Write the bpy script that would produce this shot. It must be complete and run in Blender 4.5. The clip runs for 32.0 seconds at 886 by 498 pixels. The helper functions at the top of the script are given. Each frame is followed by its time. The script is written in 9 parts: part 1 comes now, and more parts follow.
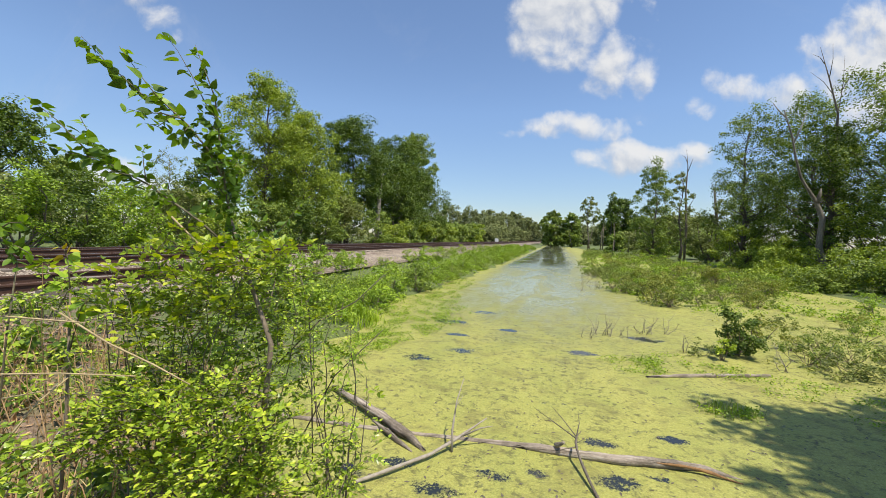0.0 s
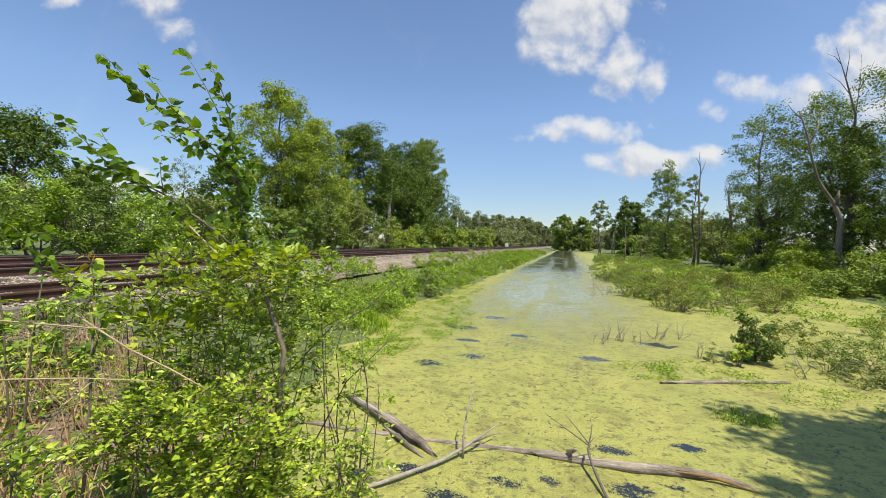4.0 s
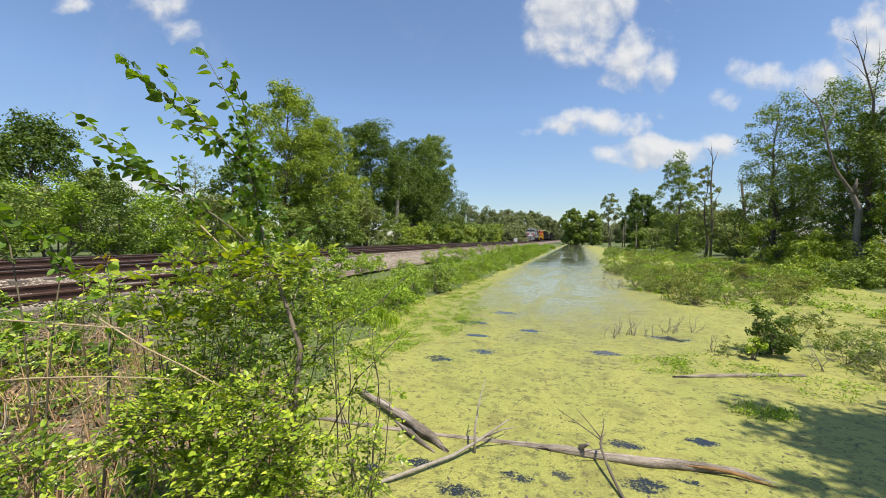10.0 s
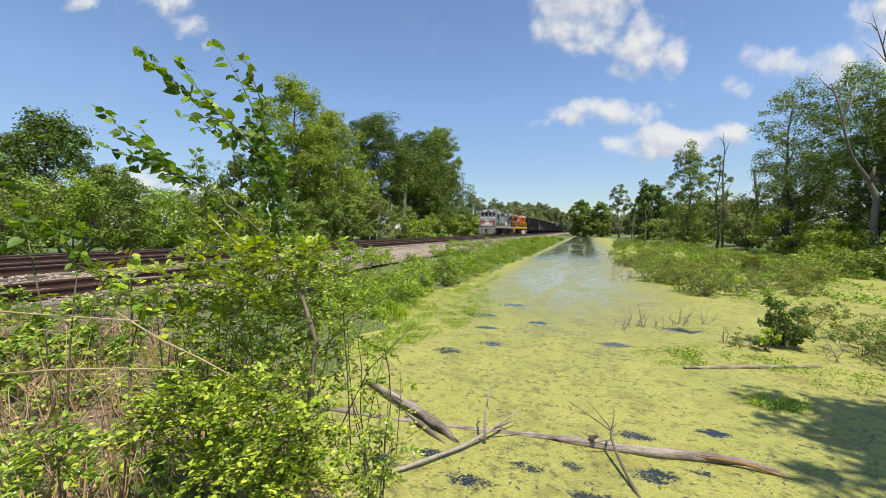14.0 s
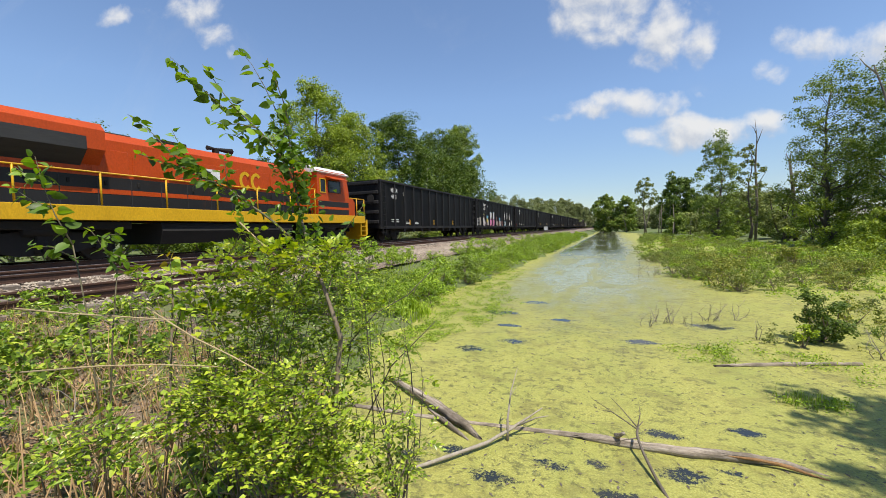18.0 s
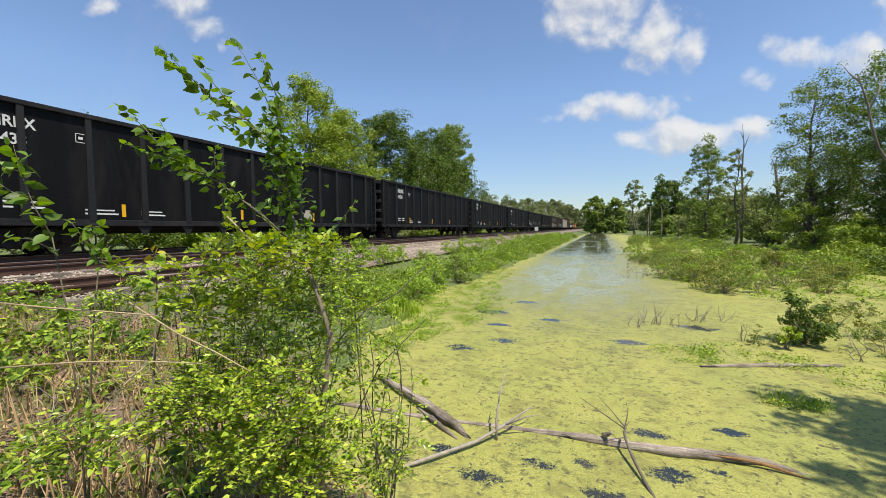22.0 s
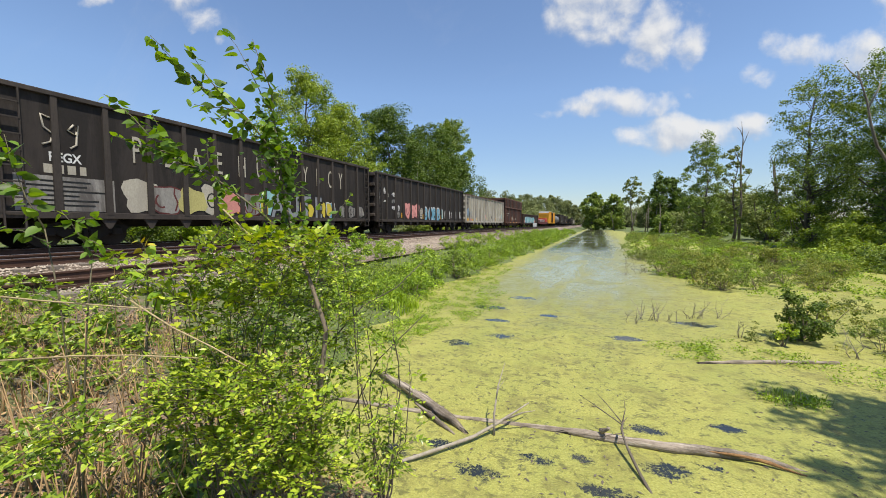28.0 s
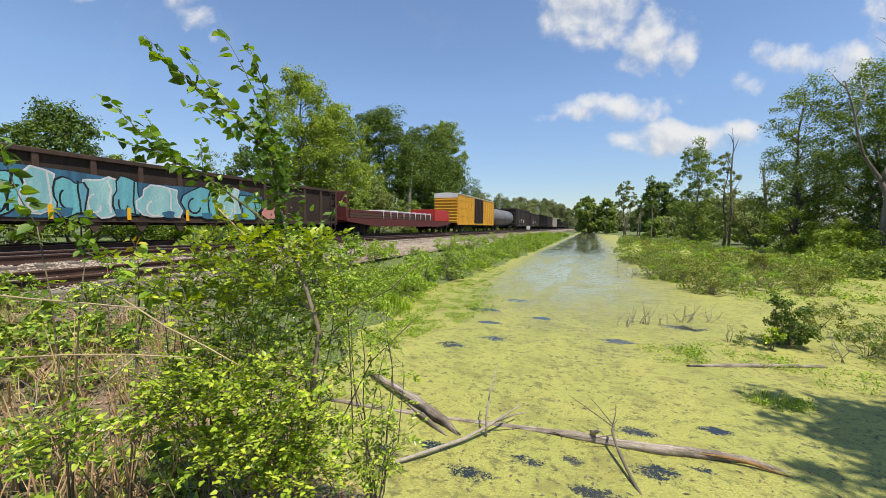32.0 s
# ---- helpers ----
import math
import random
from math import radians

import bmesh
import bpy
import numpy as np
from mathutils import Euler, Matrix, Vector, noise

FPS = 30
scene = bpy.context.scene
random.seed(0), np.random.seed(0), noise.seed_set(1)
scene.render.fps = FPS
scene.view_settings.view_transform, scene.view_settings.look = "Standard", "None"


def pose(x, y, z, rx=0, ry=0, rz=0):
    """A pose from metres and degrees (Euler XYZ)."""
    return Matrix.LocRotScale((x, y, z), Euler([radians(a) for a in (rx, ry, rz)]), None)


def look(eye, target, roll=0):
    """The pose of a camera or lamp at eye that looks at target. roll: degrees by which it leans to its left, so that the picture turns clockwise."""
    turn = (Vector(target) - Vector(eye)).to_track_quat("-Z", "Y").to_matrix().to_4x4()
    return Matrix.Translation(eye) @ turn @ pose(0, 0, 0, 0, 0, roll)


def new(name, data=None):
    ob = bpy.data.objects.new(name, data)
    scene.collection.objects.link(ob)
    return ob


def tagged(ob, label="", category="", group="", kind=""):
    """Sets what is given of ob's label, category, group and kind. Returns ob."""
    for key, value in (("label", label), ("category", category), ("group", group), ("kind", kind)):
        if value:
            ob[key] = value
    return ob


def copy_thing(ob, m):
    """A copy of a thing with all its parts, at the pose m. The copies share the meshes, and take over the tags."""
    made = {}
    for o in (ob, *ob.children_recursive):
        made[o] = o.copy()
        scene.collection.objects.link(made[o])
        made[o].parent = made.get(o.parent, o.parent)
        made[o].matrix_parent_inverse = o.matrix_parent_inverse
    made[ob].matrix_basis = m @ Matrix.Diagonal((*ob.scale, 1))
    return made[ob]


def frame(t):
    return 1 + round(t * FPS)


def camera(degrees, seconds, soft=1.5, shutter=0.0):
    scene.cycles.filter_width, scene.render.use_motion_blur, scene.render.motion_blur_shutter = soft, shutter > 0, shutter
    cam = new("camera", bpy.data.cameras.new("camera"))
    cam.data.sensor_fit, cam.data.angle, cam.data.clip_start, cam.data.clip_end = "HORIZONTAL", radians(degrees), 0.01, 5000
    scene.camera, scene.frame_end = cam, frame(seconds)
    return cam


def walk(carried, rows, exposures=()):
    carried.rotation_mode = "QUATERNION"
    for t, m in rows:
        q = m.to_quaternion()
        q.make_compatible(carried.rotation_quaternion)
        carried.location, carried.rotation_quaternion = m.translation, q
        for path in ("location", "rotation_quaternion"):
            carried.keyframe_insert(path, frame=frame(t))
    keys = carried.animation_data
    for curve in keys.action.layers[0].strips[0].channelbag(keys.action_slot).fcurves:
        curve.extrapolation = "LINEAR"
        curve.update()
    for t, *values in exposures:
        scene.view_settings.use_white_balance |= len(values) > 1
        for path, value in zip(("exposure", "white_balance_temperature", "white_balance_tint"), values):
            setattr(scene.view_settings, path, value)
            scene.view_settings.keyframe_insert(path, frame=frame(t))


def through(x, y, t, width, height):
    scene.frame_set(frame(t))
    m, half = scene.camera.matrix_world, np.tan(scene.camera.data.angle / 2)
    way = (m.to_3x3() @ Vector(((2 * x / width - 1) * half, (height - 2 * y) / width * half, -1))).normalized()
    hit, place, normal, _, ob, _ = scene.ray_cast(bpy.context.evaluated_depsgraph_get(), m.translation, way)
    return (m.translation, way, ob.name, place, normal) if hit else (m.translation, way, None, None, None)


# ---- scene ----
cam = camera(97.10, 32.0, 0.9)
PATH = [
    (0, (-0.002, 0.028, 2.192), (-2.824, 9.617, 1.903), 1.52),
    (0.5, (0.003, 0.027, 2.194), (-2.851, 9.607, 1.905), 1.21),
    (1, (0.008, 0.024, 2.196), (-2.837, 9.607, 1.917), 0.85),
    (1.5, (0.016, 0.021, 2.201), (-2.828, 9.604, 1.932), 0.76),
    (2, (0.009, 0.022, 2.200), (-2.854, 9.600, 1.940), 0.80),
    (2.5, (-0.001, 0.028, 2.195), (-2.906, 9.594, 1.946), 0.91),
    (3, (0.003, 0.020, 2.198), (-2.973, 9.564, 1.976), 1.04),
    (3.5, (0.003, 0.008, 2.202), (-3.027, 9.536, 2.010), 1.14),
    (5.5, (-0.002, 0.005, 2.196), (-3.122, 9.505, 2.091), 1.07),
    (6, (-0.002, -0.004, 2.203), (-3.120, 9.497, 2.121), 0.99),
    (6.5, (-0.001, -0.005, 2.201), (-3.122, 9.495, 2.144), 0.89),
    (7, (0.003, 0.001, 2.200), (-3.126, 9.498, 2.148), 0.85),
    (7.5, (0.001, -0.008, 2.206), (-3.141, 9.485, 2.137), 0.87),
    (8, (0.002, -0.003, 2.204), (-3.154, 9.486, 2.114), 0.93),
    (8.5, (0.003, -0.001, 2.196), (-3.174, 9.480, 2.082), 0.93),
    (9, (0.000, -0.000, 2.200), (-3.204, 9.471, 2.039), 0.83),
    (9.5, (-0.002, 0.004, 2.202), (-3.242, 9.462, 1.984), 0.58),
    (10, (-0.000, 0.011, 2.200), (-3.275, 9.456, 1.927), 0.29),
    (10.5, (-0.003, 0.010, 2.202), (-3.303, 9.445, 1.879), 0.04),
    (11, (-0.006, 0.017, 2.196), (-3.322, 9.444, 1.839), -0.12),
    (11.5, (-0.008, 0.013, 2.195), (-3.340, 9.434, 1.811), -0.12),
    (12, (-0.013, 0.017, 2.193), (-3.363, 9.431, 1.793), -0.03),
    (12.5, (-0.011, 0.013, 2.191), (-3.386, 9.418, 1.791), 0.01),
    (13, (-0.012, 0.007, 2.194), (-3.415, 9.401, 1.782), -0.04),
    (13.5, (-0.009, 0.004, 2.196), (-3.437, 9.388, 1.767), -0.13),
    (14, (-0.012, 0.009, 2.194), (-3.468, 9.382, 1.740), -0.20),
    (14.5, (-0.006, 0.013, 2.196), (-3.515, 9.365, 1.715), -0.27),
    (16.5, (0.018, 0.000, 2.187), (-3.845, 9.211, 1.694), -0.85),
    (17, (0.015, -0.005, 2.191), (-3.908, 9.180, 1.700), -1.10),
    (17.5, (0.012, 0.001, 2.194), (-3.941, 9.173, 1.696), -1.27),
    (18, (0.013, -0.008, 2.195), (-3.955, 9.158, 1.703), -1.31),
    (18.5, (0.015, -0.005, 2.190), (-3.952, 9.162, 1.703), -1.24),
    (19, (0.010, -0.002, 2.189), (-3.946, 9.168, 1.684), -1.15),
    (19.5, (0.009, -0.000, 2.184), (-3.923, 9.179, 1.661), -1.04),
    (20, (0.008, 0.005, 2.187), (-3.896, 9.196, 1.645), -0.91),
    (20.5, (0.004, 0.009, 2.184), (-3.864, 9.215, 1.641), -0.77),
    (21, (0.007, 0.000, 2.188), (-3.825, 9.222, 1.663), -0.71),
    (21.5, (0.001, 0.007, 2.182), (-3.789, 9.247, 1.662), -0.53),
    (22, (0.002, 0.008, 2.186), (-3.750, 9.263, 1.666), -0.46),
    (22.5, (-0.000, 0.010, 2.185), (-3.719, 9.277, 1.655), -0.41),
    (23, (0.002, 0.012, 2.185), (-3.697, 9.286, 1.634), -0.42),
    (23.5, (0.000, 0.009, 2.184), (-3.682, 9.290, 1.633), -0.49),
    (24, (-0.002, 0.019, 2.183), (-3.672, 9.304, 1.615), -0.50),
    (24.5, (-0.002, 0.018, 2.183), (-3.672, 9.302, 1.600), -0.52),
    (25, (-0.002, 0.012, 2.185), (-3.665, 9.298, 1.580), -0.52),
    (25.5, (-0.006, 0.024, 2.179), (-3.650, 9.316, 1.558), -0.45),
    (27.5, (-0.011, 0.027, 2.181), (-3.681, 9.305, 1.512), -0.13),
    (28, (-0.011, 0.028, 2.181), (-3.719, 9.293, 1.543), -0.09),
    (28.5, (-0.006, 0.018, 2.179), (-3.746, 9.274, 1.590), -0.08),
    (29, (-0.003, 0.006, 2.178), (-3.751, 9.260, 1.629), -0.05),
    (29.5, (-0.002, -0.006, 2.183), (-3.731, 9.258, 1.664), -0.03),
    (30, (-0.008, 0.002, 2.184), (-3.688, 9.286, 1.664), 0.14),
    (30.5, (-0.010, 0.001, 2.179), (-3.640, 9.304, 1.663), 0.18),
    (31, (-0.008, -0.003, 2.182), (-3.606, 9.312, 1.646), 0.28),
    (31.5, (-0.010, 0.005, 2.177), (-3.584, 9.328, 1.616), 0.38),
    (32, (-0.010, 0.008, 2.183), (-3.567, 9.336, 1.593), 0.55),
]
walk(cam, [(t, look(eye, target, roll)) for t, eye, target, roll in PATH])

# ---------------------------------------------------------------- light
SUN_DIR = Vector((0.34, -0.20, 0.92)).normalized()
sun = new("sun", bpy.data.lights.new("sun", "SUN"))
sun.data.energy, sun.data.angle, sun.data.color = 5.0, radians(0.53), (1.0, 0.93, 0.80)
sun.matrix_world = look(SUN_DIR * 50, (0, 0, 0))
scene.view_settings.exposure = 0.31

world = bpy.data.worlds.new("world")
scene.world = world
world.use_nodes = True
WN, WL = world.node_tree.nodes, world.node_tree.links
WN.clear()
w_out = WN.new("ShaderNodeOutputWorld")
w_sky = WN.new("ShaderNodeTexSky")
w_sky.sky_type, w_sky.sun_disc = "NISHITA", False
w_sky.sun_elevation = math.asin(SUN_DIR.z)
w_sky.sun_rotation = math.atan2(SUN_DIR.x, SUN_DIR.y)
w_sky.air_density, w_sky.dust_density, w_sky.ozone_density = 1.0, 0.25, 3.0
w_bg = WN.new("ShaderNodeBackground")
w_tint = WN.new("ShaderNodeMix")
w_tint.data_type, w_tint.blend_type = "RGBA", "MULTIPLY"
w_tint.inputs[0].default_value = 1.0
w_tint.inputs["B"].default_value = (1.02, 1.02, 1.05, 1)
WL.new(w_sky.outputs[0], w_tint.inputs["A"])
w_dir = WN.new("ShaderNodeTexCoord")
w_sep = WN.new("ShaderNodeSeparateXYZ")
WL.new(w_dir.outputs["Generated"], w_sep.inputs[0])
w_low = WN.new("ShaderNodeMapRange")
w_low.inputs[1].default_value, w_low.inputs[2].default_value, w_low.inputs[3].default_value, w_low.inputs[4].default_value = 0.0, 0.30, 0.086, 0.132
WL.new(w_sep.outputs["Z"], w_low.inputs[0])
WL.new(w_low.outputs[0], w_bg.inputs["Strength"])
WL.new(w_tint.outputs["Result"], w_bg.inputs[0])
w_cloud = WN.new("ShaderNodeBackground")
w_cloud.inputs[1].default_value = 0.68
w_mix = WN.new("ShaderNodeMixShader")
WL.new(w_bg.outputs[0], w_mix.inputs[1])
WL.new(w_cloud.outputs[0], w_mix.inputs[2])
WL.new(w_mix.outputs[0], w_out.inputs[0])


def wmath(op, a, b=None, c=None):
    n = WN.new("ShaderNodeMath")
    n.operation = op
    for i, v in enumerate((a, b, c)):
        if v is None:
            continue
        if isinstance(v, (int, float)):
            n.inputs[i].default_value = v
        else:
            WL.new(v, n.inputs[i])
    return n.outputs[0]


def wdot(vec, axis):
    n = WN.new("ShaderNodeVectorMath")
    n.operation = "DOT_PRODUCT"
    WL.new(vec, n.inputs[0])
    n.inputs[1].default_value = axis
    return n.outputs["Value"]


# fair-weather cumulus, laid out on a plane over the valley
w_co = WN.new("ShaderNodeTexCoord").outputs["Generated"]
depth = wmath("MAXIMUM", wdot(w_co, (-0.3204, 0.9471, -0.0161)), 0.05)
w_u = wmath("DIVIDE", wdot(w_co, (0.9471, 0.3207, 0.0145)), depth)
w_v = wmath("DIVIDE", wdot(w_co, (-0.0188, 0.0106, 0.9998)), depth)


def wnoise(uv, scale, detail, rough, distortion=0.0):
    n = WN.new("ShaderNodeTexNoise")
    n.inputs["Scale"].default_value, n.inputs["Detail"].default_value = scale, detail
    n.inputs["Roughness"].default_value, n.inputs["Distortion"].default_value = rough, distortion
    WL.new(uv, n.inputs["Vector"])
    return n.outputs["Fac"]


def wstep(value, lo, hi, top=1.0):
    n = WN.new("ShaderNodeMapRange")
    n.interpolation_type = "SMOOTHSTEP"
    n.inputs[1].default_value, n.inputs[2].default_value, n.inputs[4].default_value = lo, hi, top
    WL.new(value, n.inputs[0])
    return n.outputs[0]


# each lobe: middle across and up, half width, half height, how solid it is
CLOUDS = [(0.285, 0.62, 0.075, 0.13, 1.2), (0.37, 0.60, 0.085, 0.13, 1.2), (0.45, 0.66, 0.075, 0.09, 1.1), (0.30, 0.48, 0.045, 0.04, 0.75), (0.49, 0.47, 0.075, 0.075, 1.0), (0.55, 0.45, 0.055, 0.06, 0.9), (0.42, 0.40, 0.055, 0.03, 0.6), (0.57, 0.62, 0.03, 0.05, 0.35),
          (0.215, 0.275, 0.05, 0.018, 0.8), (0.285, 0.295, 0.06, 0.03, 1.0), (0.335, 0.315, 0.05, 0.034, 1.0), (0.42, 0.305, 0.075, 0.034, 1.0), (0.49, 0.315, 0.04, 0.025, 0.7),
          (0.44, 0.235, 0.07, 0.026, 0.9), (0.51, 0.245, 0.08, 0.045, 1.1), (0.60, 0.235, 0.09, 0.036, 1.0), (0.69, 0.235, 0.06, 0.028, 0.8), (0.555, 0.335, 0.03, 0.018, 0.3),
          (0.72, 0.37, 0.05, 0.035, 0.5), (0.76, 0.43, 0.04, 0.06, 0.5), (0.83, 0.42, 0.06, 0.05, 0.75), (0.95, 0.42, 0.09, 0.06, 0.8), (1.10, 0.48, 0.11, 0.10, 1.1), (1.26, 0.53, 0.16, 0.14, 1.3), (1.15, 0.36, 0.2, 0.06, 0.8),
          (-0.93, 0.63, 0.09, 0.03, 0.6), (-0.72, 0.62, 0.09, 0.05, 0.75), (-0.655, 0.56, 0.06, 0.04, 0.6), (-0.62, 0.51, 0.03, 0.03, 0.4), (-0.80, 0.16, 0.10, 0.05, 0.9), (-0.68, 0.135, 0.12, 0.035, 0.7)]


def shifted(uv, k):
    n = WN.new("ShaderNodeVectorMath")
    n.operation = "ADD"
    WL.new(uv, n.inputs[0])
    n.inputs[1].default_value = (k, k * 0.7, k)
    return n.outputs[0]


def cloud_density(du0, dv0):
    """How thick the cloud is at a place shifted by (du0, dv0)."""
    uu, vv = wmath("ADD", w_u, du0), wmath("ADD", w_v, dv0)
    uv = WN.new("ShaderNodeCombineXYZ")
    WL.new(uu, uv.inputs[0])
    WL.new(vv, uv.inputs[1])
    uv = uv.outputs[0]
    warp = [wmath("MULTIPLY_ADD", wnoise(shifted(uv, k), 5.5, 5, 0.55), size, -size / 2) for k, size in ((3.1, 0.13), (9.7, 0.10))]
    uu, vv = wmath("ADD", uu, warp[0]), wmath("ADD", vv, warp[1])
    total = None
    for u0, v0, ra, rb, solid in CLOUDS:
        du = wmath("MULTIPLY_ADD", uu, 1 / ra, -u0 / ra)
        dv = wmath("MULTIPLY_ADD", vv, 1 / rb, -v0 / rb)
        e = wmath("MULTIPLY_ADD", wmath("MULTIPLY_ADD", du, du, wmath("MULTIPLY", dv, dv)), -0.75, solid)
        total = e if total is None else wmath("SMOOTH_MAX", total, e, 0.35)
    total = wmath("MAXIMUM", total, -1.6)
    puff = wmath("SUBTRACT", wnoise(uv, 12, 8, 0.57, 0.2), 0.5)
    fluff = wmath("SUBTRACT", wnoise(uv, 4.5, 3, 0.5), 0.5)
    return wmath("ADD", total, wmath("ADD", wmath("MULTIPLY", puff, 2.7), wmath("MULTIPLY", fluff, 1.0))), uv


density, w_uv = cloud_density(0.0, 0.0)
sunward, _ = cloud_density(0.012, 0.030)
wisps = wstep(wnoise(w_uv, 2.2, 7, 0.7, 1.0), 0.52, 0.85, 0.16)
cover = wmath("MULTIPLY", wmath("MAXIMUM", wstep(density, -0.05, 1.15), wisps), 0.95)
WL.new(cover, w_mix.inputs[0])
w_tone = WN.new("ShaderNodeMix")
w_tone.data_type = "RGBA"
w_tone.inputs["A"].default_value, w_tone.inputs["B"].default_value = (0.60, 0.66, 0.77, 1), (1.0, 1.0, 1.0, 1)
# the sides towards the sun are white, the far sides and the bases grey
lit = wmath("MULTIPLY_ADD", wmath("SUBTRACT", density, sunward), 0.6, 0.56)
WL.new(wstep(lit, 0.0, 1.0), w_tone.inputs["Factor"])
WL.new(w_tone.outputs["Result"], w_cloud.inputs[0])


# ---------------------------------------------------------------- materials
def nodes_of(name):
    m = bpy.data.materials.new(name)
    m.use_nodes = True
    nt = m.node_tree
    return m, nt, nt.nodes["Principled BSDF"]


def tex_noise(nt, scale, detail=5, rough=0.6, stretch=(1, 1, 1), distortion=0.0):
    co = nt.nodes.new("ShaderNodeTexCoord")
    mp = nt.nodes.new("ShaderNodeMapping")
    mp.inputs["Scale"].default_value = stretch
    n = nt.nodes.new("ShaderNodeTexNoise")
    n.inputs["Scale"].default_value, n.inputs["Detail"].default_value = scale, detail
    n.inputs["Roughness"].default_value, n.inputs["Distortion"].default_value = rough, distortion
    nt.links.new(co.outputs["Object"], mp.inputs[0])
    nt.links.new(mp.outputs[0], n.inputs["Vector"])
    return n.outputs["Fac"]


def ramp(nt, fac, stops):
    r = nt.nodes.new("ShaderNodeValToRGB")
    els = r.color_ramp.elements
    while len(els) > len(stops):
        els.remove(els[-1])
    while len(els) < len(stops):
        els.new(1.0)
    for el, (p, c) in zip(els, stops):
        el.position, el.color = p, (*c, 1) if len(c) == 3 else c
    nt.links.new(fac, r.inputs[0])
    return r.outputs[0]


def blend(nt, fac, a, b, mode="MIX"):
    n = nt.nodes.new("ShaderNodeMix")
    n.data_type, n.blend_type = "RGBA", mode
    for key, v in (("Factor", fac), ("A", a), ("B", b)):
        s = n.inputs[key] if key != "Factor" else n.inputs[0]
        if isinstance(v, (int, float)):
            s.default_value = v
        elif isinstance(v, tuple):
            s.default_value = (*v, 1) if len(v) == 3 else v
        else:
            nt.links.new(v, s)
    return n.outputs["Result"]


def add_bump(nt, bsdf, fac, strength, dist):
    b = nt.nodes.new("ShaderNodeBump")
    b.inputs["Strength"].default_value, b.inputs["Distance"].default_value = strength, dist
    nt.links.new(fac, b.inputs["Height"])
    nt.links.new(b.outputs[0], bsdf.inputs["Normal"])


def surface(name, dark, light, rough=0.7, metal=0.0, scale=1.5, fine=25.0, bump=0.25, dist=0.01, stretch=(1, 1, 1), dirt=None, dirt_at=0.6):
    """Coarse stains and fine grain between two tones, with an optional dirt colour."""
    m, nt, b = nodes_of(name)
    big = tex_noise(nt, scale, 6, 0.65, stretch, 0.4)
    small = tex_noise(nt, fine, 4, 0.7, stretch)
    col = ramp(nt, big, [(0.3, dark), (0.7, light)])
    col = blend(nt, 0.35, col, ramp(nt, small, [(0.3, tuple(c * 0.55 for c in dark)), (0.7, tuple(min(1, c * 1.25) for c in light))]))
    if dirt:
        d = tex_noise(nt, scale * 0.8 + 0.3, 8, 0.75, (stretch[0], stretch[1], stretch[2] * 0.35), 0.6)
        col = blend(nt, ramp(nt, d, [(dirt_at - 0.08, (0, 0, 0)), (dirt_at + 0.12, (0.85, 0.85, 0.85))]), col, dirt)
    nt.links.new(col, b.inputs["Base Color"])
    b.inputs["Roughness"].default_value, b.inputs["Metallic"].default_value = rough, metal
    add_bump(nt, b, small, bump, dist)
    return m


def leaf_mat(name, tones, gloss=0.42, through=0.38, single=False):
    """Thin leaves: each one its own tone, lit from both faces."""
    last = len(tones) - 1
    tones = [(r * 1.13 * (0.76 + 0.56 * i / last), g * (0.76 + 0.56 * i / last), b * 0.85 * (0.76 + 0.56 * i / last)) for i, (r, g, b) in enumerate(tones)]
    through *= 0.72
    m, nt, b = nodes_of(name)
    geo = nt.nodes.new("ShaderNodeNewGeometry")
    own = nt.nodes.new("ShaderNodeObjectInfo").outputs["Random"] if single else geo.outputs["Random Per Island"]
    col = ramp(nt, own, [(i / (len(tones) - 1), c) for i, c in enumerate(tones)])
    patch = tex_noise(nt, 0.6, 3, 0.6)
    col = blend(nt, ramp(nt, patch, [(0.4, (0, 0, 0)), (0.75, (0.28, 0.28, 0.28))]), col, tones[-1])
    nt.links.new(col, b.inputs["Base Color"])
    b.inputs["Roughness"].default_value = gloss
    b.inputs["Specular IOR Level"].default_value = 0.35
    tr = nt.nodes.new("ShaderNodeBsdfTranslucent")
    lit = nt.nodes.new("ShaderNodeHueSaturation")
    lit.inputs["Saturation"].default_value, lit.inputs["Value"].default_value = 1.12, 1.5
    nt.links.new(col, lit.inputs["Color"])
    nt.links.new(lit.outputs[0], tr.inputs[0])
    mx = nt.nodes.new("ShaderNodeMixShader")
    mx.inputs[0].default_value = through
    nt.links.new(b.outputs[0], mx.inputs[1])
    nt.links.new(tr.outputs[0], mx.inputs[2])
    nt.links.new(mx.outputs[0], nt.nodes["Material Output"].inputs[0])
    return m


LEAF_MULBERRY = leaf_mat("mulberry_leaf", [(0.047, 0.102, 0.014), (0.081, 0.168, 0.022), (0.134, 0.240, 0.026)], 0.35, 0.42)
MULBERRY_ONE = leaf_mat("mulberry_single_leaf", [(0.050, 0.105, 0.014), (0.081, 0.168, 0.022), (0.150, 0.260, 0.028)], 0.48, 0.40, True)
YOUNG_ONE = leaf_mat("young_single_leaf", [(0.11, 0.24, 0.022), (0.165, 0.31, 0.03), (0.22, 0.36, 0.035)], 0.4, 0.45, True)
LEAF_BUSH = leaf_mat("bush_leaf", [(0.042, 0.095, 0.015), (0.100, 0.195, 0.025), (0.190, 0.310, 0.036), (0.350, 0.440, 0.065)], 0.33, 0.30)
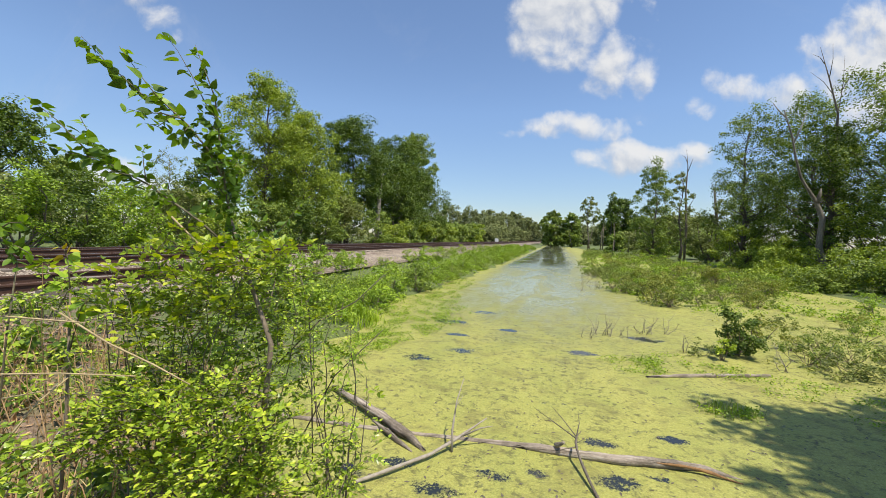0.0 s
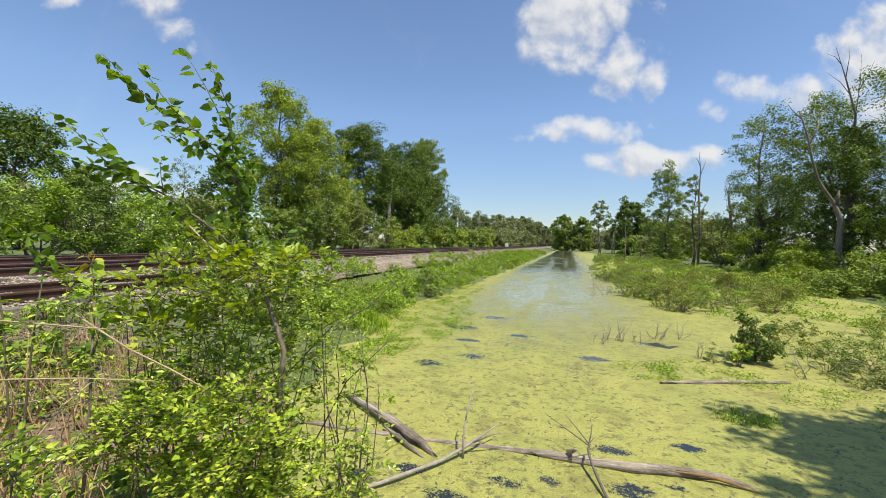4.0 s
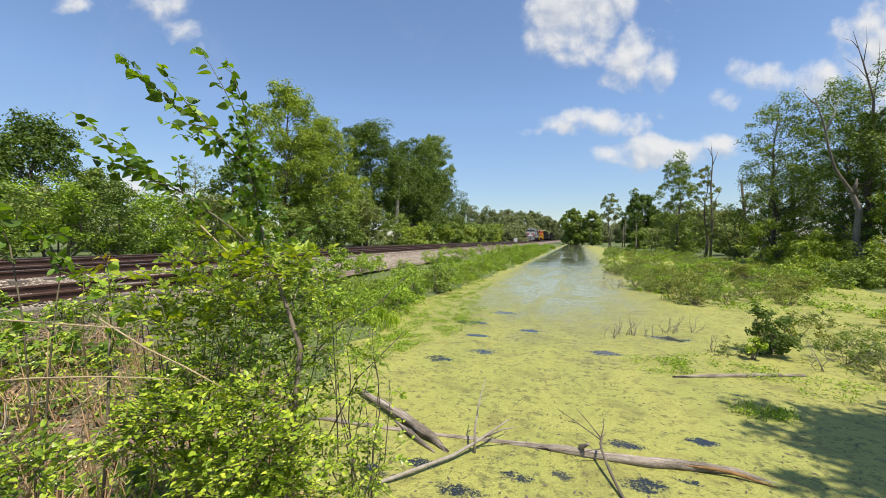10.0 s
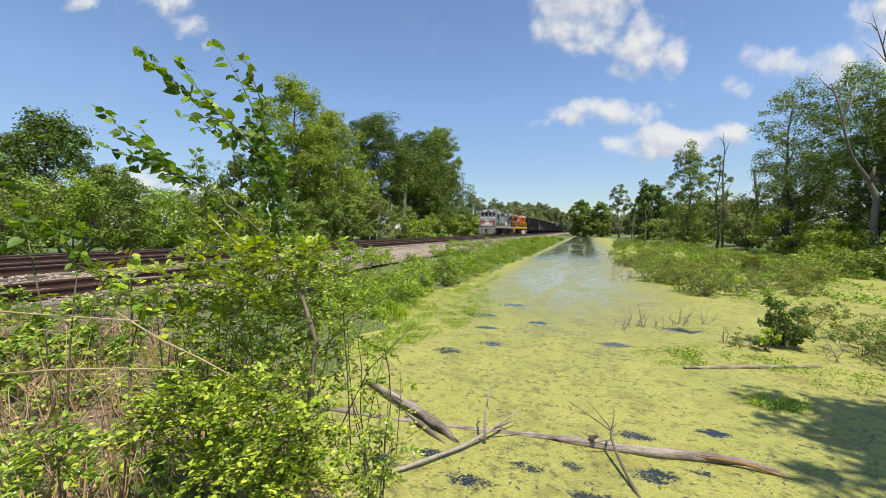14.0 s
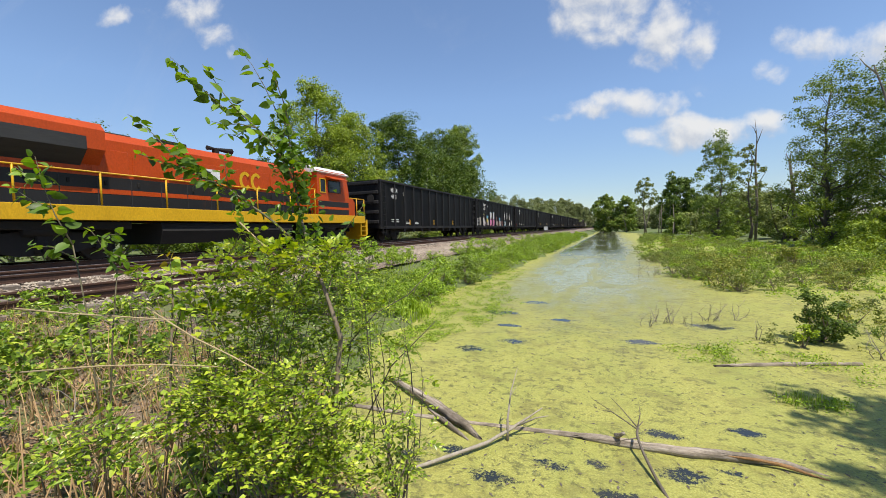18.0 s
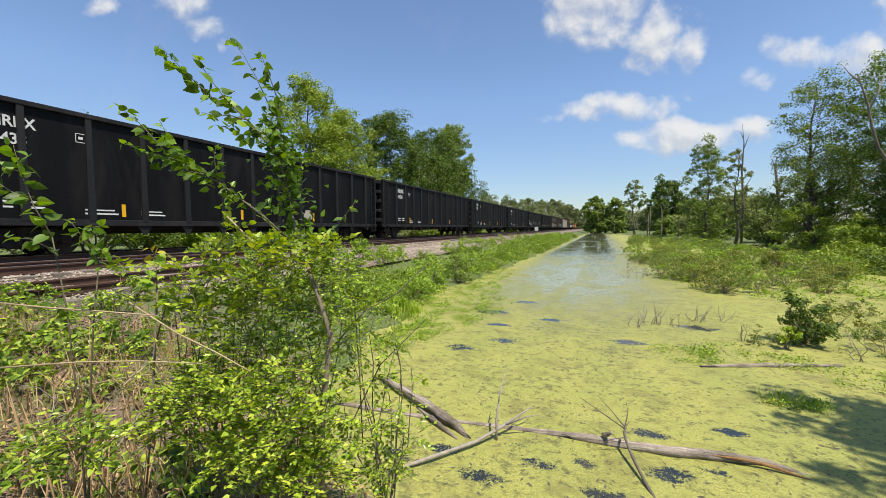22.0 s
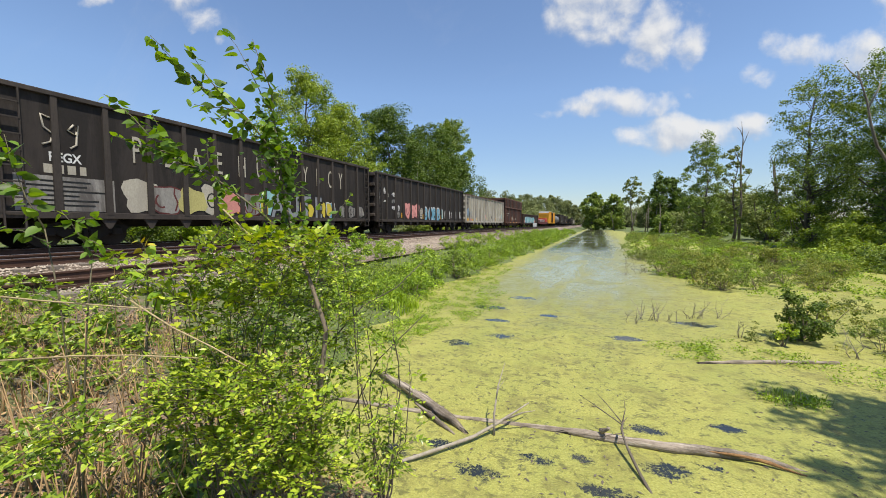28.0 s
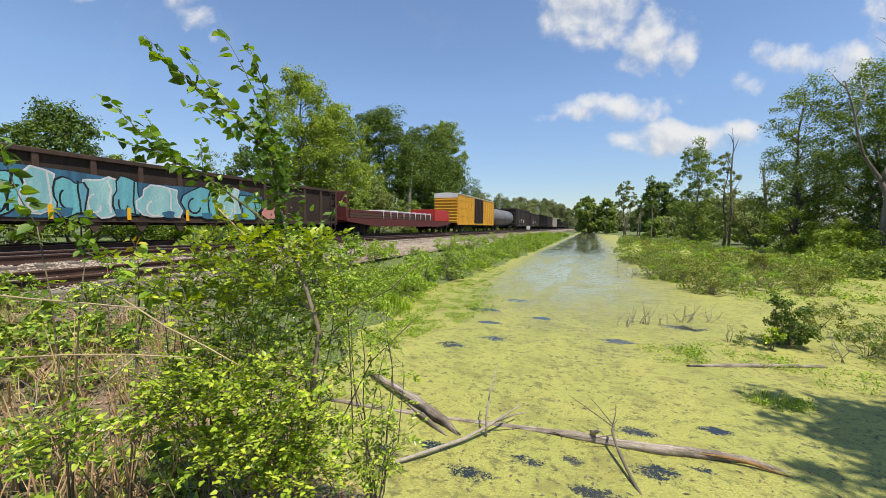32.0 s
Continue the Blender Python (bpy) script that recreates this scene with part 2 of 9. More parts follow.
# strong sun on the low bushes is put into these brighter tones
LEAF_SUNNY = leaf_mat("sunlit_bush_leaf", [(0.092, 0.185, 0.019), (0.170, 0.300, 0.030), (0.270, 0.400, 0.042), (0.380, 0.470, 0.062)], 0.36, 0.38)
LEAF_THICK = leaf_mat("thicket_leaf", [(0.068, 0.140, 0.018), (0.130, 0.240, 0.026), (0.220, 0.345, 0.038), (0.340, 0.440, 0.058)], 0.30, 0.38)
LEAF_TIP = leaf_mat("fresh_and_lit_tip_leaf", [(0.140, 0.250, 0.026), (0.220, 0.350, 0.036), (0.330, 0.400, 0.050)], 0.4, 0.45)
LEAF_BANK = leaf_mat("bank_leaf", [(0.092, 0.180, 0.022), (0.170, 0.300, 0.030), (0.280, 0.410, 0.042)], 0.42, 0.36)
LEAF_LIGHT = leaf_mat("light_tree_leaf", [(0.115, 0.190, 0.028), (0.190, 0.290, 0.038), (0.280, 0.370, 0.055)], 0.5, 0.35)
LEAF_DARK = leaf_mat("dark_tree_leaf", [(0.043, 0.088, 0.016), (0.070, 0.130, 0.020), (0.120, 0.190, 0.027)], 0.5, 0.32)
LEAF_MID = leaf_mat("mid_tree_leaf", [(0.074, 0.138, 0.028), (0.126, 0.206, 0.038), (0.208, 0.288, 0.054)], 0.5, 0.34)
LEAF_GREY = leaf_mat("greyish_leaf", [(0.087, 0.130, 0.039), (0.131, 0.182, 0.052), (0.189, 0.234, 0.072)], 0.55, 0.34)
LEAF_MARSH = leaf_mat("marsh_leaf", [(0.070, 0.125, 0.022), (0.130, 0.195, 0.030), (0.205, 0.270, 0.044), (0.270, 0.275, 0.078)], 0.5, 0.35)
# haze of the distance is mixed into this greyed leaf colour
LEAF_HAZED = leaf_mat("hazed_far_leaf", [(0.112, 0.155, 0.066), (0.145, 0.190, 0.080), (0.185, 0.228, 0.098)], 0.7, 0.3)
GRASS = leaf_mat("grass_blade", [(0.108, 0.192, 0.024), (0.175, 0.288, 0.036), (0.255, 0.336, 0.060)], 0.5, 0.4)
GRASS_LUSH = leaf_mat("lush_grass_blade", [(0.165, 0.284, 0.021), (0.223, 0.357, 0.032), (0.282, 0.399, 0.042)], 0.5, 0.45)
DRY = leaf_mat("dry_stalk", [(0.18, 0.115, 0.06), (0.29, 0.205, 0.115), (0.42, 0.33, 0.20)], 0.7, 0.2)
BARK = surface("bark", (0.07, 0.055, 0.04), (0.17, 0.14, 0.11), 0.9, 0, 2.0, 30, 0.6, 0.02, (1, 1, 0.25))
BARK_PALE = surface("bleached_bark", (0.20, 0.17, 0.135), (0.42, 0.37, 0.30), 0.85, 0, 1.2, 26, 0.5, 0.015, (1, 1, 0.25), (0.14, 0.11, 0.085), 0.6)
BARK_GREY = surface("grey_brown_dead_bark", (0.075, 0.06, 0.045), (0.27, 0.23, 0.185), 0.95, 0, 1.6, 16, 1.0, 0.05, (1, 1, 0.3), (0.06, 0.048, 0.036), 0.55)
BARK_TWIG = surface("twig_bark", (0.11, 0.085, 0.055), (0.26, 0.205, 0.14), 0.8, 0, 6, 80, 0.3, 0.003)


def log_material(name, angle):
    """Weathered wood: grey-tan fibres with dark cracks along the grain, which lies at an angle on the ground."""
    m, nt, b = nodes_of(name)
    co = nt.nodes.new("ShaderNodeTexCoord")
    mp = nt.nodes.new("ShaderNodeMapping")
    mp.inputs["Rotation"].default_value = (0, 0, -radians(angle))
    nt.links.new(co.outputs["Object"], mp.inputs[0])

    def fibre(scale, stretch, detail=6):
        m2 = nt.nodes.new("ShaderNodeMapping")
        m2.inputs["Scale"].default_value = stretch
        nt.links.new(mp.outputs[0], m2.inputs[0])
        n = nt.nodes.new("ShaderNodeTexNoise")
        n.inputs["Scale"].default_value, n.inputs["Detail"].default_value, n.inputs["Roughness"].default_value = scale, detail, 0.7
        nt.links.new(m2.outputs[0], n.inputs["Vector"])
        return n.outputs["Fac"]

    grain = fibre(34, (0.07, 1, 1))
    crack = fibre(15, (0.06, 1, 1), 3)
    stain = fibre(2.6, (1, 1, 1))
    col = ramp(nt, grain, [(0.3, (0.12, 0.095, 0.07)), (0.5, (0.31, 0.255, 0.20)), (0.7, (0.52, 0.455, 0.37))])
    col = blend(nt, ramp(nt, stain, [(0.45, (0, 0, 0)), (0.62, (0.75, 0.75, 0.75))]), col, (0.085, 0.066, 0.045))
    col = blend(nt, ramp(nt, crack, [(0.36, (1, 1, 1)), (0.43, (0, 0, 0))]), col, (0.02, 0.016, 0.012))
    nt.links.new(col, b.inputs["Base Color"])
    b.inputs["Roughness"].default_value = 0.9
    add_bump(nt, b, grain, 1.0, 0.012)
    return m


LOG_LONG, LOG_SLOPE, LOG_PALE = log_material("long_log_wood", 5), log_material("split_log_wood", -32), log_material("pale_log_wood", 21)
WOOD_ROT = surface("rotten_wood", (0.10, 0.05, 0.02), (0.36, 0.20, 0.08), 0.9, 0, 8, 60, 0.8, 0.01)
TIE = surface("old_tie", (0.09, 0.07, 0.055), (0.22, 0.18, 0.145), 0.9, 0, 2, 30, 0.6, 0.01, (0.4, 2, 2))
PLANK = surface("grey_plank", (0.13, 0.105, 0.085), (0.27, 0.225, 0.185), 0.85, 0, 2, 40, 0.5, 0.008, (3, 0.3, 3))
RAIL_RUST = surface("rusty_rail", (0.045, 0.023, 0.016), (0.11, 0.055, 0.034), 0.75, 0.2, 3, 60, 0.3, 0.004)
RAIL_HEAD = surface("polished_rail_head", (0.30, 0.28, 0.27), (0.52, 0.50, 0.49), 0.32, 0.9, 1.0, 50, 0.05, 0.001, (4, 0.1, 4))
EARTH_STONE = surface("earthy_stone", (0.10, 0.070, 0.052), (0.27, 0.205, 0.16), 0.95, 0, 3.0, 60, 0.5, 0.01)
STONE = surface("ballast_stone", (0.21, 0.168, 0.125), (0.52, 0.44, 0.345), 0.9, 0, 3.0, 60, 0.5, 0.01)


def ground_material():
    m, nt, b = nodes_of("bank_ground")
    big = tex_noise(nt, 0.35, 7, 0.65, distortion=0.5)
    mid = tex_noise(nt, 2.6, 7, 0.7)
    fine = tex_noise(nt, 30, 5, 0.7)
    soil = ramp(nt, fine, [(0.25, (0.085, 0.056, 0.038)), (0.5, (0.205, 0.142, 0.096)), (0.75, (0.42, 0.32, 0.235))])
    green = ramp(nt, fine, [(0.3, (0.05, 0.085, 0.018)), (0.7, (0.14, 0.19, 0.045))])
    sep = nt.nodes.new("ShaderNodeSeparateXYZ")
    co = nt.nodes.new("ShaderNodeTexCoord")
    nt.links.new(co.outputs["Object"], sep.inputs[0])
    near = nt.nodes.new("ShaderNodeMapRange")
    near.inputs[1].default_value, near.inputs[2].default_value = 2.0, 9.0
    nt.links.new(sep.outputs["Y"], near.inputs[0])
    mix = nt.nodes.new("ShaderNodeMath")
    mix.operation = "MULTIPLY_ADD"
    mix.inputs[1].default_value = 0.3
    nt.links.new(near.outputs[0], mix.inputs[0])
    nt.links.new(mid, mix.inputs[2])
    col = blend(nt, ramp(nt, mix.outputs[0], [(0.45, (0, 0, 0)), (0.62, (1, 1, 1))]), soil, green)
    col = blend(nt, ramp(nt, big, [(0.35, (0, 0, 0)), (0.75, (0.4, 0.4, 0.4))]), col, (0.17, 0.125, 0.08))
    nt.links.new(col, b.inputs["Base Color"])
    b.inputs["Roughness"].default_value = 0.95
    add_bump(nt, b, fine, 0.8, 0.03)
    return m


def ballast_material():
    m, nt, b = nodes_of("ballast_bed")
    co = nt.nodes.new("ShaderNodeTexCoord")
    v = nt.nodes.new("ShaderNodeTexVoronoi")
    v.inputs["Scale"].default_value = 18
    nt.links.new(co.outputs["Object"], v.inputs["Vector"])
    stone = ramp(nt, v.outputs["Color"], [(0.0, (0.19, 0.15, 0.115)), (0.5, (0.37, 0.305, 0.235)), (1.0, (0.56, 0.48, 0.385))])
    gap = ramp(nt, v.outputs["Distance"], [(0.25, (1, 1, 1)), (0.6, (0.25, 0.22, 0.2))])
    col = blend(nt, 1.0, stone, gap, "MULTIPLY")
    stain = tex_noise(nt, 0.5, 6, 0.7, (1, 0.3, 1))
    col = blend(nt, ramp(nt, stain, [(0.4, (0, 0, 0)), (0.75, (0.6, 0.6, 0.6))]), col, (0.22, 0.155, 0.11))
    nt.links.new(col, b.inputs["Base Color"])
    b.inputs["Roughness"].default_value = 0.95
    add_bump(nt, b, v.outputs["Distance"], 1.0, -0.03)
    return m


# open holes in the duckweed: x, y, radius along x, radius along y
HOLES = [(-2.4, 6.73, 0.28, 0.22), (-1.71, 7.42, 0.36, 0.22), (-1.06, 9.47, 0.30, 0.24), (0.47, 8.12, 0.34, 0.20), (-2.6, 9.9, 0.55, 0.30), (-0.97, 3.21, 0.22, 0.14),
         (-1.41, 3.5, 0.16, 0.1), (-0.53, 3.6, 0.2, 0.1), (0.58, 3.86, 0.3, 0.13), (0.45, 4.55, 0.25, 0.12), (1.3, 4.9, 0.2, 0.1), (0.1, 3.35, 0.3, 0.1), (1.9, 9.8, 0.5, 0.3), (-2.0, 11.5, 0.5, 0.25), (-0.15, 3.75, 0.16, 0.08), (-0.75, 3.85, 0.14, 0.07), (-1.75, 3.25, 0.2, 0.12), (0.95, 4.05, 0.16, 0.06), (-2.15, 8.6, 0.3, 0.16)]


def pond_material():
    """Duckweed over dark still water; holes and the open channel show the water."""
    m, nt, b = nodes_of("duckweed_pond")

    def mth(op, a, c=None, d=None):
        n = nt.nodes.new("ShaderNodeMath")
        n.operation = op
        for i, v in enumerate((a, c, d)):
            if v is None:
                continue
            if isinstance(v, (int, float)):
                n.inputs[i].default_value = v
            else:
                nt.links.new(v, n.inputs[i])
        return n.outputs[0]

    def step(v, lo, hi):
        n = nt.nodes.new("ShaderNodeMapRange")
        n.interpolation_type = "SMOOTHSTEP"
        n.inputs[1].default_value, n.inputs[2].default_value = lo, hi
        nt.links.new(v, n.inputs[0])
        return n.outputs[0]

    co = nt.nodes.new("ShaderNodeTexCoord")
    sep = nt.nodes.new("ShaderNodeSeparateXYZ")
    nt.links.new(co.outputs["Object"], sep.inputs[0])
    X, Y = sep.outputs["X"], sep.outputs["Y"]
    wob = tex_noise(nt, 1.1, 6, 0.7, (1, 1, 1), 0.8)
    wobs = tex_noise(nt, 5.0, 6, 0.7)
    streak = tex_noise(nt, 0.55, 8, 0.68, (1, 0.28, 1), 0.7)
    speck = tex_noise(nt, 2.6, 8, 0.72, (1, 1.1, 1), 0.4)
    fine = tex_noise(nt, 55, 3, 0.6)
    hole = None
    for x0, y0, ra, rb in HOLES:
        du = mth("DIVIDE", mth("SUBTRACT", X, x0), ra)
        dv = mth("DIVIDE", mth("SUBTRACT", Y, y0), rb)
        d = mth("ADD", mth("MULTIPLY", du, du), mth("MULTIPLY", dv, dv))
        hole = d if hole is None else mth("MINIMUM", hole, d)
    hole = mth("MINIMUM", hole, 4.0)
    hole = mth("ADD", hole, mth("ADD", mth("MULTIPLY", mth("SUBTRACT", wob, 0.5), 3.2), mth("MULTIPLY", mth("SUBTRACT", wobs, 0.5), 3.6)))
    grit = tex_noise(nt, 34, 5, 0.75, (1, 1, 1), 0.2)
    hole = mth("ADD", hole, mth("MULTIPLY", mth("SUBTRACT", grit, 0.5), 3.4))
    openh = mth("SUBTRACT", 1.0, step(hole, 0.15, 0.75))
    # the open channel along the canal
    mid = mth("DIVIDE", mth("ABSOLUTE", mth("ADD", X, 0.8)), 3.7)
    mid = mth("ADD", mid, mth("MULTIPLY", mth("SUBTRACT", wob, 0.5), 1.3))
    along = step(mth("ADD", Y, mth("MULTIPLY", mth("SUBTRACT", wob, 0.5), 9.0)), 5.5, 17.0)
    channel = mth("MULTIPLY", mth("SUBTRACT", 1.0, step(mid, 0.35, 1.15)), along)
    thin = step(streak, 0.40, 0.55)
    channel = mth("MULTIPLY", channel, mth("MULTIPLY_ADD", thin, 0.45, 0.50))
    channel = mth("MULTIPLY", channel, mth("MULTIPLY_ADD", step(wobs, 0.42, 0.62), -0.35, 1.0))
    # clear still water farther along, with floating bands of weed
    bands = tex_noise(nt, 0.32, 7, 0.7, (0.5, 1.0, 1), 0.5)
    reach = mth("MULTIPLY", step(mth("ADD", Y, mth("MULTIPLY", mth("SUBTRACT", wob, 0.5), 16.0)), 20.0, 40.0), mth("SUBTRACT", 1.0, step(mth("ADD", mth("DIVIDE", mth("ABSOLUTE", mth("ADD", X, 1.6)), 3.0), mth("MULTIPLY", mth("SUBTRACT", wob, 0.5), 0.8)), 0.7, 1.05)))
    reach = mth("MULTIPLY", reach, mth("SUBTRACT", 1.0, step(bands, 0.56, 0.66)))
    specks = mth("MULTIPLY", step(mth("ADD", speck, mth("MULTIPLY", mth("SUBTRACT", grit, 0.5), 0.22)), 0.61, 0.68), 0.7)
    small = tex_noise(nt, 8.5, 7, 0.72, (1, 1, 1), 0.3)
    tiny = tex_noise(nt, 24, 4, 0.65, (1, 1, 1), 0.3)
    clear = mth("MAXIMUM", mth("MAXIMUM", openh, mth("MAXIMUM", channel, reach)), specks)
    weed = ramp(nt, fine, [(0.2, (0.225, 0.217, 0.038)), (0.5, (0.36, 0.35, 0.078)), (0.8, (0.51, 0.485, 0.16))])
    tone = tex_noise(nt, 0.8, 6, 0.7, (1, 0.6, 1), 0.5)
    weed = blend(nt, ramp(nt, tone, [(0.42, (0, 0, 0)), (0.7, (0.6, 0.6, 0.6))]), weed, (0.22, 0.26, 0.05))
    weed = blend(nt, ramp(nt, tiny, [(0.52, (0, 0, 0)), (0.72, (0.75, 0.75, 0.75))]), weed, (0.17, 0.19, 0.035))
    patchy = mth("ADD", small, mth("MULTIPLY", mth("SUBTRACT", wob, 0.5), 0.35))
    weed = blend(nt, ramp(nt, mth("ADD", patchy, mth("MULTIPLY", mth("SUBTRACT", grit, 0.5), 0.25)), [(0.53, (0, 0, 0)), (0.62, (0.8, 0.8, 0.8))]), weed, (0.11, 0.11, 0.032))
    brown = tex_noise(nt, 1.6, 8, 0.75, (1, 1.3, 1), 0.6)
    weed = blend(nt, ramp(nt, brown, [(0.50, (0, 0, 0)), (0.66, (0.8, 0.8, 0.8))]), weed, (0.185, 0.17, 0.045))
    # pale reflection of the low sky, painted into the channel's base colour
    sky_pale = mth("MULTIPLY", mth("MULTIPLY", channel, mth("SUBTRACT", 1.0, openh)), mth("MULTIPLY_ADD", reach, -0.6, 1.0))
    water_col = blend(nt, sky_pale, (0.022, 0.026, 0.024), (0.33, 0.34, 0.20))
    col = blend(nt, clear, weed, water_col)
    nt.links.new(col, b.inputs["Base Color"])
    rough = mth("MULTIPLY_ADD", clear, -0.60, 0.66)
    nt.links.new(rough, b.inputs["Roughness"])
    bump = nt.nodes.new("ShaderNodeBump")
    bump.inputs["Distance"].default_value = 0.012
    nt.links.new(mth("MULTIPLY_ADD", clear, -0.97, 1.0), bump.inputs["Strength"])
    nt.links.new(mth("ADD", fine, mth("MULTIPLY", small, 2.0)), bump.inputs["Height"])
    nt.links.new(bump.outputs[0], b.inputs["Normal"])
    return m


GROUND, BALLAST, POND = ground_material(), ballast_material(), pond_material()


# ---------------------------------------------------------------- mesh helpers
class Shape:
    """Collects boxes, tubes and plates into one mesh."""

    def __init__(self):
        self.v, self.f, self.s = [], [], []

    def add(self, verts, faces, smooth=False):
        k = len(self.v)
        self.v.extend(tuple(p) for p in verts)
        self.f.extend(tuple(i + k for i in q) for q in faces)
        self.s.extend([smooth] * len(faces))
        return self

    def box(self, x0, x1, y0, y1, z0, z1, b=0.0):
        if b <= 0:
            v = [(x, y, z) for x in (x0, x1) for y in (y0, y1) for z in (z0, z1)]
            return self.add(v, [(0, 1, 3, 2), (4, 6, 7, 5), (0, 4, 5, 1), (2, 3, 7, 6), (0, 2, 6, 4), (1, 5, 7, 3)])
        b = min(b, (x1 - x0) / 2.1, (y1 - y0) / 2.1, (z1 - z0) / 2.1)
        lo, hi, v, idx = (x0, y0, z0), (x1, y1, z1), [], {}
        for c in [(i, j, k) for i in (0, 1) for j in (0, 1) for k in (0, 1)]:
            for a in range(3):
                p = [(hi[q] if c[q] else lo[q]) + (0 if q == a else (-b if c[q] else b)) for q in range(3)]
                idx[(c, a)] = len(v)
                v.append(p)
        f = []
        for a in range(3):
            o1, o2 = (a + 1) % 3, (a + 2) % 3
            for s in (0, 1):
                ring = []
                for i, j in ((0, 0), (1, 0), (1, 1), (0, 1)):
                    c = [0, 0, 0]
                    c[a], c[o1], c[o2] = s, i, j
                    ring.append(idx[(tuple(c), a)])
                f.append(ring if s else ring[::-1])
            for i in (0, 1):
                for j in (0, 1):
                    c0, c1 = [0, 0, 0], [0, 0, 0]
                    c0[a], c1[a] = 0, 1
                    for c in (c0, c1):
                        c[o1], c[o2] = i, j
                    q = [idx[(tuple(c0), o1)], idx[(tuple(c1), o1)], idx[(tuple(c1), o2)], idx[(tuple(c0), o2)]]
                    f.append(q if (i == j) else q[::-1])
        for c in [(i, j, k) for i in (0, 1) for j in (0, 1) for k in (0, 1)]:
            q = [idx[(c, 0)], idx[(c, 1)], idx[(c, 2)]]
            f.append(q if sum(c) % 2 else q[::-1])
        return self.add(v, f)

    def tube(self, pts, radii, n=6, smooth=True, caps=True):
        pts = [Vector(p) for p in pts]
        if isinstance(radii, (int, float)):
            radii = [radii] * len(pts)
        v, f, ref = [], [], None
        for i, p in enumerate(pts):
            d = (pts[min(i + 1, len(pts) - 1)] - pts[max(i - 1, 0)]).normalized()
            if ref is None:
                ref = d.orthogonal()
            ref = (ref - d * ref.dot(d)).normalized()
            w = d.cross(ref)
            for k in range(n):
                a = 2 * math.pi * k / n
                v.append(p + (ref * math.cos(a) + w * math.sin(a)) * radii[i])
        for i in range(len(pts) - 1):
            for k in range(n):
                k2 = (k + 1) % n
                f.append((i * n + k, i * n + k2, (i + 1) * n + k2, (i + 1) * n + k))
        self.add(v, f, smooth)
        if caps:
            k = len(self.v) - len(v)
            self.f.append(tuple(k + i for i in range(n))[::-1])
            self.f.append(tuple(k + (len(pts) - 1) * n + i for i in range(n)))
            self.s.extend([False, False])
        return self

    def plate(self, outline, axis, lo, hi):
        """An outline (a, b) pushed out along an axis between lo and hi."""
        n, v = len(outline), []
        for h in (lo, hi):
            for a, b in outline:
                v.append({0: (h, a, b), 1: (a, h, b), 2: (a, b, h)}[axis])
        f = [tuple(range(n))[::-1], tuple(range(n, 2 * n))]
        f += [(i, (i + 1) % n, n + (i + 1) % n, n + i) for i in range(n)]
        return self.add(v, f)

    def mesh(self, name, mat):
        me = bpy.data.meshes.new(name)
        me.from_pydata(self.v, [], self.f)
        me.polygons.foreach_set("use_smooth", self.s)
        me.materials.append(mat)
        bm = bmesh.new()
        bm.from_mesh(me)
        bmesh.ops.recalc_face_normals(bm, faces=bm.faces)
        bm.to_mesh(me)
        bm.free()
        return me


def raw_mesh(name, v, f, mat, smooth=False):
    me = bpy.data.meshes.new(name)
    me.from_pydata(v.tolist() if hasattr(v, "tolist") else v, [], f.tolist() if hasattr(f, "tolist") else f)
    if smooth:
        me.polygons.foreach_set("use_smooth", [True] * len(me.polygons))
    me.materials.append(mat)
    return me


def part(name, me, parent, label="", m=None):
    ob = new(name, me)
    ob.parent = parent
    if m is not None:
        ob.matrix_basis = m
    return tagged(ob, label)


def thing(name, label, category, group="", kind="", m=None, me=None):
    ob = new(name, me)
    if m is not None:
        ob.matrix_basis = m
    return tagged(ob, label, category, group, kind)


RNG = np.random.default_rng(11)


def unit(a):
    return a / np.maximum(1e-9, np.linalg.norm(a, axis=1, keepdims=True))


def leaves(P, size, rng, droop=0.25, up=0.55, aspect=0.62, heart=False, along=None, face=None):
    """Folded leaves at the points P: verts and faces. size: (low, high) length; face: the way each leaf's upper side looks."""
    n = len(P)
    L = rng.uniform(size[0], size[1], n)[:, None]
    if along is None:
        along = rng.normal(size=(n, 3))
        along[:, 2] = along[:, 2] * 0.5 - droop
    nrm = rng.normal(size=(n, 3)) * (1 - up) + np.array([0, 0, 1.0]) * up if face is None else unit(face)
    if face is not None:
        along = along - nrm * np.sum(along * nrm, 1, keepdims=True) * 0.85
    along = unit(along)
    side = unit(np.cross(nrm, along))
    nrm = np.cross(along, side)
    W = L * aspect * 0.5
    fold = rng.uniform(0.05, 0.35, n)[:, None] * W
    if heart:
        rows = [(0.0, 0, 0), (0.24, 0.95, 1), (0.62, 0.68, 0.7), (1.0, 0, -0.8), (0.62, -0.68, 0.7), (0.24, -0.95, 1)]
        v = np.stack([P + along * L * a + side * W * s + nrm * fold * h for a, s, h in rows], 1).reshape(-1, 3)
        k = np.arange(n)[:, None] * 6
        f = np.concatenate([k + np.array([[0, 1, 2, 3]]), k + np.array([[0, 3, 4, 5]])])
    else:
        rows = [(0.0, 0, 0), (0.45, 1.0, 1), (1.0, 0, -0.3), (0.45, -1.0, 1)]
        v = np.stack([P + along * L * a + side * W * s + nrm * fold * h for a, s, h in rows], 1).reshape(-1, 3)
        k = np.arange(n)[:, None] * 4
        f = np.concatenate([k + np.array([[0, 1, 2]]), k + np.array([[0, 2, 3]])])
    return v, f


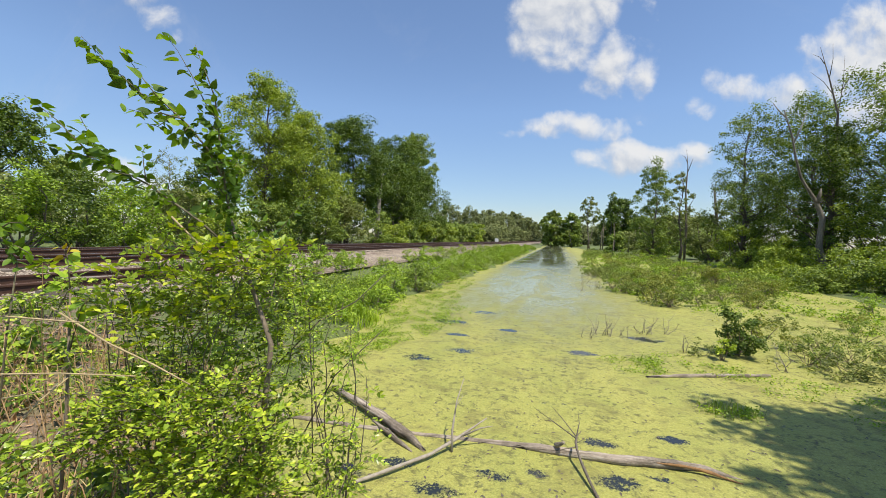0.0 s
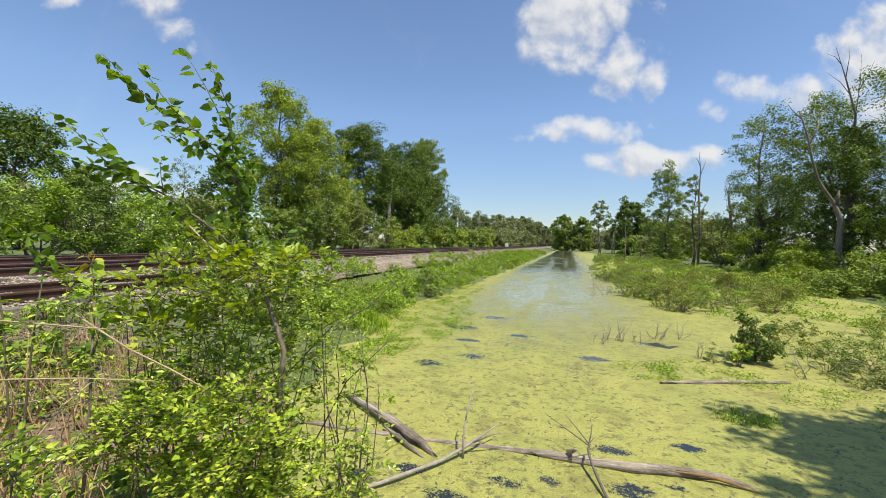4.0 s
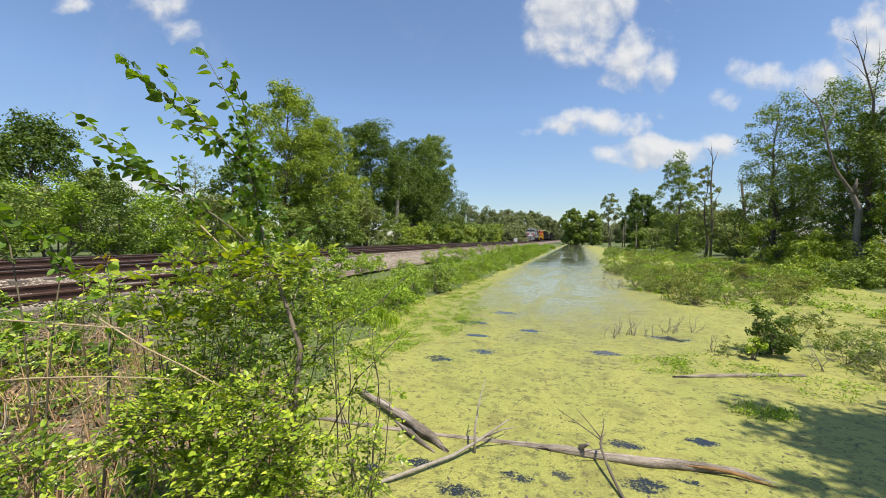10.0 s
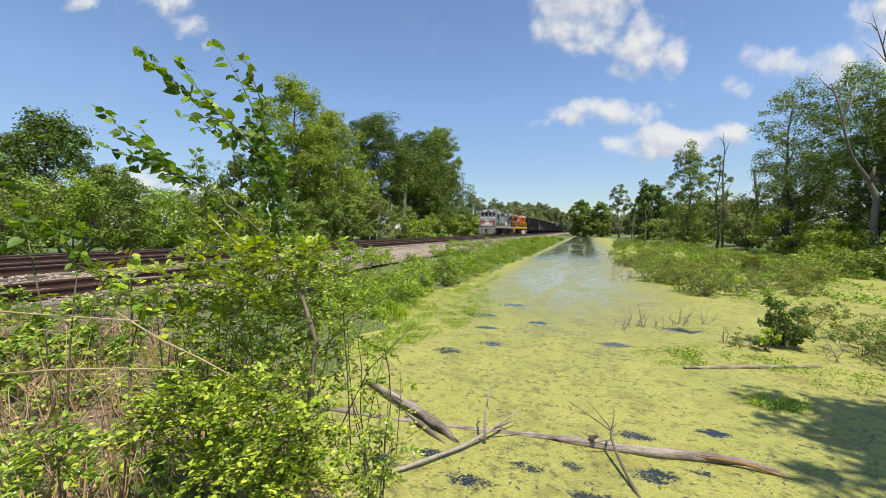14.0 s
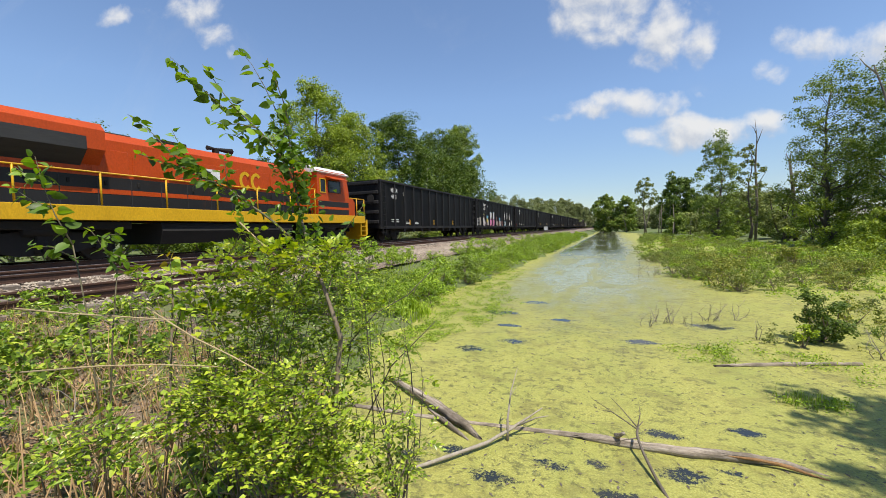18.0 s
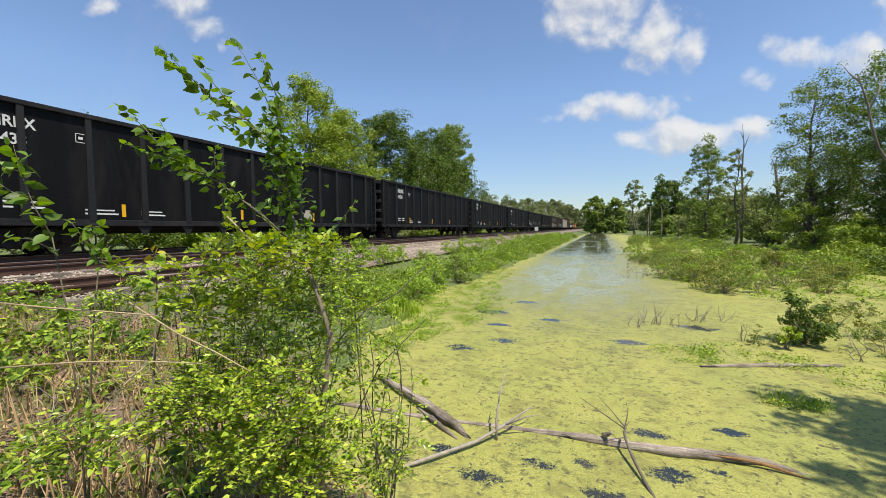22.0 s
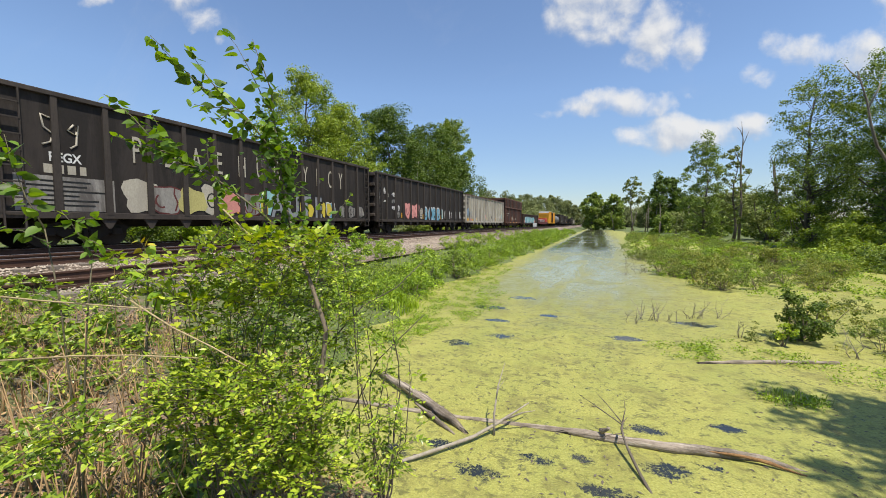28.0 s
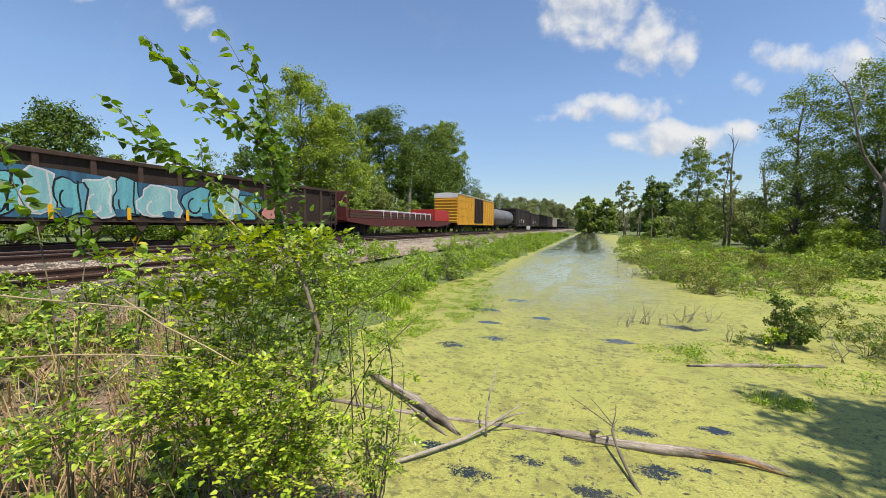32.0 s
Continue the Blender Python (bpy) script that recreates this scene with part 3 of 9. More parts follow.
def puffs(centres, radii, counts, rng, flat=0.7, per=45, up=0.45):
    """Leaf places on small domes that stand on the outside of each clump, and the way each leaf looks."""
    P, F = [], []
    for c, r, k in zip(centres, radii, counts):
        if not k:
            continue
        ns = max(3, k // per)
        d = unit(rng.normal(size=(ns, 3)) + np.array([0, 0, 0.25]))
        sub = np.array(c) + d * (r * rng.uniform(0.3, 0.9, ns))[:, None] * np.array([1, 1, 0.8])
        rs = r * rng.uniform(0.26, 0.5, ns)
        pick = rng.integers(0, ns, k)
        e = unit(rng.normal(size=(k, 3)) + np.array([0, 0, up]))
        P.append(sub[pick] + e * (rs[pick] * rng.uniform(0.35, 1.08, k))[:, None] * np.array([1, 1, flat]))
        F.append(e + np.array([0, 0, 0.4]) + rng.normal(size=(k, 3)) * 0.38)
    return np.concatenate(P), np.concatenate(F)


def blades(P, height, rng, width=0.012, lean=0.35):
    """Grass blades rooted at P, bent once."""
    n = len(P)
    H = rng.uniform(height[0], height[1], n)[:, None]
    d = rng.normal(size=(n, 3)) * np.array([1, 1, 0])
    d = unit(d) * rng.uniform(0.1, 1.0, n)[:, None] * lean
    side = unit(np.cross(d + np.array([0, 0, 1e-3]), np.array([0, 0, 1.0]))) * width
    a, mid = P, P + d * H * 0.35 + np.array([0, 0, 0.6]) * H
    tip = P + d * H + np.array([0, 0, 1.0]) * H * rng.uniform(0.75, 1, n)[:, None]
    v = np.stack([a - side, a + side, mid + side * 0.8, mid - side * 0.8, tip], 1).reshape(-1, 3)
    k = np.arange(n)[:, None] * 5
    f = [tuple(r) for r in (k + np.array([[0, 1, 2, 3]])).tolist()] + [tuple(r) for r in (k + np.array([[3, 2, 4]])).tolist()]
    return v, f


def text_mesh(body, size, mat, bold=0.0):
    cu = bpy.data.curves.new("lettering", "FONT")
    cu.body, cu.size, cu.extrude, cu.align_x, cu.offset = body, size, 0.002, "LEFT", bold * size
    ob = new("lettering", cu)
    bpy.context.view_layer.update()
    me = bpy.data.meshes.new_from_object(ob.evaluated_get(bpy.context.evaluated_depsgraph_get()))
    bpy.data.objects.remove(ob)
    me.materials.clear()
    me.materials.append(mat)
    return me


# ---------------------------------------------------------------- land and water
SHORE_Y = [-60, 2.3, 3.0, 4.8, 6.2, 7.8, 10.5, 14, 18, 30, 60, 90, 160, 190]
SHORE_X = [-2.6, -2.6, -2.9, -3.3, -4.1, -4.5, -5.0, -5.25, -5.0, -4.85, -4.8, -5.1, -5.2, -5.3]


def land(x, y):
    """The height of the ground."""
    L = np.interp(y, SHORE_Y, SHORE_X) - x + 0.22 * np.sin(y * 0.9) + 0.14 * np.sin(y * 2.3 + 1) + 0.08 * np.sin(y * 5.1)
    left = np.interp(L, [-7, -1.2, 0, 0.5, 1.3, 3.0, 4.4, 6], [-1.0, -0.45, -0.02, 0.2, 0.38, 0.74, 0.90, 0.95])
    near = np.interp(2.75 - y + 0.1 * np.sin(x * 1.7), [-4, -1, 0, 0.6, 1.6, 3, 9], [-1, -0.4, -0.03, 0.2, 0.46, 0.62, 0.7])
    R = x - np.interp(y, [0, 12, 25, 45, 60, 100, 150, 180], [10.5, 11, 12, 12, 11, 8, 3, -4])
    right = np.interp(R, [-7, -2, 0, 2, 9], [-0.8, -0.25, -0.03, 0.16, 0.4])
    far = np.interp(y - 186, [-12, 0, 6], [-0.6, 0, 0.4])
    h = np.maximum(np.maximum(left, near), np.maximum(right, far))
    return np.where(x < -19.5, np.interp(x, [-24, -19.5], [0.85, 1.06]), h)


def land1(x, y):
    return float(land(np.array([x], float), np.array([y], float))[0])


def sheet(xs, ys, zf):
    gx, gy = np.meshgrid(xs, ys)
    v = np.stack([gx.ravel(), gy.ravel(), zf(gx.ravel(), gy.ravel())], 1)
    nx, ny = len(xs), len(ys)
    i = np.arange(nx - 1)[None, :] + np.arange(ny - 1)[:, None] * nx
    i = i.ravel()
    return v, np.stack([i, i + 1, i + nx + 1, i + nx], 1)


def rough_land(x, y):
    h = land(x, y)
    near = (np.abs(x) < 30) & (y < 60)
    wob = np.zeros_like(h)
    idx = np.nonzero(near)[0]
    for i in idx:
        wob[i] = noise.noise((x[i] * 1.3, y[i] * 1.3, 0.3)) * 0.05 + noise.noise((x[i] * 4, y[i] * 4, 5)) * 0.018
    return h + wob * (h > -0.05)


gx = np.concatenate([[-2500, -1200, -600, -300, -150, -90, -60, -40, -30, -25], np.arange(-21, -9, 1.5), np.arange(-9, 4, 0.22), np.arange(4, 20, 1.0), [22, 26, 32, 45, 70, 120, 250, 600, 1200, 2500]])
gy = np.concatenate([[-2500, -800, -250, -80, -30, -15, -8, -4], np.arange(-2, 8, 0.22), np.arange(8, 30, 0.4), np.arange(30, 60, 1.2), np.arange(60, 200, 6), [220, 260, 330, 450, 700, 1200, 2500]])
gv, gf = sheet(gx, gy, rough_land)
thing("ground", "earthen canal bank with patchy grass and bare soil", "ground", kind="structure", me=raw_mesh("ground", gv, gf, GROUND, True))
wv, wf = sheet(np.array([-8.5, 16.0]), np.array([1.4, 195.0]), lambda x, y: np.zeros_like(x))
thing("water", "still canal water covered with bright yellow-green duckweed", "water", kind="structure", me=raw_mesh("water", wv, wf, POND))

# ballast bed of the two tracks
RAIL_Z = 1.48
NEAR_C, FAR_C = -11.92, -16.37
bx = np.array([-20.6, -19.6, -18.4, -14.2, -10.75, -10.25, -9.0, -8.0])
bz = np.interp(bx, bx, [0.95, 1.1, 1.30, 1.28, 1.29, 1.08, 1.0, 0.82])
byy = np.concatenate([np.arange(-340, -30, 10.0), np.arange(-30, 60, 1.0), np.arange(60, 960, 10)])
bv, bf = sheet(bx, byy, lambda x, y: np.interp(x, bx, bz) + 0.02 * np.sin(y * 1.9 + x * 3.1) + 0.012 * np.sin(y * 5.3 + x))
thing("ballast_bed", "bed of grey-brown crushed stone under two railway tracks", "ballast", kind="structure", me=raw_mesh("ballast_bed", bv, bf, BALLAST, True))


def stones(n, x0, x1, y0, y1, zf, size, seed, name, label, mat=None):
    rng = np.random.default_rng(seed)
    base = np.array([(1, 0, 0), (-1, 0, 0), (0, 1, 0), (0, -1, 0), (0, 0, 1), (0, 0, -1.0)])
    tri = np.array([(0, 2, 4), (2, 1, 4), (1, 3, 4), (3, 0, 4), (2, 0, 5), (1, 2, 5), (3, 1, 5), (0, 3, 5)])
    x, y = rng.uniform(x0, x1, n), rng.uniform(y0, y1, n)
    P = np.stack([x, y, zf(x, y) + 0.005], 1)
    s = rng.uniform(size[0], size[1], (n, 1, 1)) * rng.uniform(0.6, 1.3, (n, 6, 1))
    a = rng.uniform(0, 6.28, n)
    R = np.stack([np.stack([np.cos(a), -np.sin(a), 0 * a], 1), np.stack([np.sin(a), np.cos(a), 0 * a], 1), np.stack([0 * a, 0 * a, 1 + 0 * a], 1)], 1)
    v = (np.einsum("nij,kj->nki", R, base) * s * np.array([1, 1, 0.7]) + P[:, None, :]).reshape(-1, 3)
    f = (np.arange(n)[:, None, None] * 6 + tri[None]).reshape(-1, 3)
    return thing(name, label, "gravel", kind="stuff", me=raw_mesh(name, v, f, mat or STONE))


def bed_z(x, y):
    return np.interp(x, bx, bz)


stones(16000, -11.1, -8.3, -6, 30, bed_z, (0.018, 0.045), 3, "ballast_stones", "loose grey-brown ballast stones on the shoulder of the track")
stones(9000, -15.4, -11.3, -6, 40, bed_z, (0.02, 0.045), 4, "ballast_stones", "loose ballast stones between the two tracks")
stones(5000, -8.5, -2.0, -2, 7, land, (0.008, 0.03), 5, "bank_pebbles", "pebbles and crumbs of soil on the bank", EARTH_STONE)


# ---------------------------------------------------------------- track
def rail_profile(sh, xc, y0, y1, ztop, n=1):
    for a, b, z0, z1 in ((0.075, 0.075, 0.0, 0.02), (0.012, 0.012, 0.02, 0.125)):
        sh.box(xc - a, xc + b, y0, y1, ztop - 0.17 + z0, ztop - 0.17 + z1)
    sh.box(xc - 0.036, xc + 0.036, y0, y1, ztop - 0.047, ztop - 0.004, 0.006)
    return sh


TIE_ME = Shape().box(-1.3, 1.3, -0.115, 0.115, -0.2, 0.0, 0.012).mesh("tie", TIE)
PLATE_ME = Shape().box(-0.19, 0.19, -0.09, 0.09, 0, 0.018, 0.004).mesh("tie_plate", RAIL_RUST)
for centre, tag in ((NEAR_C, "near"), (FAR_C, "far")):
    track = thing("railway_track", "railway track of rusty rails with polished heads on wooden ties", "railway track", kind="structure")
    for s in (-1, 1):
        xr = centre + s * 0.7525
        rail = part("rail", rail_profile(Shape(), xr, -340, 950, RAIL_Z).mesh("rail", RAIL_RUST), track)
        part("rail_head", Shape().box(xr - 0.03, xr + 0.03, -340, 950, RAIL_Z - 0.006, RAIL_Z, 0.002).mesh("rail_head", RAIL_HEAD), rail, "polished running surface")
    rng = random.Random(5)
    for k in range(140):
        y = -12 + k * 0.52
        part("tie", TIE_ME, track, m=pose(centre + rng.uniform(-0.05, 0.05), y, RAIL_Z - 0.175 + rng.uniform(-0.01, 0.008), 0, 0, rng.uniform(-1, 1)))
    rest = Shape()
    for k in range(2100):
        y = -12 + 140 * 0.52 + k * 0.6 if k < 1500 else -12.5 - (k - 1499) * 0.54
        rest.box(centre - 1.3, centre + 1.3, y - 0.115, y + 0.115, RAIL_Z - 0.37, RAIL_Z - 0.178)
    tagged(part("far_ties", rest.mesh("far_ties", TIE), track), kind="stuff")
    for k in range(70):
        for s in (-1, 1):
            part("tie_plate", PLATE_ME, track, m=pose(centre + s * 0.7525, -4 + k * 0.52, RAIL_Z - 0.178))

old_rails = [(-10.1, 1.24, -7, 13), (-9.15, 1.18, -5, 9)]
for x, z, y0, y1 in old_rails:
    thing("scrap_rail", "rusty old rail lying on the ballast shoulder", "rail", "scrap rails beside the track", me=rail_profile(Shape(), x, y0, y1, z).mesh("scrap_rail", RAIL_RUST))
for x, y, r in ((-9.65, -1.5, 1.2), (-9.62, 1.25, -1), (-9.7, 4.0, 0.6), (-9.66, 6.8, -0.4), (-8.72, 0.4, 2), (-8.66, 3.1, -1.2), (-8.75, 5.9, 1)):
    z = float(np.interp(x, bx, bz))
    thing("old_tie", "grey weathered railway tie lying along the track shoulder", "railway tie", "discarded ties beside the track", m=pose(x, y, z + 0.05, 0, 2, 90 + r),
          me=Shape().box(-1.3, 1.3, -0.12, 0.12, -0.16, 0.03, 0.015).mesh("old_tie", PLANK))


# ---------------------------------------------------------------- trees and shrubs
def limb_path(a, b, rng, bend=0.12, n=5):
    a, b = np.array(a, float), np.array(b, float)
    d = np.linalg.norm(b - a)
    off = rng.normal(size=3) * d * bend
    return [tuple(a + (b - a) * t + off * math.sin(math.pi * t) + rng.normal(size=3) * d * 0.015) for t in np.linspace(0, 1, n)]


def tree(name, label, x, y, top, half, leaf, n_leaf, mat, seed, low=0.25, trunk_r=0.2, clumps=34, full=1.0, bark=None, lean=0.0, spread=0.37, group="", base=None, sparse=1.0, category="tree"):
    """A tapered trunk with limbs that end in clumps of leaves. top: height of the tip over the water; half: half width of the crown."""
    rng = np.random.default_rng(seed)
    n_leaf, clumps = int(n_leaf * 2.0), int(clumps * 1.5)
    z0 = land1(x, y) - 0.1 if base is None else base
    H = top - z0
    root = thing(name, label, category, group, m=pose(x, y, z0))
    c0, c1 = low * H, H
    centres, radii = [], []
    for i in range(clumps):
        t = (i + 0.5) / clumps
        z = c0 + (c1 - c0) * (0.06 + 0.88 * t)
        prof = math.sin(math.pi * (0.14 + 0.80 * t)) ** 0.7
        ang = i * 2.39996 + rng.uniform(-0.5, 0.5)
        r = half * prof * rng.uniform(0.35, 0.98)
        if i == clumps - 1:
            r, z = 0.1 * half, c1 - 0.05 * H
        centres.append((r * math.cos(ang) + lean * z, r * math.sin(ang), z + rng.uniform(-0.04, 0.04) * H))
        radii.append(half * spread * rng.uniform(0.65, 1.25))
    wood = Shape()
    spine = limb_path((0, 0, 0), (lean * H * 0.8 + rng.uniform(-0.04, 0.04) * H, rng.uniform(-0.04, 0.04) * H, H * 0.86), rng, 0.02, 7)
    wood.tube(spine, [trunk_r * (1.25 if k == 0 else 1 - 0.14 * k) for k in range(7)], 8)
    sp = np.array(spine)
    for c in centres:
        zz = max(c0 * 0.55, c[2] - np.hypot(c[0], c[1]) * rng.uniform(0.5, 0.9))
        k = np.interp(zz, sp[:, 2], np.arange(7))
        a = sp[int(k)] + (sp[min(6, int(k) + 1)] - sp[int(k)]) * (k - int(k))
        rr = trunk_r * max(0.12, 0.42 * (1 - zz / H))
        pth = limb_path(a, c, rng, 0.10, 4)
        wood.tube(pth, [rr, rr * 0.7, rr * 0.45, rr * 0.2], 5, caps=False)
    part("trunk", wood.mesh("trunk", bark or BARK), root, "trunk and limbs")
    w = np.array(radii) ** 2
    cnt = rng.multinomial(int(n_leaf * sparse), w / w.sum())
    P, F = puffs(centres, radii, cnt, rng, 0.85)
    ok = P[:, 2] > 0.05
    P, F = P[ok], F[ok]
    v, f = leaves(P, (leaf[0] * 0.8, leaf[1] * 0.8), rng, 0.3, 0.5, 0.7, face=F)
    part("crown", raw_mesh("crown", v, f, mat), root)
    return root


def bush(name, label, x, y, height, half, leaf, n_leaf, mat, seed, group="", clumps=12, stems=7, z0=None, flat=0.75, twig=None, sit=1.0):
    """Stems from one root, with overlapping clumps of leaves down to the ground."""
    rng = np.random.default_rng(seed)
    z = land1(x, y) - 0.05 if z0 is None else z0
    root = thing(name, label, "shrub", group, m=pose(x, y, z))
    wood = Shape()
    cs = []
    for i in range(clumps):
        t = 0.08 + 0.82 * rng.uniform(0, 1) ** sit
        a = i * 2.39996 + rng.uniform(-0.4, 0.4)
        r = half * rng.uniform(0.15, 0.8) * math.sqrt(max(0.1, 1 - (t - 0.25) ** 2 * 1.4))
        cs.append((r * math.cos(a), r * math.sin(a), height * t))
    for i in range(stems):
        c = cs[i % clumps]
        wood.tube(limb_path((rng.uniform(-0.1, 0.1) * half, rng.uniform(-0.1, 0.1) * half, 0), (c[0], c[1], c[2] + height * 0.08), rng, 0.1, 4),
                  [height * 0.012 + 0.004, height * 0.009 + 0.003, height * 0.006 + 0.002, 0.002], 5, caps=False)
    part("branching_stem", wood.mesh("branching_stem", twig or BARK), root)
    cnt = rng.multinomial(n_leaf, np.ones(clumps) / clumps)
    P, F = puffs(cs, [half * rng.uniform(0.32, 0.52) for c in cs], cnt, rng, flat, 40)
    P[:, 2] = np.abs(P[:, 2]) * np.where(P[:, 2] > height * 1.05, 0.95, 1)
    v, f = leaves(P, leaf, rng, 0.2, 0.5, 0.6, face=F)
    part("foliage", raw_mesh("foliage", v, f, mat), root)
    return root


# woods behind the tracks
tree("tree", "tall light-green deciduous tree behind the railway tracks", -30.4, 35.4, 19.2, 5.0, (0.18, 0.32), 17000, LEAF_LIGHT, 21, 0.12, 0.3, 60, spread=0.31)
tree("tree", "light-green tree leaning out of the edge of the wood", -26.5, 36.5, 15.5, 4.1, (0.18, 0.3), 11000, LEAF_LIGHT, 22, 0.08, 0.22, 40, spread=0.35)
tree("tree", "dark green broad-crowned tree in the wood", -31, 53.2, 20.0, 5.4, (0.24, 0.40), 19000, LEAF_DARK, 23, 0.15, 0.32, 50)
tree("tree", "dark green tree in the middle of the wood", -31, 69.8, 20.6, 6.0, (0.28, 0.44), 17000, LEAF_DARK, 24, 0.12, 0.32, 46)
tree("tree", "tall tree with a flat light-topped crown at the wood's edge", -31.2, 81.7, 24.6, 4.8, (0.30, 0.48), 13000, LEAF_MID, 25, 0.35, 0.34, 40, spread=0.38)
tree("tree", "lower dark tree at the end of the wood", -28, 76, 15.0, 6.0, (0.28, 0.46), 13000, LEAF_DARK, 26, 0.05, 0.26, 44)
tree("tree", "mid-green tree filling the wood's edge", -27.5, 62, 14.5, 5.6, (0.26, 0.42), 13000, LEAF_DARK, 27, 0.05, 0.24, 40)
tree("tree", "small light-green tree before the dark wood", -26, 43, 9.9, 2.4, (0.18, 0.30), 5000, LEAF_LIGHT, 28, 0.1, 0.14, 26, spread=0.4)
tree("tree", "dark tree behind the tall light-green one", -34, 44, 17.0, 5.0, (0.26, 0.42), 12000, LEAF_DARK, 29, 0.08, 0.28, 40)
tree("tree", "dark narrow tree beside the tall light-green one", -31, 28.8, 9.6, 2.6, (0.18, 0.30), 6000, LEAF_DARK, 30, 0.05, 0.16, 28)
tree("tree", "dark green tree standing far behind the tracks", -45, 20.6, 12.2, 4.2, (0.22, 0.36), 12000, LEAF_DARK, 31, 0.08, 0.26, 40)
tree("tree", "mid-green tree beside a darker one behind the tracks", -47, 14, 11.5, 4.5, (0.22, 0.36), 8000, LEAF_MID, 32, 0.08, 0.26, 40)
tree("tree", "dark tree behind the shrubs beyond the tracks", -42, 24, 8.2, 3.4, (0.2, 0.34), 6000, LEAF_MID, 33, 0.08, 0.2, 32)
tree("tree", "thin half-bare willow behind the shrubs", -55, 43.5, 14.0, 3.0, (0.16, 0.28), 1500, LEAF_GREY, 34, 0.3, 0.16, 30, sparse=1)
snag = thing("tree_snag", "bare grey broken trunk standing in the wood", "dead tree", m=pose(-27.6, 56.5, 0.8))
part("trunk", Shape().tube([(0, 0, 0), (0.1, 0, 4), (0.3, 0, 7.5), (0.5, 0, 9.2), (0.9, 0, 11.2)], [0.4, 0.36, 0.32, 0.2, 0.05], 8).mesh("trunk", BARK_PALE), snag)

# darker leaf tones at y 8.4 and 13.2 imitate shaded gaps in the hedge
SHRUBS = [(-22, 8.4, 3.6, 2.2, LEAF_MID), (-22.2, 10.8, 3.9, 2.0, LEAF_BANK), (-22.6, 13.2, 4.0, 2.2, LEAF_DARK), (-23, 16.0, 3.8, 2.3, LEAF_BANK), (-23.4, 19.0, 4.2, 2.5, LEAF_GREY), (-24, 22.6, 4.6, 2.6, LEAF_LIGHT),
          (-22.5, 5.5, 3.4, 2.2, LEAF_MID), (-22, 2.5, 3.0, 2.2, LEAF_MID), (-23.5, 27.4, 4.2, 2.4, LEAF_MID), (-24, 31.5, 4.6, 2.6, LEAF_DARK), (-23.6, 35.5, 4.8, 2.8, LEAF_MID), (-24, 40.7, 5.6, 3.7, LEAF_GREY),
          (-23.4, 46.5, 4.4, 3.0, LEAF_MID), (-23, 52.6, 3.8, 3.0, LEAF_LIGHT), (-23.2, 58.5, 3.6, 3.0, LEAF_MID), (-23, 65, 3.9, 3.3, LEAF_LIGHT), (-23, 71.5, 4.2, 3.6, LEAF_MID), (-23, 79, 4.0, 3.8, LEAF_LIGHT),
          (-23, 88, 4.4, 4.4, LEAF_MID), (-23, 98, 4.6, 4.8, LEAF_MID), (-23.5, 109, 5.0, 5.4, LEAF_LIGHT), (-24, 122, 5.2, 6, LEAF_HAZED), (-24, 138, 5.6, 7, LEAF_HAZED), (-24, 156, 6.0, 8, LEAF_HAZED), (-24, 178, 6.4, 9, LEAF_HAZED), (-24, 204, 6.8, 10, LEAF_HAZED)]
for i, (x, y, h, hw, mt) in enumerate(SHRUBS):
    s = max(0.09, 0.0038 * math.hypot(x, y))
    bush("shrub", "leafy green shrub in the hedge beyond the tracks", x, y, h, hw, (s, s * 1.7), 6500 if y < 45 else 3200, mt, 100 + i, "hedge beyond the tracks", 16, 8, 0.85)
for i, (x, y, h, hw, mt) in enumerate([(-30, 10, 4.2, 3.2, LEAF_LIGHT), (-31, 16, 4.6, 3.4, LEAF_GREY), (-33, 22, 4.8, 3.6, LEAF_LIGHT), (-34, 30, 5.2, 3.4, LEAF_GREY), (-30, 4, 4.0, 3.2, LEAF_DARK), (-40, 33, 6.0, 4.2, LEAF_GREY), (-50, 33, 7.5, 5, LEAF_HAZED), (-60, 26, 8.5, 6, LEAF_HAZED)]):
    bush("shrub", "pale green shrub in the thicket behind the hedge", x, y, h, hw, (0.2, 0.34), 2600, mt, 160 + i, "thicket behind the hedge", 16, 6, 0.85)

# distant woods, their haze put into the leaf colour
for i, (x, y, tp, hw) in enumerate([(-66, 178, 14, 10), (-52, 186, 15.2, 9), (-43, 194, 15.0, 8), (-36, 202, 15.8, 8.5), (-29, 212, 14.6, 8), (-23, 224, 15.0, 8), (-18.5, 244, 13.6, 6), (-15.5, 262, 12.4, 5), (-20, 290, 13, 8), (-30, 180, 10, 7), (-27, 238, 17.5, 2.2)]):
    tree("tree", "hazy grey-green tree in the distant treeline", x, y, tp * 1.12, hw, (0.55, 0.95), 5200, LEAF_HAZED, 200 + i, 0.0, 0.3, 30, group="distant treeline")

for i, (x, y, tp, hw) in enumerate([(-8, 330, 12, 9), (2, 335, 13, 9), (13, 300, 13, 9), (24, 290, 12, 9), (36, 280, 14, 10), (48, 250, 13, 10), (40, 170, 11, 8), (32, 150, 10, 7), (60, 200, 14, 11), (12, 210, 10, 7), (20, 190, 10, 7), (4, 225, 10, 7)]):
    tree("tree", "hazy grey-green tree in the distant treeline", x, y, tp, hw, (0.55, 0.95), 3600, LEAF_HAZED, 212 + i, 0.0, 0.3, 26, group="distant treeline")

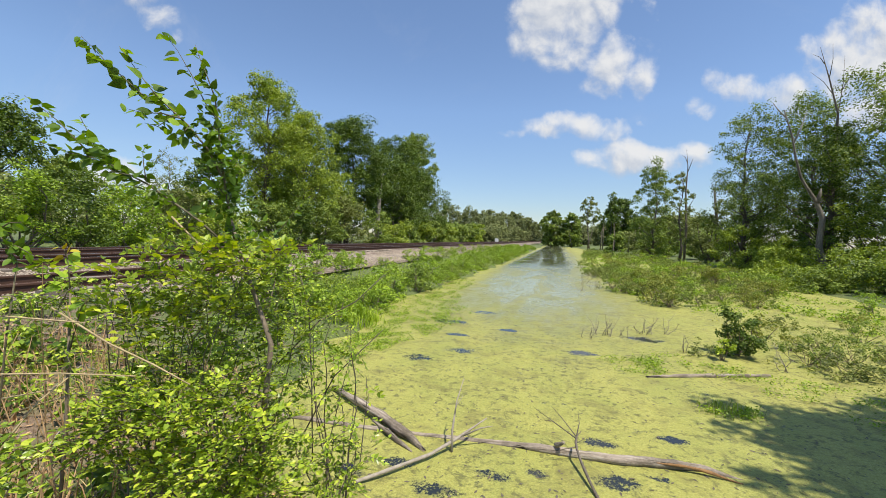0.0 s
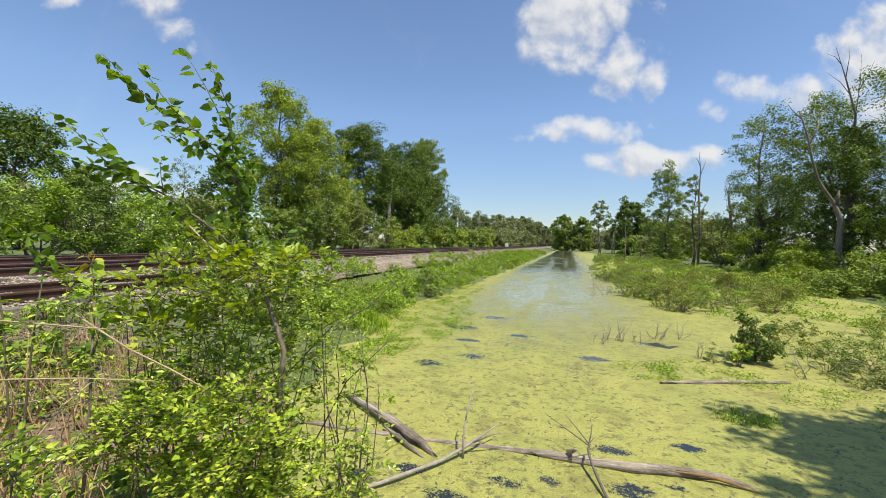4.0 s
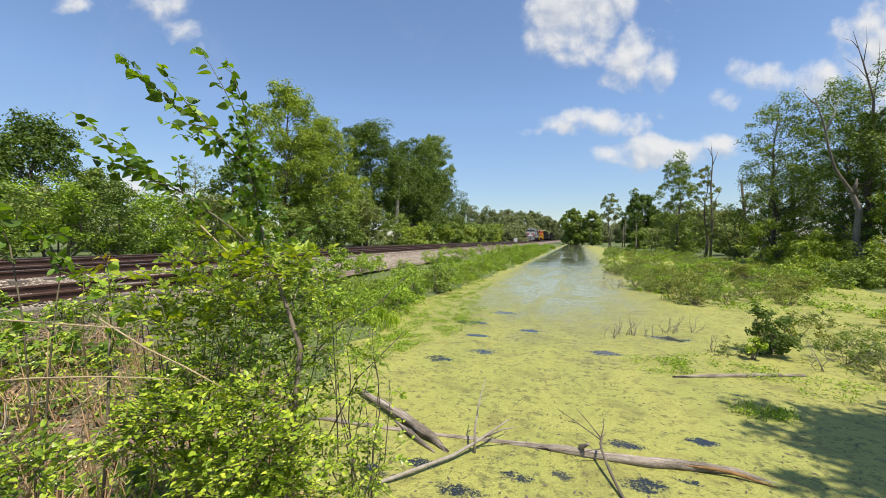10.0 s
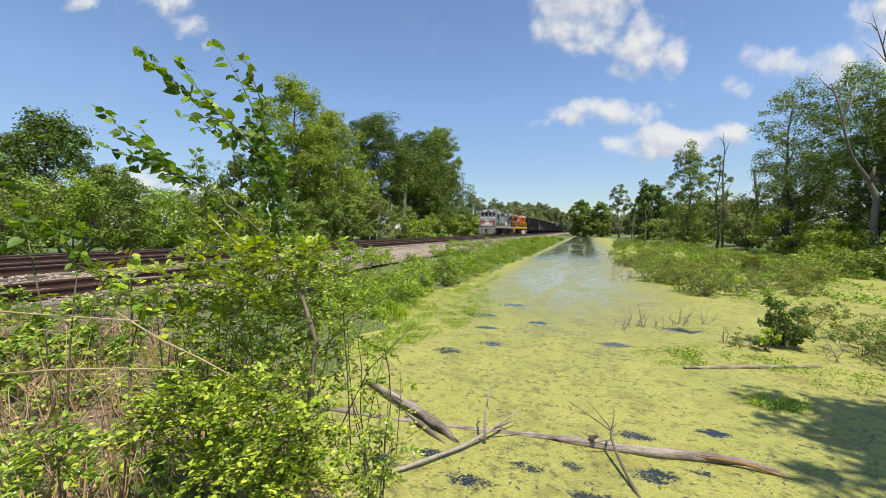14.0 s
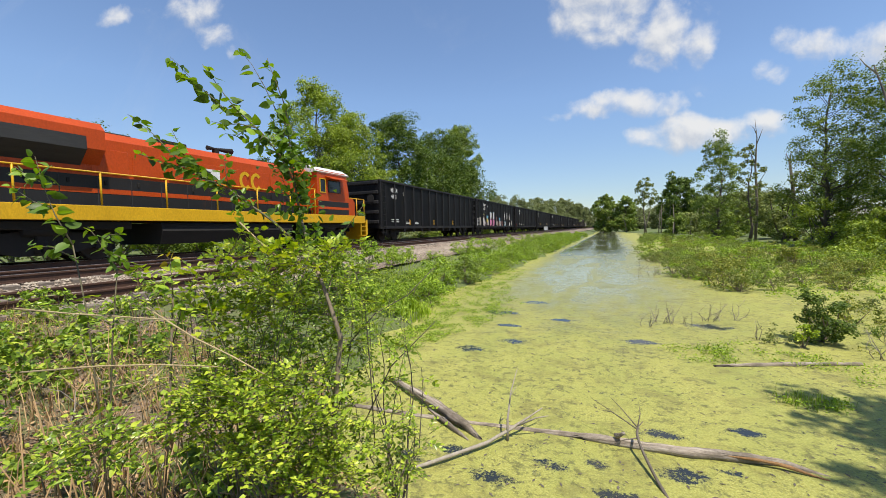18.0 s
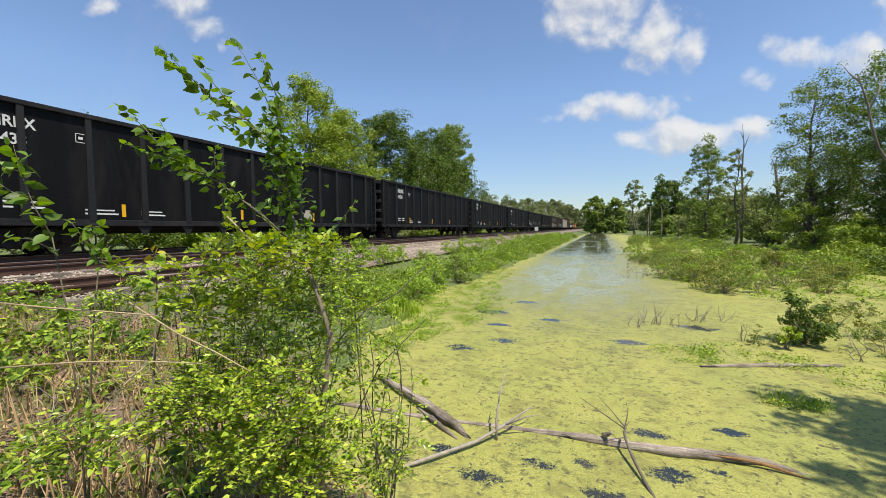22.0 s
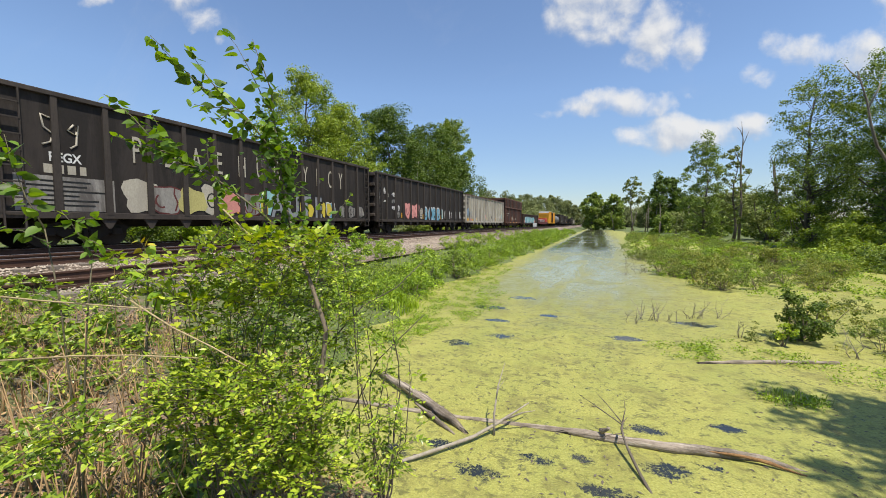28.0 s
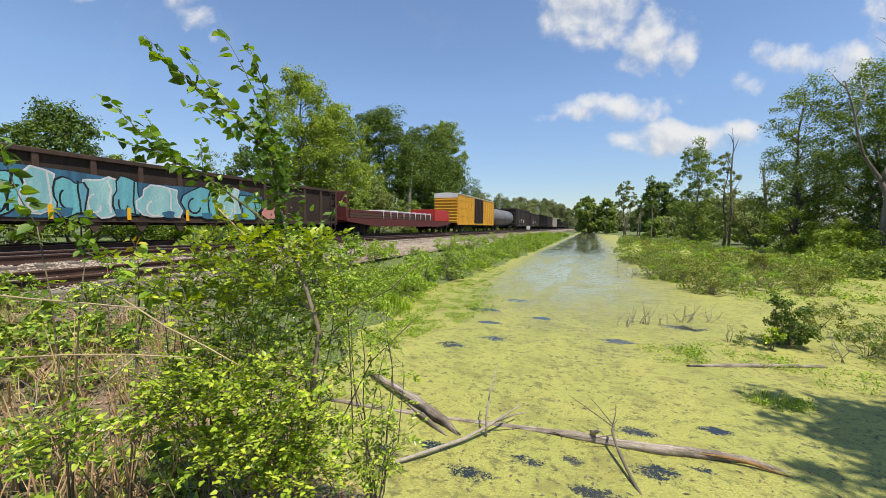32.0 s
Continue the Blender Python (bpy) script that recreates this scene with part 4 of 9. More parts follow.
# trees on the marsh side
tree("tree", "dark round-crowned tree at the canal's far end", -2.3, 150, 13.2, 4.4, (0.5, 0.8), 6500, LEAF_MID, 230, 0.0, 0.3, 30)
tree("tree", "mid-green tree at the canal's far end", 4.4, 150, 12.0, 4.8, (0.5, 0.8), 6500, LEAF_MID, 231, 0.0, 0.3, 30)
tree("tree", "thin open-crowned tree on the marsh shore", 9.0, 130, 15.9, 3.2, (0.4, 0.7), 1100, LEAF_GREY, 232, 0.45, 0.22, 22)
tree("tree", "dense dark round tree on the marsh shore", 14.6, 110, 13.8, 4.5, (0.4, 0.62), 8500, LEAF_DARK, 233, 0.0, 0.3, 44)
tree("tree", "dark low tree behind the marsh", 19.8, 108, 8.6, 4.6, (0.4, 0.6), 4500, LEAF_MID, 234, 0.02, 0.2, 26)
tree("tree", "grey-green tree behind the marsh", 26, 100, 8.6, 5, (0.4, 0.6), 4500, LEAF_GREY, 235, 0.02, 0.2, 26)
tree("tree", "slender leafy tree standing in the marsh", 12.4, 60, 13.4, 2.7, (0.17, 0.30), 7500, LEAF_MID, 236, 0.0, 0.16, 44, spread=0.46)
tree("tree", "half-dead thin tree with sparse leaves", 13.6, 52, 10.8, 1.9, (0.18, 0.3), 1700, LEAF_GREY, 237, 0.15, 0.15, 26, bark=BARK)
for i, (x, y, tp, hw, n, mt) in enumerate([(15.6, 40, 13.9, 3.5, 8000, LEAF_MID), (18.8, 38, 14.2, 3.8, 8000, LEAF_MID), (21.0, 33, 14.6, 4.2, 8500, LEAF_MID), (18.8, 27.0, 12.8, 2.8, 7000, LEAF_MID), (21.5, 25, 14.5, 4.0, 8000, LEAF_LIGHT), (17.6, 33.5, 11.0, 2.6, 6000, LEAF_DARK), (23, 29, 15.5, 4.2, 7000, LEAF_MID),
                                            (23, 45, 12, 4.5, 4500, LEAF_DARK), (19.5, 47, 9.5, 3.5, 4500, LEAF_MID), (19.5, 19.5, 11.5, 3.2, 5500, LEAF_MID), (25, 38, 14, 4, 5000, LEAF_DARK)]):
    tree("tree", "tall sunlit green tree in the woods by the marsh", x, y, tp, hw, (0.12, 0.21), int(n * 1.3), mt, 250 + i, 0.12, 0.22, 42, group="woods by the marsh", spread=0.35)
for i, (x, y, tp, hw, mt) in enumerate([(15.2, 47.5, 6.6, 2.3, LEAF_GREY), (16.8, 43, 5.8, 2.3, LEAF_MID), (14.0, 37.5, 3.6, 2.2, LEAF_LIGHT), (15.0, 33.5, 3.0, 2.1, LEAF_LIGHT), (13.6, 29, 2.0, 1.8, LEAF_LIGHT), (14.2, 25, 2.3, 1.9, LEAF_LIGHT), (14.8, 21.5, 2.6, 1.9, LEAF_LIGHT), (12.5, 23.6, 1.2, 1.7, LEAF_MID), (14.3, 22.6, 1.5, 1.8, LEAF_MID), (11.4, 25.6, 1.3, 1.8, LEAF_LIGHT), (18.2, 31, 5, 2.2, LEAF_LIGHT), (18, 40, 6, 2.8, LEAF_MID), (17.6, 24, 4.4, 2.2, LEAF_LIGHT),
                                        (18, 56, 5, 3, LEAF_MID), (15.5, 66, 4.5, 3, LEAF_MID), (14, 78, 4.2, 3.4, LEAF_GREY), (13, 92, 4.2, 3.6, LEAF_MID), (22, 84, 7, 4, LEAF_GREY)]):
    s = max(0.08, 0.0031 * math.hypot(x, y))
    bush("shrub", "dense green undergrowth at the edge of the marsh woods", x, y, tp, hw, (s, s * 1.7), 4800, mt, 280 + i, "undergrowth by the marsh", 18, 8, sit=1.3)

white = thing("dead_tree", "tall leaning dead tree with bleached bare trunk and forked top", "dead tree", m=pose(15.48, 29.0, 0.15))
part("trunk", Shape().tube([(0.05, 0, -0.1), (-0.16, 0.00, 0.77), (-0.45, 0.00, 2.05), (-0.40, 0.00, 2.99), (-0.34, 0.00, 3.78), (-0.72, 0.00, 4.83), (-1.20, 0.00, 5.66), (-1.51, 0.00, 6.23), (-1.82, 0.00, 7.41), (-2.06, 0.00, 8.74), (-2.53, 0.00, 10.37)], [0.28, 0.19, 0.17, 0.15, 0.155, 0.105, 0.075, 0.07, 0.06, 0.05, 0.03], 10).mesh("trunk", BARK_GREY), white)
part("branch", Shape().tube([(-0.67, 0.00, 4.72), (-0.53, 0.00, 5.25), (-0.49, 0.00, 5.59)], [0.14, 0.09, 0.03], 8).mesh("branch", BARK_GREY), white, "broken stub")
part("branch", Shape().tube([(-1.98, 0.00, 8.36), (-1.58, 0.10, 9.31), (-1.34, 0.10, 10.25)], [0.06, 0.04, 0.012], 6).mesh("branch", BARK_PALE), white)
part("branch", Shape().tube([(-2.37, 0.00, 9.86), (-2.84, 0.10, 10.49), (-3.08, 0.10, 10.89)], [0.05, 0.03, 0.01], 6).mesh("branch", BARK_PALE), white)
part("bark_strip", Shape().tube([(-0.08, -0.30, 0.38), (0.16, -0.35, 0.22), (0.59, -0.35, -0.02)], [0.14, 0.10, 0.04], 6).mesh("bark_strip", BARK_PALE), white)
snag = thing("dead_tree", "thick pale broken dead trunk among the leaves", "dead tree", m=pose(18.6, 35.0, 0.2))
part("trunk", Shape().tube([(0.5, 0, 0), (0.3, 0, 3.0), (0.1, 0, 5.6), (-0.05, 0, 7.6), (-0.1, 0, 8.5)], [0.2, 0.18, 0.16, 0.14, 0.1], 8).mesh("trunk", BARK_PALE), snag)
part("branch", Shape().tube([(0.02, 0, 6.4), (0.6, 0.1, 7.2), (1.1, 0.1, 7.5)], [0.12, 0.08, 0.03], 6).mesh("branch", BARK_PALE), snag)
crown = thing("dead_tree", "bare branching top of a dead tree above the woods", "dead tree", m=pose(18.3, 34, 0.0))
part("trunk", Shape().tube([(0, 0, 0), (-0.1, 0, 6), (0.0, 0, 11.5), (-0.6, 0, 14.0), (-1.2, 0, 16.2)], [0.2, 0.15, 0.07, 0.04, 0.01], 7).mesh("trunk", BARK_GREY), crown)
for a, b in (((0, 0, 11.5), (0.2, 0, 15.5)), ((-0.3, 0, 12.8), (-1.6, 0.2, 14.6)), ((-0.6, 0, 14.0), (-0.5, 0, 16.4)), ((0.1, 0, 13), (0.9, 0, 15.0)), ((-0.9, 0, 15), (-1.7, 0, 15.8))):
    part("branch", Shape().tube([a, tuple((np.array(a) + np.array(b)) / 2 + np.array([0.1, 0, 0.1])), b], [0.03, 0.018, 0.006], 5).mesh("branch", BARK_GREY), crown)
bare = thing("dead_tree", "slender bare dead top rising over a half-dead tree", "dead tree", m=pose(13.9, 51, 0.0))
part("trunk", Shape().tube([(0, 0, 0), (0.1, 0, 4), (-0.1, 0, 8), (0.0, 0, 11), (-0.2, 0, 13.0)], [0.14, 0.12, 0.085, 0.05, 0.012], 7).mesh("trunk", BARK_GREY), bare)
for a, b in (((-0.08, 0, 8.2), (-0.9, 0.2, 10.3)), ((0, 0, 10.4), (0.5, 0, 12.0)), ((-0.05, 0, 11.4), (-0.6, 0, 12.4)), ((0.05, 0, 6), (0.9, 0, 7.6))):
    part("branch", Shape().tube([a, tuple((np.array(a) + np.array(b)) / 2 + np.array([0.05, 0, 0.15])), b], [0.045, 0.03, 0.008], 5).mesh("branch", BARK_GREY), bare)
stub = thing("tree_snag", "dark broken dead trunk with a forked tip in the marsh", "dead tree", m=pose(16.6, 50, 0.05))
part("trunk", Shape().tube([(0.35, 0, 0), (0.2, 0, 2.5), (0, 0, 5.5), (-0.3, 0, 8.2)], [0.24, 0.2, 0.15, 0.10], 7).mesh("trunk", BARK), stub)
part("branch", Shape().tube([(-0.25, 0, 7.9), (-0.6, 0, 9.0)], [0.08, 0.02], 6).mesh("branch", BARK), stub)
part("branch", Shape().tube([(-0.28, 0, 8.0), (-0.2, 0, 9.2)], [0.07, 0.02], 6).mesh("branch", BARK), stub)
for x, y, h, ln in ((9.2, 96, 5.5, 0.3), (11.8, 92, 6.5, -0.4), (14.6, 88, 5.5, 0.5), (12.4, 106, 7.5, 0.2), (16.4, 90, 6.0, -0.3), (7.8, 108, 5.0, -0.6), (6.6, 100, 5.0, 1.2), (10.5, 104, 7.0, 0.1), (4.2, 132, 6.0, -1.2), (13.2, 84, 3.6, 0.1), (8.4, 68, 2.6, 0.15)):
    s = thing("tree_snag", "pale dead stick of a tree standing in the marsh", "dead tree", "dead sticks in the marsh", m=pose(x, y, -0.1))
    part("trunk", Shape().tube([(0, 0, 0), (ln * 0.5, 0, h * 0.5), (ln, 0, h)], [0.13, 0.10, 0.04], 6).mesh("trunk", BARK_GREY), s)

# the tree that stands beside the camera and throws its shade on the weed
tree("tree", "leafy tree on the bank that shades the duckweed", 7.72, 2.55, 10.6, 2.6, (0.16, 0.28), 15000, LEAF_MID, 300, 0.55, 0.16, 54, spread=0.42)
# a second tree, added out of view, which blocks more of the sky
tree("tree", "unseen leafy tree added on the bank behind the water's edge", 11.5, 2.5, 9.5, 2.8, (0.12, 0.2), 7000, LEAF_MID, 301, 0.5, 0.16, 36, spread=0.36)


# ---------------------------------------------------------------- marsh and bank plants
def scatter(n, x0, x1, y0, y1, rng, test):
    out = []
    while len(out) < n:
        x, y = rng.uniform(x0, x1), rng.uniform(y0, y1)
        if test(x, y):
            out.append((x, y))
    return np.array(out)


def in_marsh(x, y):
    left = np.interp(y, [14.6, 15.6, 19, 25, 45, 70, 100], [4.6, 2.7, 2.2, 1.6, 2.4, 4.2, 6])
    right = np.interp(y, [11.7, 14.7, 20.5, 23, 27, 30], [4.9, 6.0, 9.2, 10.5, 12.5, 13.5])
    return left < x < right


marsh_kinds = []
for k, (h, hw, n, mt) in enumerate([(0.95, 0.7, 900, LEAF_MARSH), (0.75, 0.8, 800, LEAF_MID), (1.2, 0.75, 1000, LEAF_BANK), (0.55, 0.6, 500, LEAF_GREY)]):
    marsh_kinds.append(bush("marsh_shrub", "low leafy shrub growing out of the weed-covered marsh", 0, 0, h, hw, (0.032, 0.075), int(n * 1.4), mt, 320 + k, "shrubs in the marsh", 12, 7, -0.05, twig=BARK_TWIG, sit=1.7))
rngm = np.random.default_rng(9)
spots = np.concatenate([scatter(130, 1.2, 13.5, 14.5, 75, rngm, in_marsh), scatter(80, 1.2, 12, 14.5, 30, rngm, in_marsh)])
spots = spots[np.argsort(spots[:, 1])]
for i, (x, y) in enumerate(spots):
    src = marsh_kinds[i % 4]
    sc = rngm.uniform(0.7, 1.25) * (1.0 + max(0, y - 25) * 0.008)
    m = pose(x, y, -0.04, 0, 0, rngm.uniform(0, 360)) @ Matrix.Scale(sc, 4)
    if i < 4:
        src.matrix_basis = m
    else:
        copy_thing(src, m)
for x, y, k, sc in ((4.9, 9.2, 3, 0.9), (5.5, 10.4, 1, 0.8), (6.2, 9.6, 0, 0.8), (6.9, 11.5, 1, 0.9), (5.9, 12.6, 3, 1.0), (7.6, 13, 0, 1.0), (4.6, 8.1, 3, 0.8), (5.3, 8.0, 3, 0.9), (6.0, 8.6, 1, 0.7), (8.4, 11.4, 1, 0.9), (9.2, 13.6, 2, 0.9), (9.6, 15.6, 2, 1.1), (10.6, 17.5, 2, 1.2), (4.5, 8.9, 1, 0.8), (5.0, 8.5, 3, 1.0), (5.4, 9.2, 1, 0.9), (6.4, 9.0, 0, 0.8), (6.8, 10.2, 3, 1.0), (4.8, 10.0, 0, 0.7), (2.75, 8.9, 3, 0.7), (7.4, 10.8, 1, 0.9), (5.9, 8.0, 3, 0.9)):
    copy_thing(marsh_kinds[k], pose(x, y, -0.04, 0, 0, x * 77) @ Matrix.Scale(sc * 0.85, 4))
for x, y in scatter(26, 2.4, 11, 15.6, 34, rngm, in_marsh):
    copy_thing(marsh_kinds[int(rngm.integers(0, 2)) * 2], pose(x, y, -0.04, 0, 0, rngm.uniform(0, 360)) @ Matrix.Scale(rngm.uniform(1.25, 1.7), 4))
bush("marsh_shrub", "dark dense bush with a bright young shoot standing in the weed", 3.5, 9.15, 1.0, 0.50, (0.03, 0.065), 4200, LEAF_DARK, 340, "", 16, 9, -0.05, twig=BARK_TWIG, sit=1.5)
bush("marsh_shrub", "bright light-green young bush in front of a darker one", 3.05, 8.6, 0.5, 0.22, (0.03, 0.06), 420, LEAF_SUNNY, 341, "", 7, 6, -0.05, twig=BARK_TWIG)
bush("marsh_shrub", "low brownish bush in the weed", 4.2, 10.2, 0.8, 0.55, (0.04, 0.08), 900, LEAF_MARSH, 342, "", 10, 9, -0.05, twig=BARK_TWIG)

low = scatter(700, 1.0, 13.5, 14.5, 80, rngm, in_marsh)
extra = scatter(230, 3.7, 12.5, 6.8, 15, rngm, lambda x, y: x > 4.0 + 0.5 * math.sin(y * 1.3) and noise.noise((x * 0.5, y * 0.5, 0)) > 0.0)
edge = scatter(260, 6, 14, 12, 27, rngm, lambda x, y: not in_marsh(x, y) and noise.noise((x * 0.4, y * 0.4, 3.0)) > 0.12)
low = np.concatenate([low, extra, edge])
near = np.clip(np.hypot(low[:, 0], low[:, 1]) / 18, 0.5, 2.2)
P, F = puffs([(x, y, 0.04) for x, y in low], 0.34 * near ** 0.5 * rngm.uniform(0.6, 1.3, len(low)), np.full(len(low), 26), rngm, 0.8, 13, 0.9)
P[:, 2] = np.abs(P[:, 2])
for k, (lo, hi) in enumerate(((0, 14), (14, 30), (30, 200))):
    pick = (np.hypot(P[:, 0], P[:, 1]) >= lo) & (np.hypot(P[:, 0], P[:, 1]) < hi)
    v, f = leaves(P[pick], ((0.025, 0.06), (0.045, 0.10), (0.08, 0.17))[k], rngm, -0.3, 0.45, 0.5, face=F[pick])
    thing("marsh_plants", "low green marsh plants rising through the duckweed", "plants", kind="stuff", me=raw_mesh("marsh_plants", v, f, LEAF_BANK if k else LEAF_MARSH))
mats = []
for cx, cy, rx, ry, n in ((2.3, 8.0, 0.9, 0.6, 1500), (2.2, 6.0, 0.34, 0.22, 700), (1.4, 7.6, 0.7, 0.45, 700), (3.6, 7.2, 1.0, 0.5, 900), (-3.6, 9.0, 1.0, 1.8, 5200), (-4.2, 12.5, 1.0, 2.6, 5200), (-3.7, 7.2, 0.6, 1.1, 3200), (-4.4, 17, 0.6, 3.4, 2600), (-2.9, 10.5, 0.6, 1.6, 1600), (4.6, 6.2, 1.0, 0.6, 800)):
    a, r = rngm.uniform(0, 6.28, n), np.sqrt(rngm.uniform(0, 1, n))
    mats.append(np.column_stack([cx + rx * r * np.cos(a), cy + ry * r * np.sin(a), rngm.uniform(0.0, 0.07, n)]))
mats = np.concatenate(mats)
mats = mats[[noise.noise((x * 2.2, y * 2.2, 1.0)) + 0.5 * noise.noise((x * 6, y * 6, 4.0)) > 0.0 for x, y, z in mats]]
mats = np.concatenate([mats, mats + rngm.normal(size=mats.shape) * np.array([0.06, 0.06, 0.0])])
v, f = leaves(mats, (0.018, 0.05), rngm, -0.2, 0.5, 0.45)
thing("water_plants", "mats of small green water plants among the duckweed", "plants", kind="stuff", me=raw_mesh("water_plants", v, f, LEAF_BANK))
P = np.column_stack([rngm.normal(2.2, 0.15, 170), rngm.normal(6.0, 0.10, 170), np.zeros(170)])
v, f = blades(P, (0.05, 0.17), rngm, 0.005, 1.0)
thing("grass_tuft", "tuft of green grass on the duckweed", "grass", kind="stuff", me=raw_mesh("grass_tuft", v, f, GRASS))

# lush bank between the tracks and the canal
bank_kinds = []
for k, (h, hw, n, mt) in enumerate([(0.9, 0.8, 1300, LEAF_BANK), (0.75, 0.9, 1300, LEAF_BUSH), (1.1, 0.75, 1300, LEAF_BUSH)]):
    bank_kinds.append(bush("bank_shrub", "lush bright green weedy shrub on the canal bank", 0, 0, h, hw, (0.038, 0.09), int(n * 1.25), mt, 360 + k, "weeds along the bank", 12, 6, 0, twig=BARK_TWIG, sit=1.4))
far_kinds = []
for k, (h, hw, n, mt) in enumerate([(0.95, 0.9, 620, LEAF_BANK), (0.8, 1.0, 620, LEAF_BUSH)]):
    far_kinds.append(bush("bank_shrub", "lush green weedy shrub farther along the canal bank", 0, 0, h, hw, (0.09, 0.17), n, mt, 364 + k, "weeds along the bank", 10, 4, 0, twig=BARK_TWIG))
bank_spots = scatter(125, -9.3, -4.6, 9.5, 90, rngm, lambda x, y: np.interp(y, SHORE_Y, SHORE_X) - 0.05 > x and x > np.interp(y, [9, 14, 25, 60], [-8.3, -8.6, -8.6, -8.6]))
placed = [0, 0]
for x, y in bank_spots:
    far = int(y > 34)
    kinds = (bank_kinds, far_kinds)[far]
    i = placed[far]
    placed[far] += 1
    src = kinds[i % len(kinds)]
    m = pose(x, y, land1(x, y) - 0.05, 0, 0, rngm.uniform(0, 360)) @ Matrix.Scale(rngm.uniform(0.55, 1.2) * (1.0 if y < 24 else 0.95) * (0.7 if x < -7.2 else 1.0), 4)
    if i < len(kinds):
        src.matrix_basis = m
    else:
        copy_thing(src, m)
for i in range(54):
    y = 11.0 + 0.7 * i + 0.008 * i * i
    x = float(np.interp(y, SHORE_Y, SHORE_X)) - rngm.uniform(0.25, 1.1)
    copy_thing(bank_kinds[i % 3] if y < 34 else far_kinds[i % 2], pose(x, y, land1(x, y) - 0.08, 0, 0, rngm.uniform(0, 360)) @ Matrix.Scale(rngm.uniform(0.7, 1.15), 4))
for i in range(30):
    x, y = rngm.uniform(-8.4, -4.9), rngm.uniform(6.2, 11.5)
    x = min(x, float(np.interp(y, SHORE_Y, SHORE_X)) - 0.3)
    copy_thing(bank_kinds[i % 3], pose(x, y, land1(x, y) - 0.06, 0, 0, rngm.uniform(0, 360)) @ Matrix.Scale(rngm.uniform(0.4, 0.75), 4))
for i in range(70):
    x, y = rngm.uniform(-10.3, -7.9), 9.5 + 50 * rngm.uniform(0, 1) ** 1.3
    copy_thing(bank_kinds[i % 3], pose(x, y, float(np.interp(x, [-10.2, -9.3, -8.0, -7.5], [1.05, 0.98, 0.84, 0.86])) - 0.04, 0, 0, rngm.uniform(0, 360)) @ Matrix.Scale(rngm.uniform(0.45, 0.7) * (0.72 if x < -9.2 else 1.0), 4))
bush("bank_shrub", "dark green shrub overhanging the water's edge", -5.3, 14.6, 1.1, 0.75, (0.05, 0.1), 1800, LEAF_MID, 370, "", 12, 8, twig=BARK_TWIG)
bush("bank_shrub", "twiggy grey-green bush on the slope below the tracks", -6.6, 8.2, 1.5, 0.9, (0.05, 0.1), 1500, LEAF_BANK, 371, "", 12, 12, twig=BARK_TWIG)
bush("bank_shrub", "twiggy bush with feathery leaves on the slope", -5.7, 6.7, 1.4, 0.7, (0.04, 0.09), 1300, LEAF_BUSH, 372, "", 12, 12, twig=BARK_TWIG)
bush("bank_shrub", "leafy bush on the slope by the tracks", -7.4, 10.6, 1.3, 0.9, (0.05, 0.1), 1600, LEAF_BANK, 373, "", 12, 10, twig=BARK_TWIG)
for i, (x, y, sc) in enumerate([(-5.2, 9.6, 0.75), (-5.6, 8.5, 0.7), (-6.1, 10.2, 0.9), (-5.3, 11.2, 0.8), (-6.6, 9.4, 0.7), (-5.9, 12.2, 0.9), (-5.0, 10.4, 0.6), (-5.2, 7.6, 0.6)]):
    copy_thing(bank_kinds[i % 3], pose(x, y, land1(x, y) - 0.05, 0, 0, i * 70.0) @ Matrix.Scale(sc, 4))
n = 3600
gp = scatter(n, -8.8, -4.4, 6, 75, rngm, lambda x, y: np.interp(y, SHORE_Y, SHORE_X) - 0.1 > x)
P = np.column_stack([gp, land(gp[:, 0], gp[:, 1]) - 0.02])
v, f = blades(P, (0.10, 0.38), rngm, 0.012, 0.6)
thing("bank_grass", "long green grass on the canal bank", "grass", kind="stuff", me=raw_mesh("bank_grass", v, f, GRASS))
gp = scatter(16000, -8.6, -4.2, 6.5, 60, rngm, lambda x, y: np.interp(y, SHORE_Y, SHORE_X) + 0.25 * math.sin(y * 1.7) > x and x > -7.9 + 0.4 * math.sin(y))
P = np.column_stack([gp, np.maximum(0.01, land(gp[:, 0], gp[:, 1])) + rngm.uniform(0, 0.34, len(gp)) ** 1.4])
v, f = leaves(P, (0.05, 0.12), rngm, -0.2, 0.45, 0.5)
thing("bank_plants", "dense low green plants covering the canal bank", "plants", kind="stuff", me=raw_mesh("bank_plants", v, f, LEAF_BANK))
near_spots = scatter(190, -5.4, -2.4, 2.5, 7.2, rngm, lambda x, y: land1(x, y) > -0.06)
P, F = puffs([(x, y, max(0.0, land1(x, y)) + 0.03) for x, y in near_spots], rngm.uniform(0.10, 0.26, len(near_spots)), np.full(len(near_spots), 34), rngm, 0.7, 12, 0.9)
P[:, 2] = np.maximum(P[:, 2], land(P[:, 0], P[:, 1]) + 0.01)
v, f = leaves(P, (0.02, 0.05), rngm, 0, 0.5, 0.5, face=F)
thing("bank_plants", "low leafy plants on the wet edge of the bank", "plants", kind="stuff", me=raw_mesh("bank_plants", v, f, LEAF_THICK))
gp = np.column_stack([rngm.normal(-4.75, 0.28, 900), rngm.normal(9.0, 0.5, 900)])
P = np.column_stack([gp, land(gp[:, 0], gp[:, 1]) - 0.02])
v, f = blades(P, (0.12, 0.36), rngm, 0.010, 0.9)
thing("grass_clump", "bright fresh green clump of grass at the water's edge", "grass", kind="stuff", me=raw_mesh("grass_clump", v, f, GRASS_LUSH))


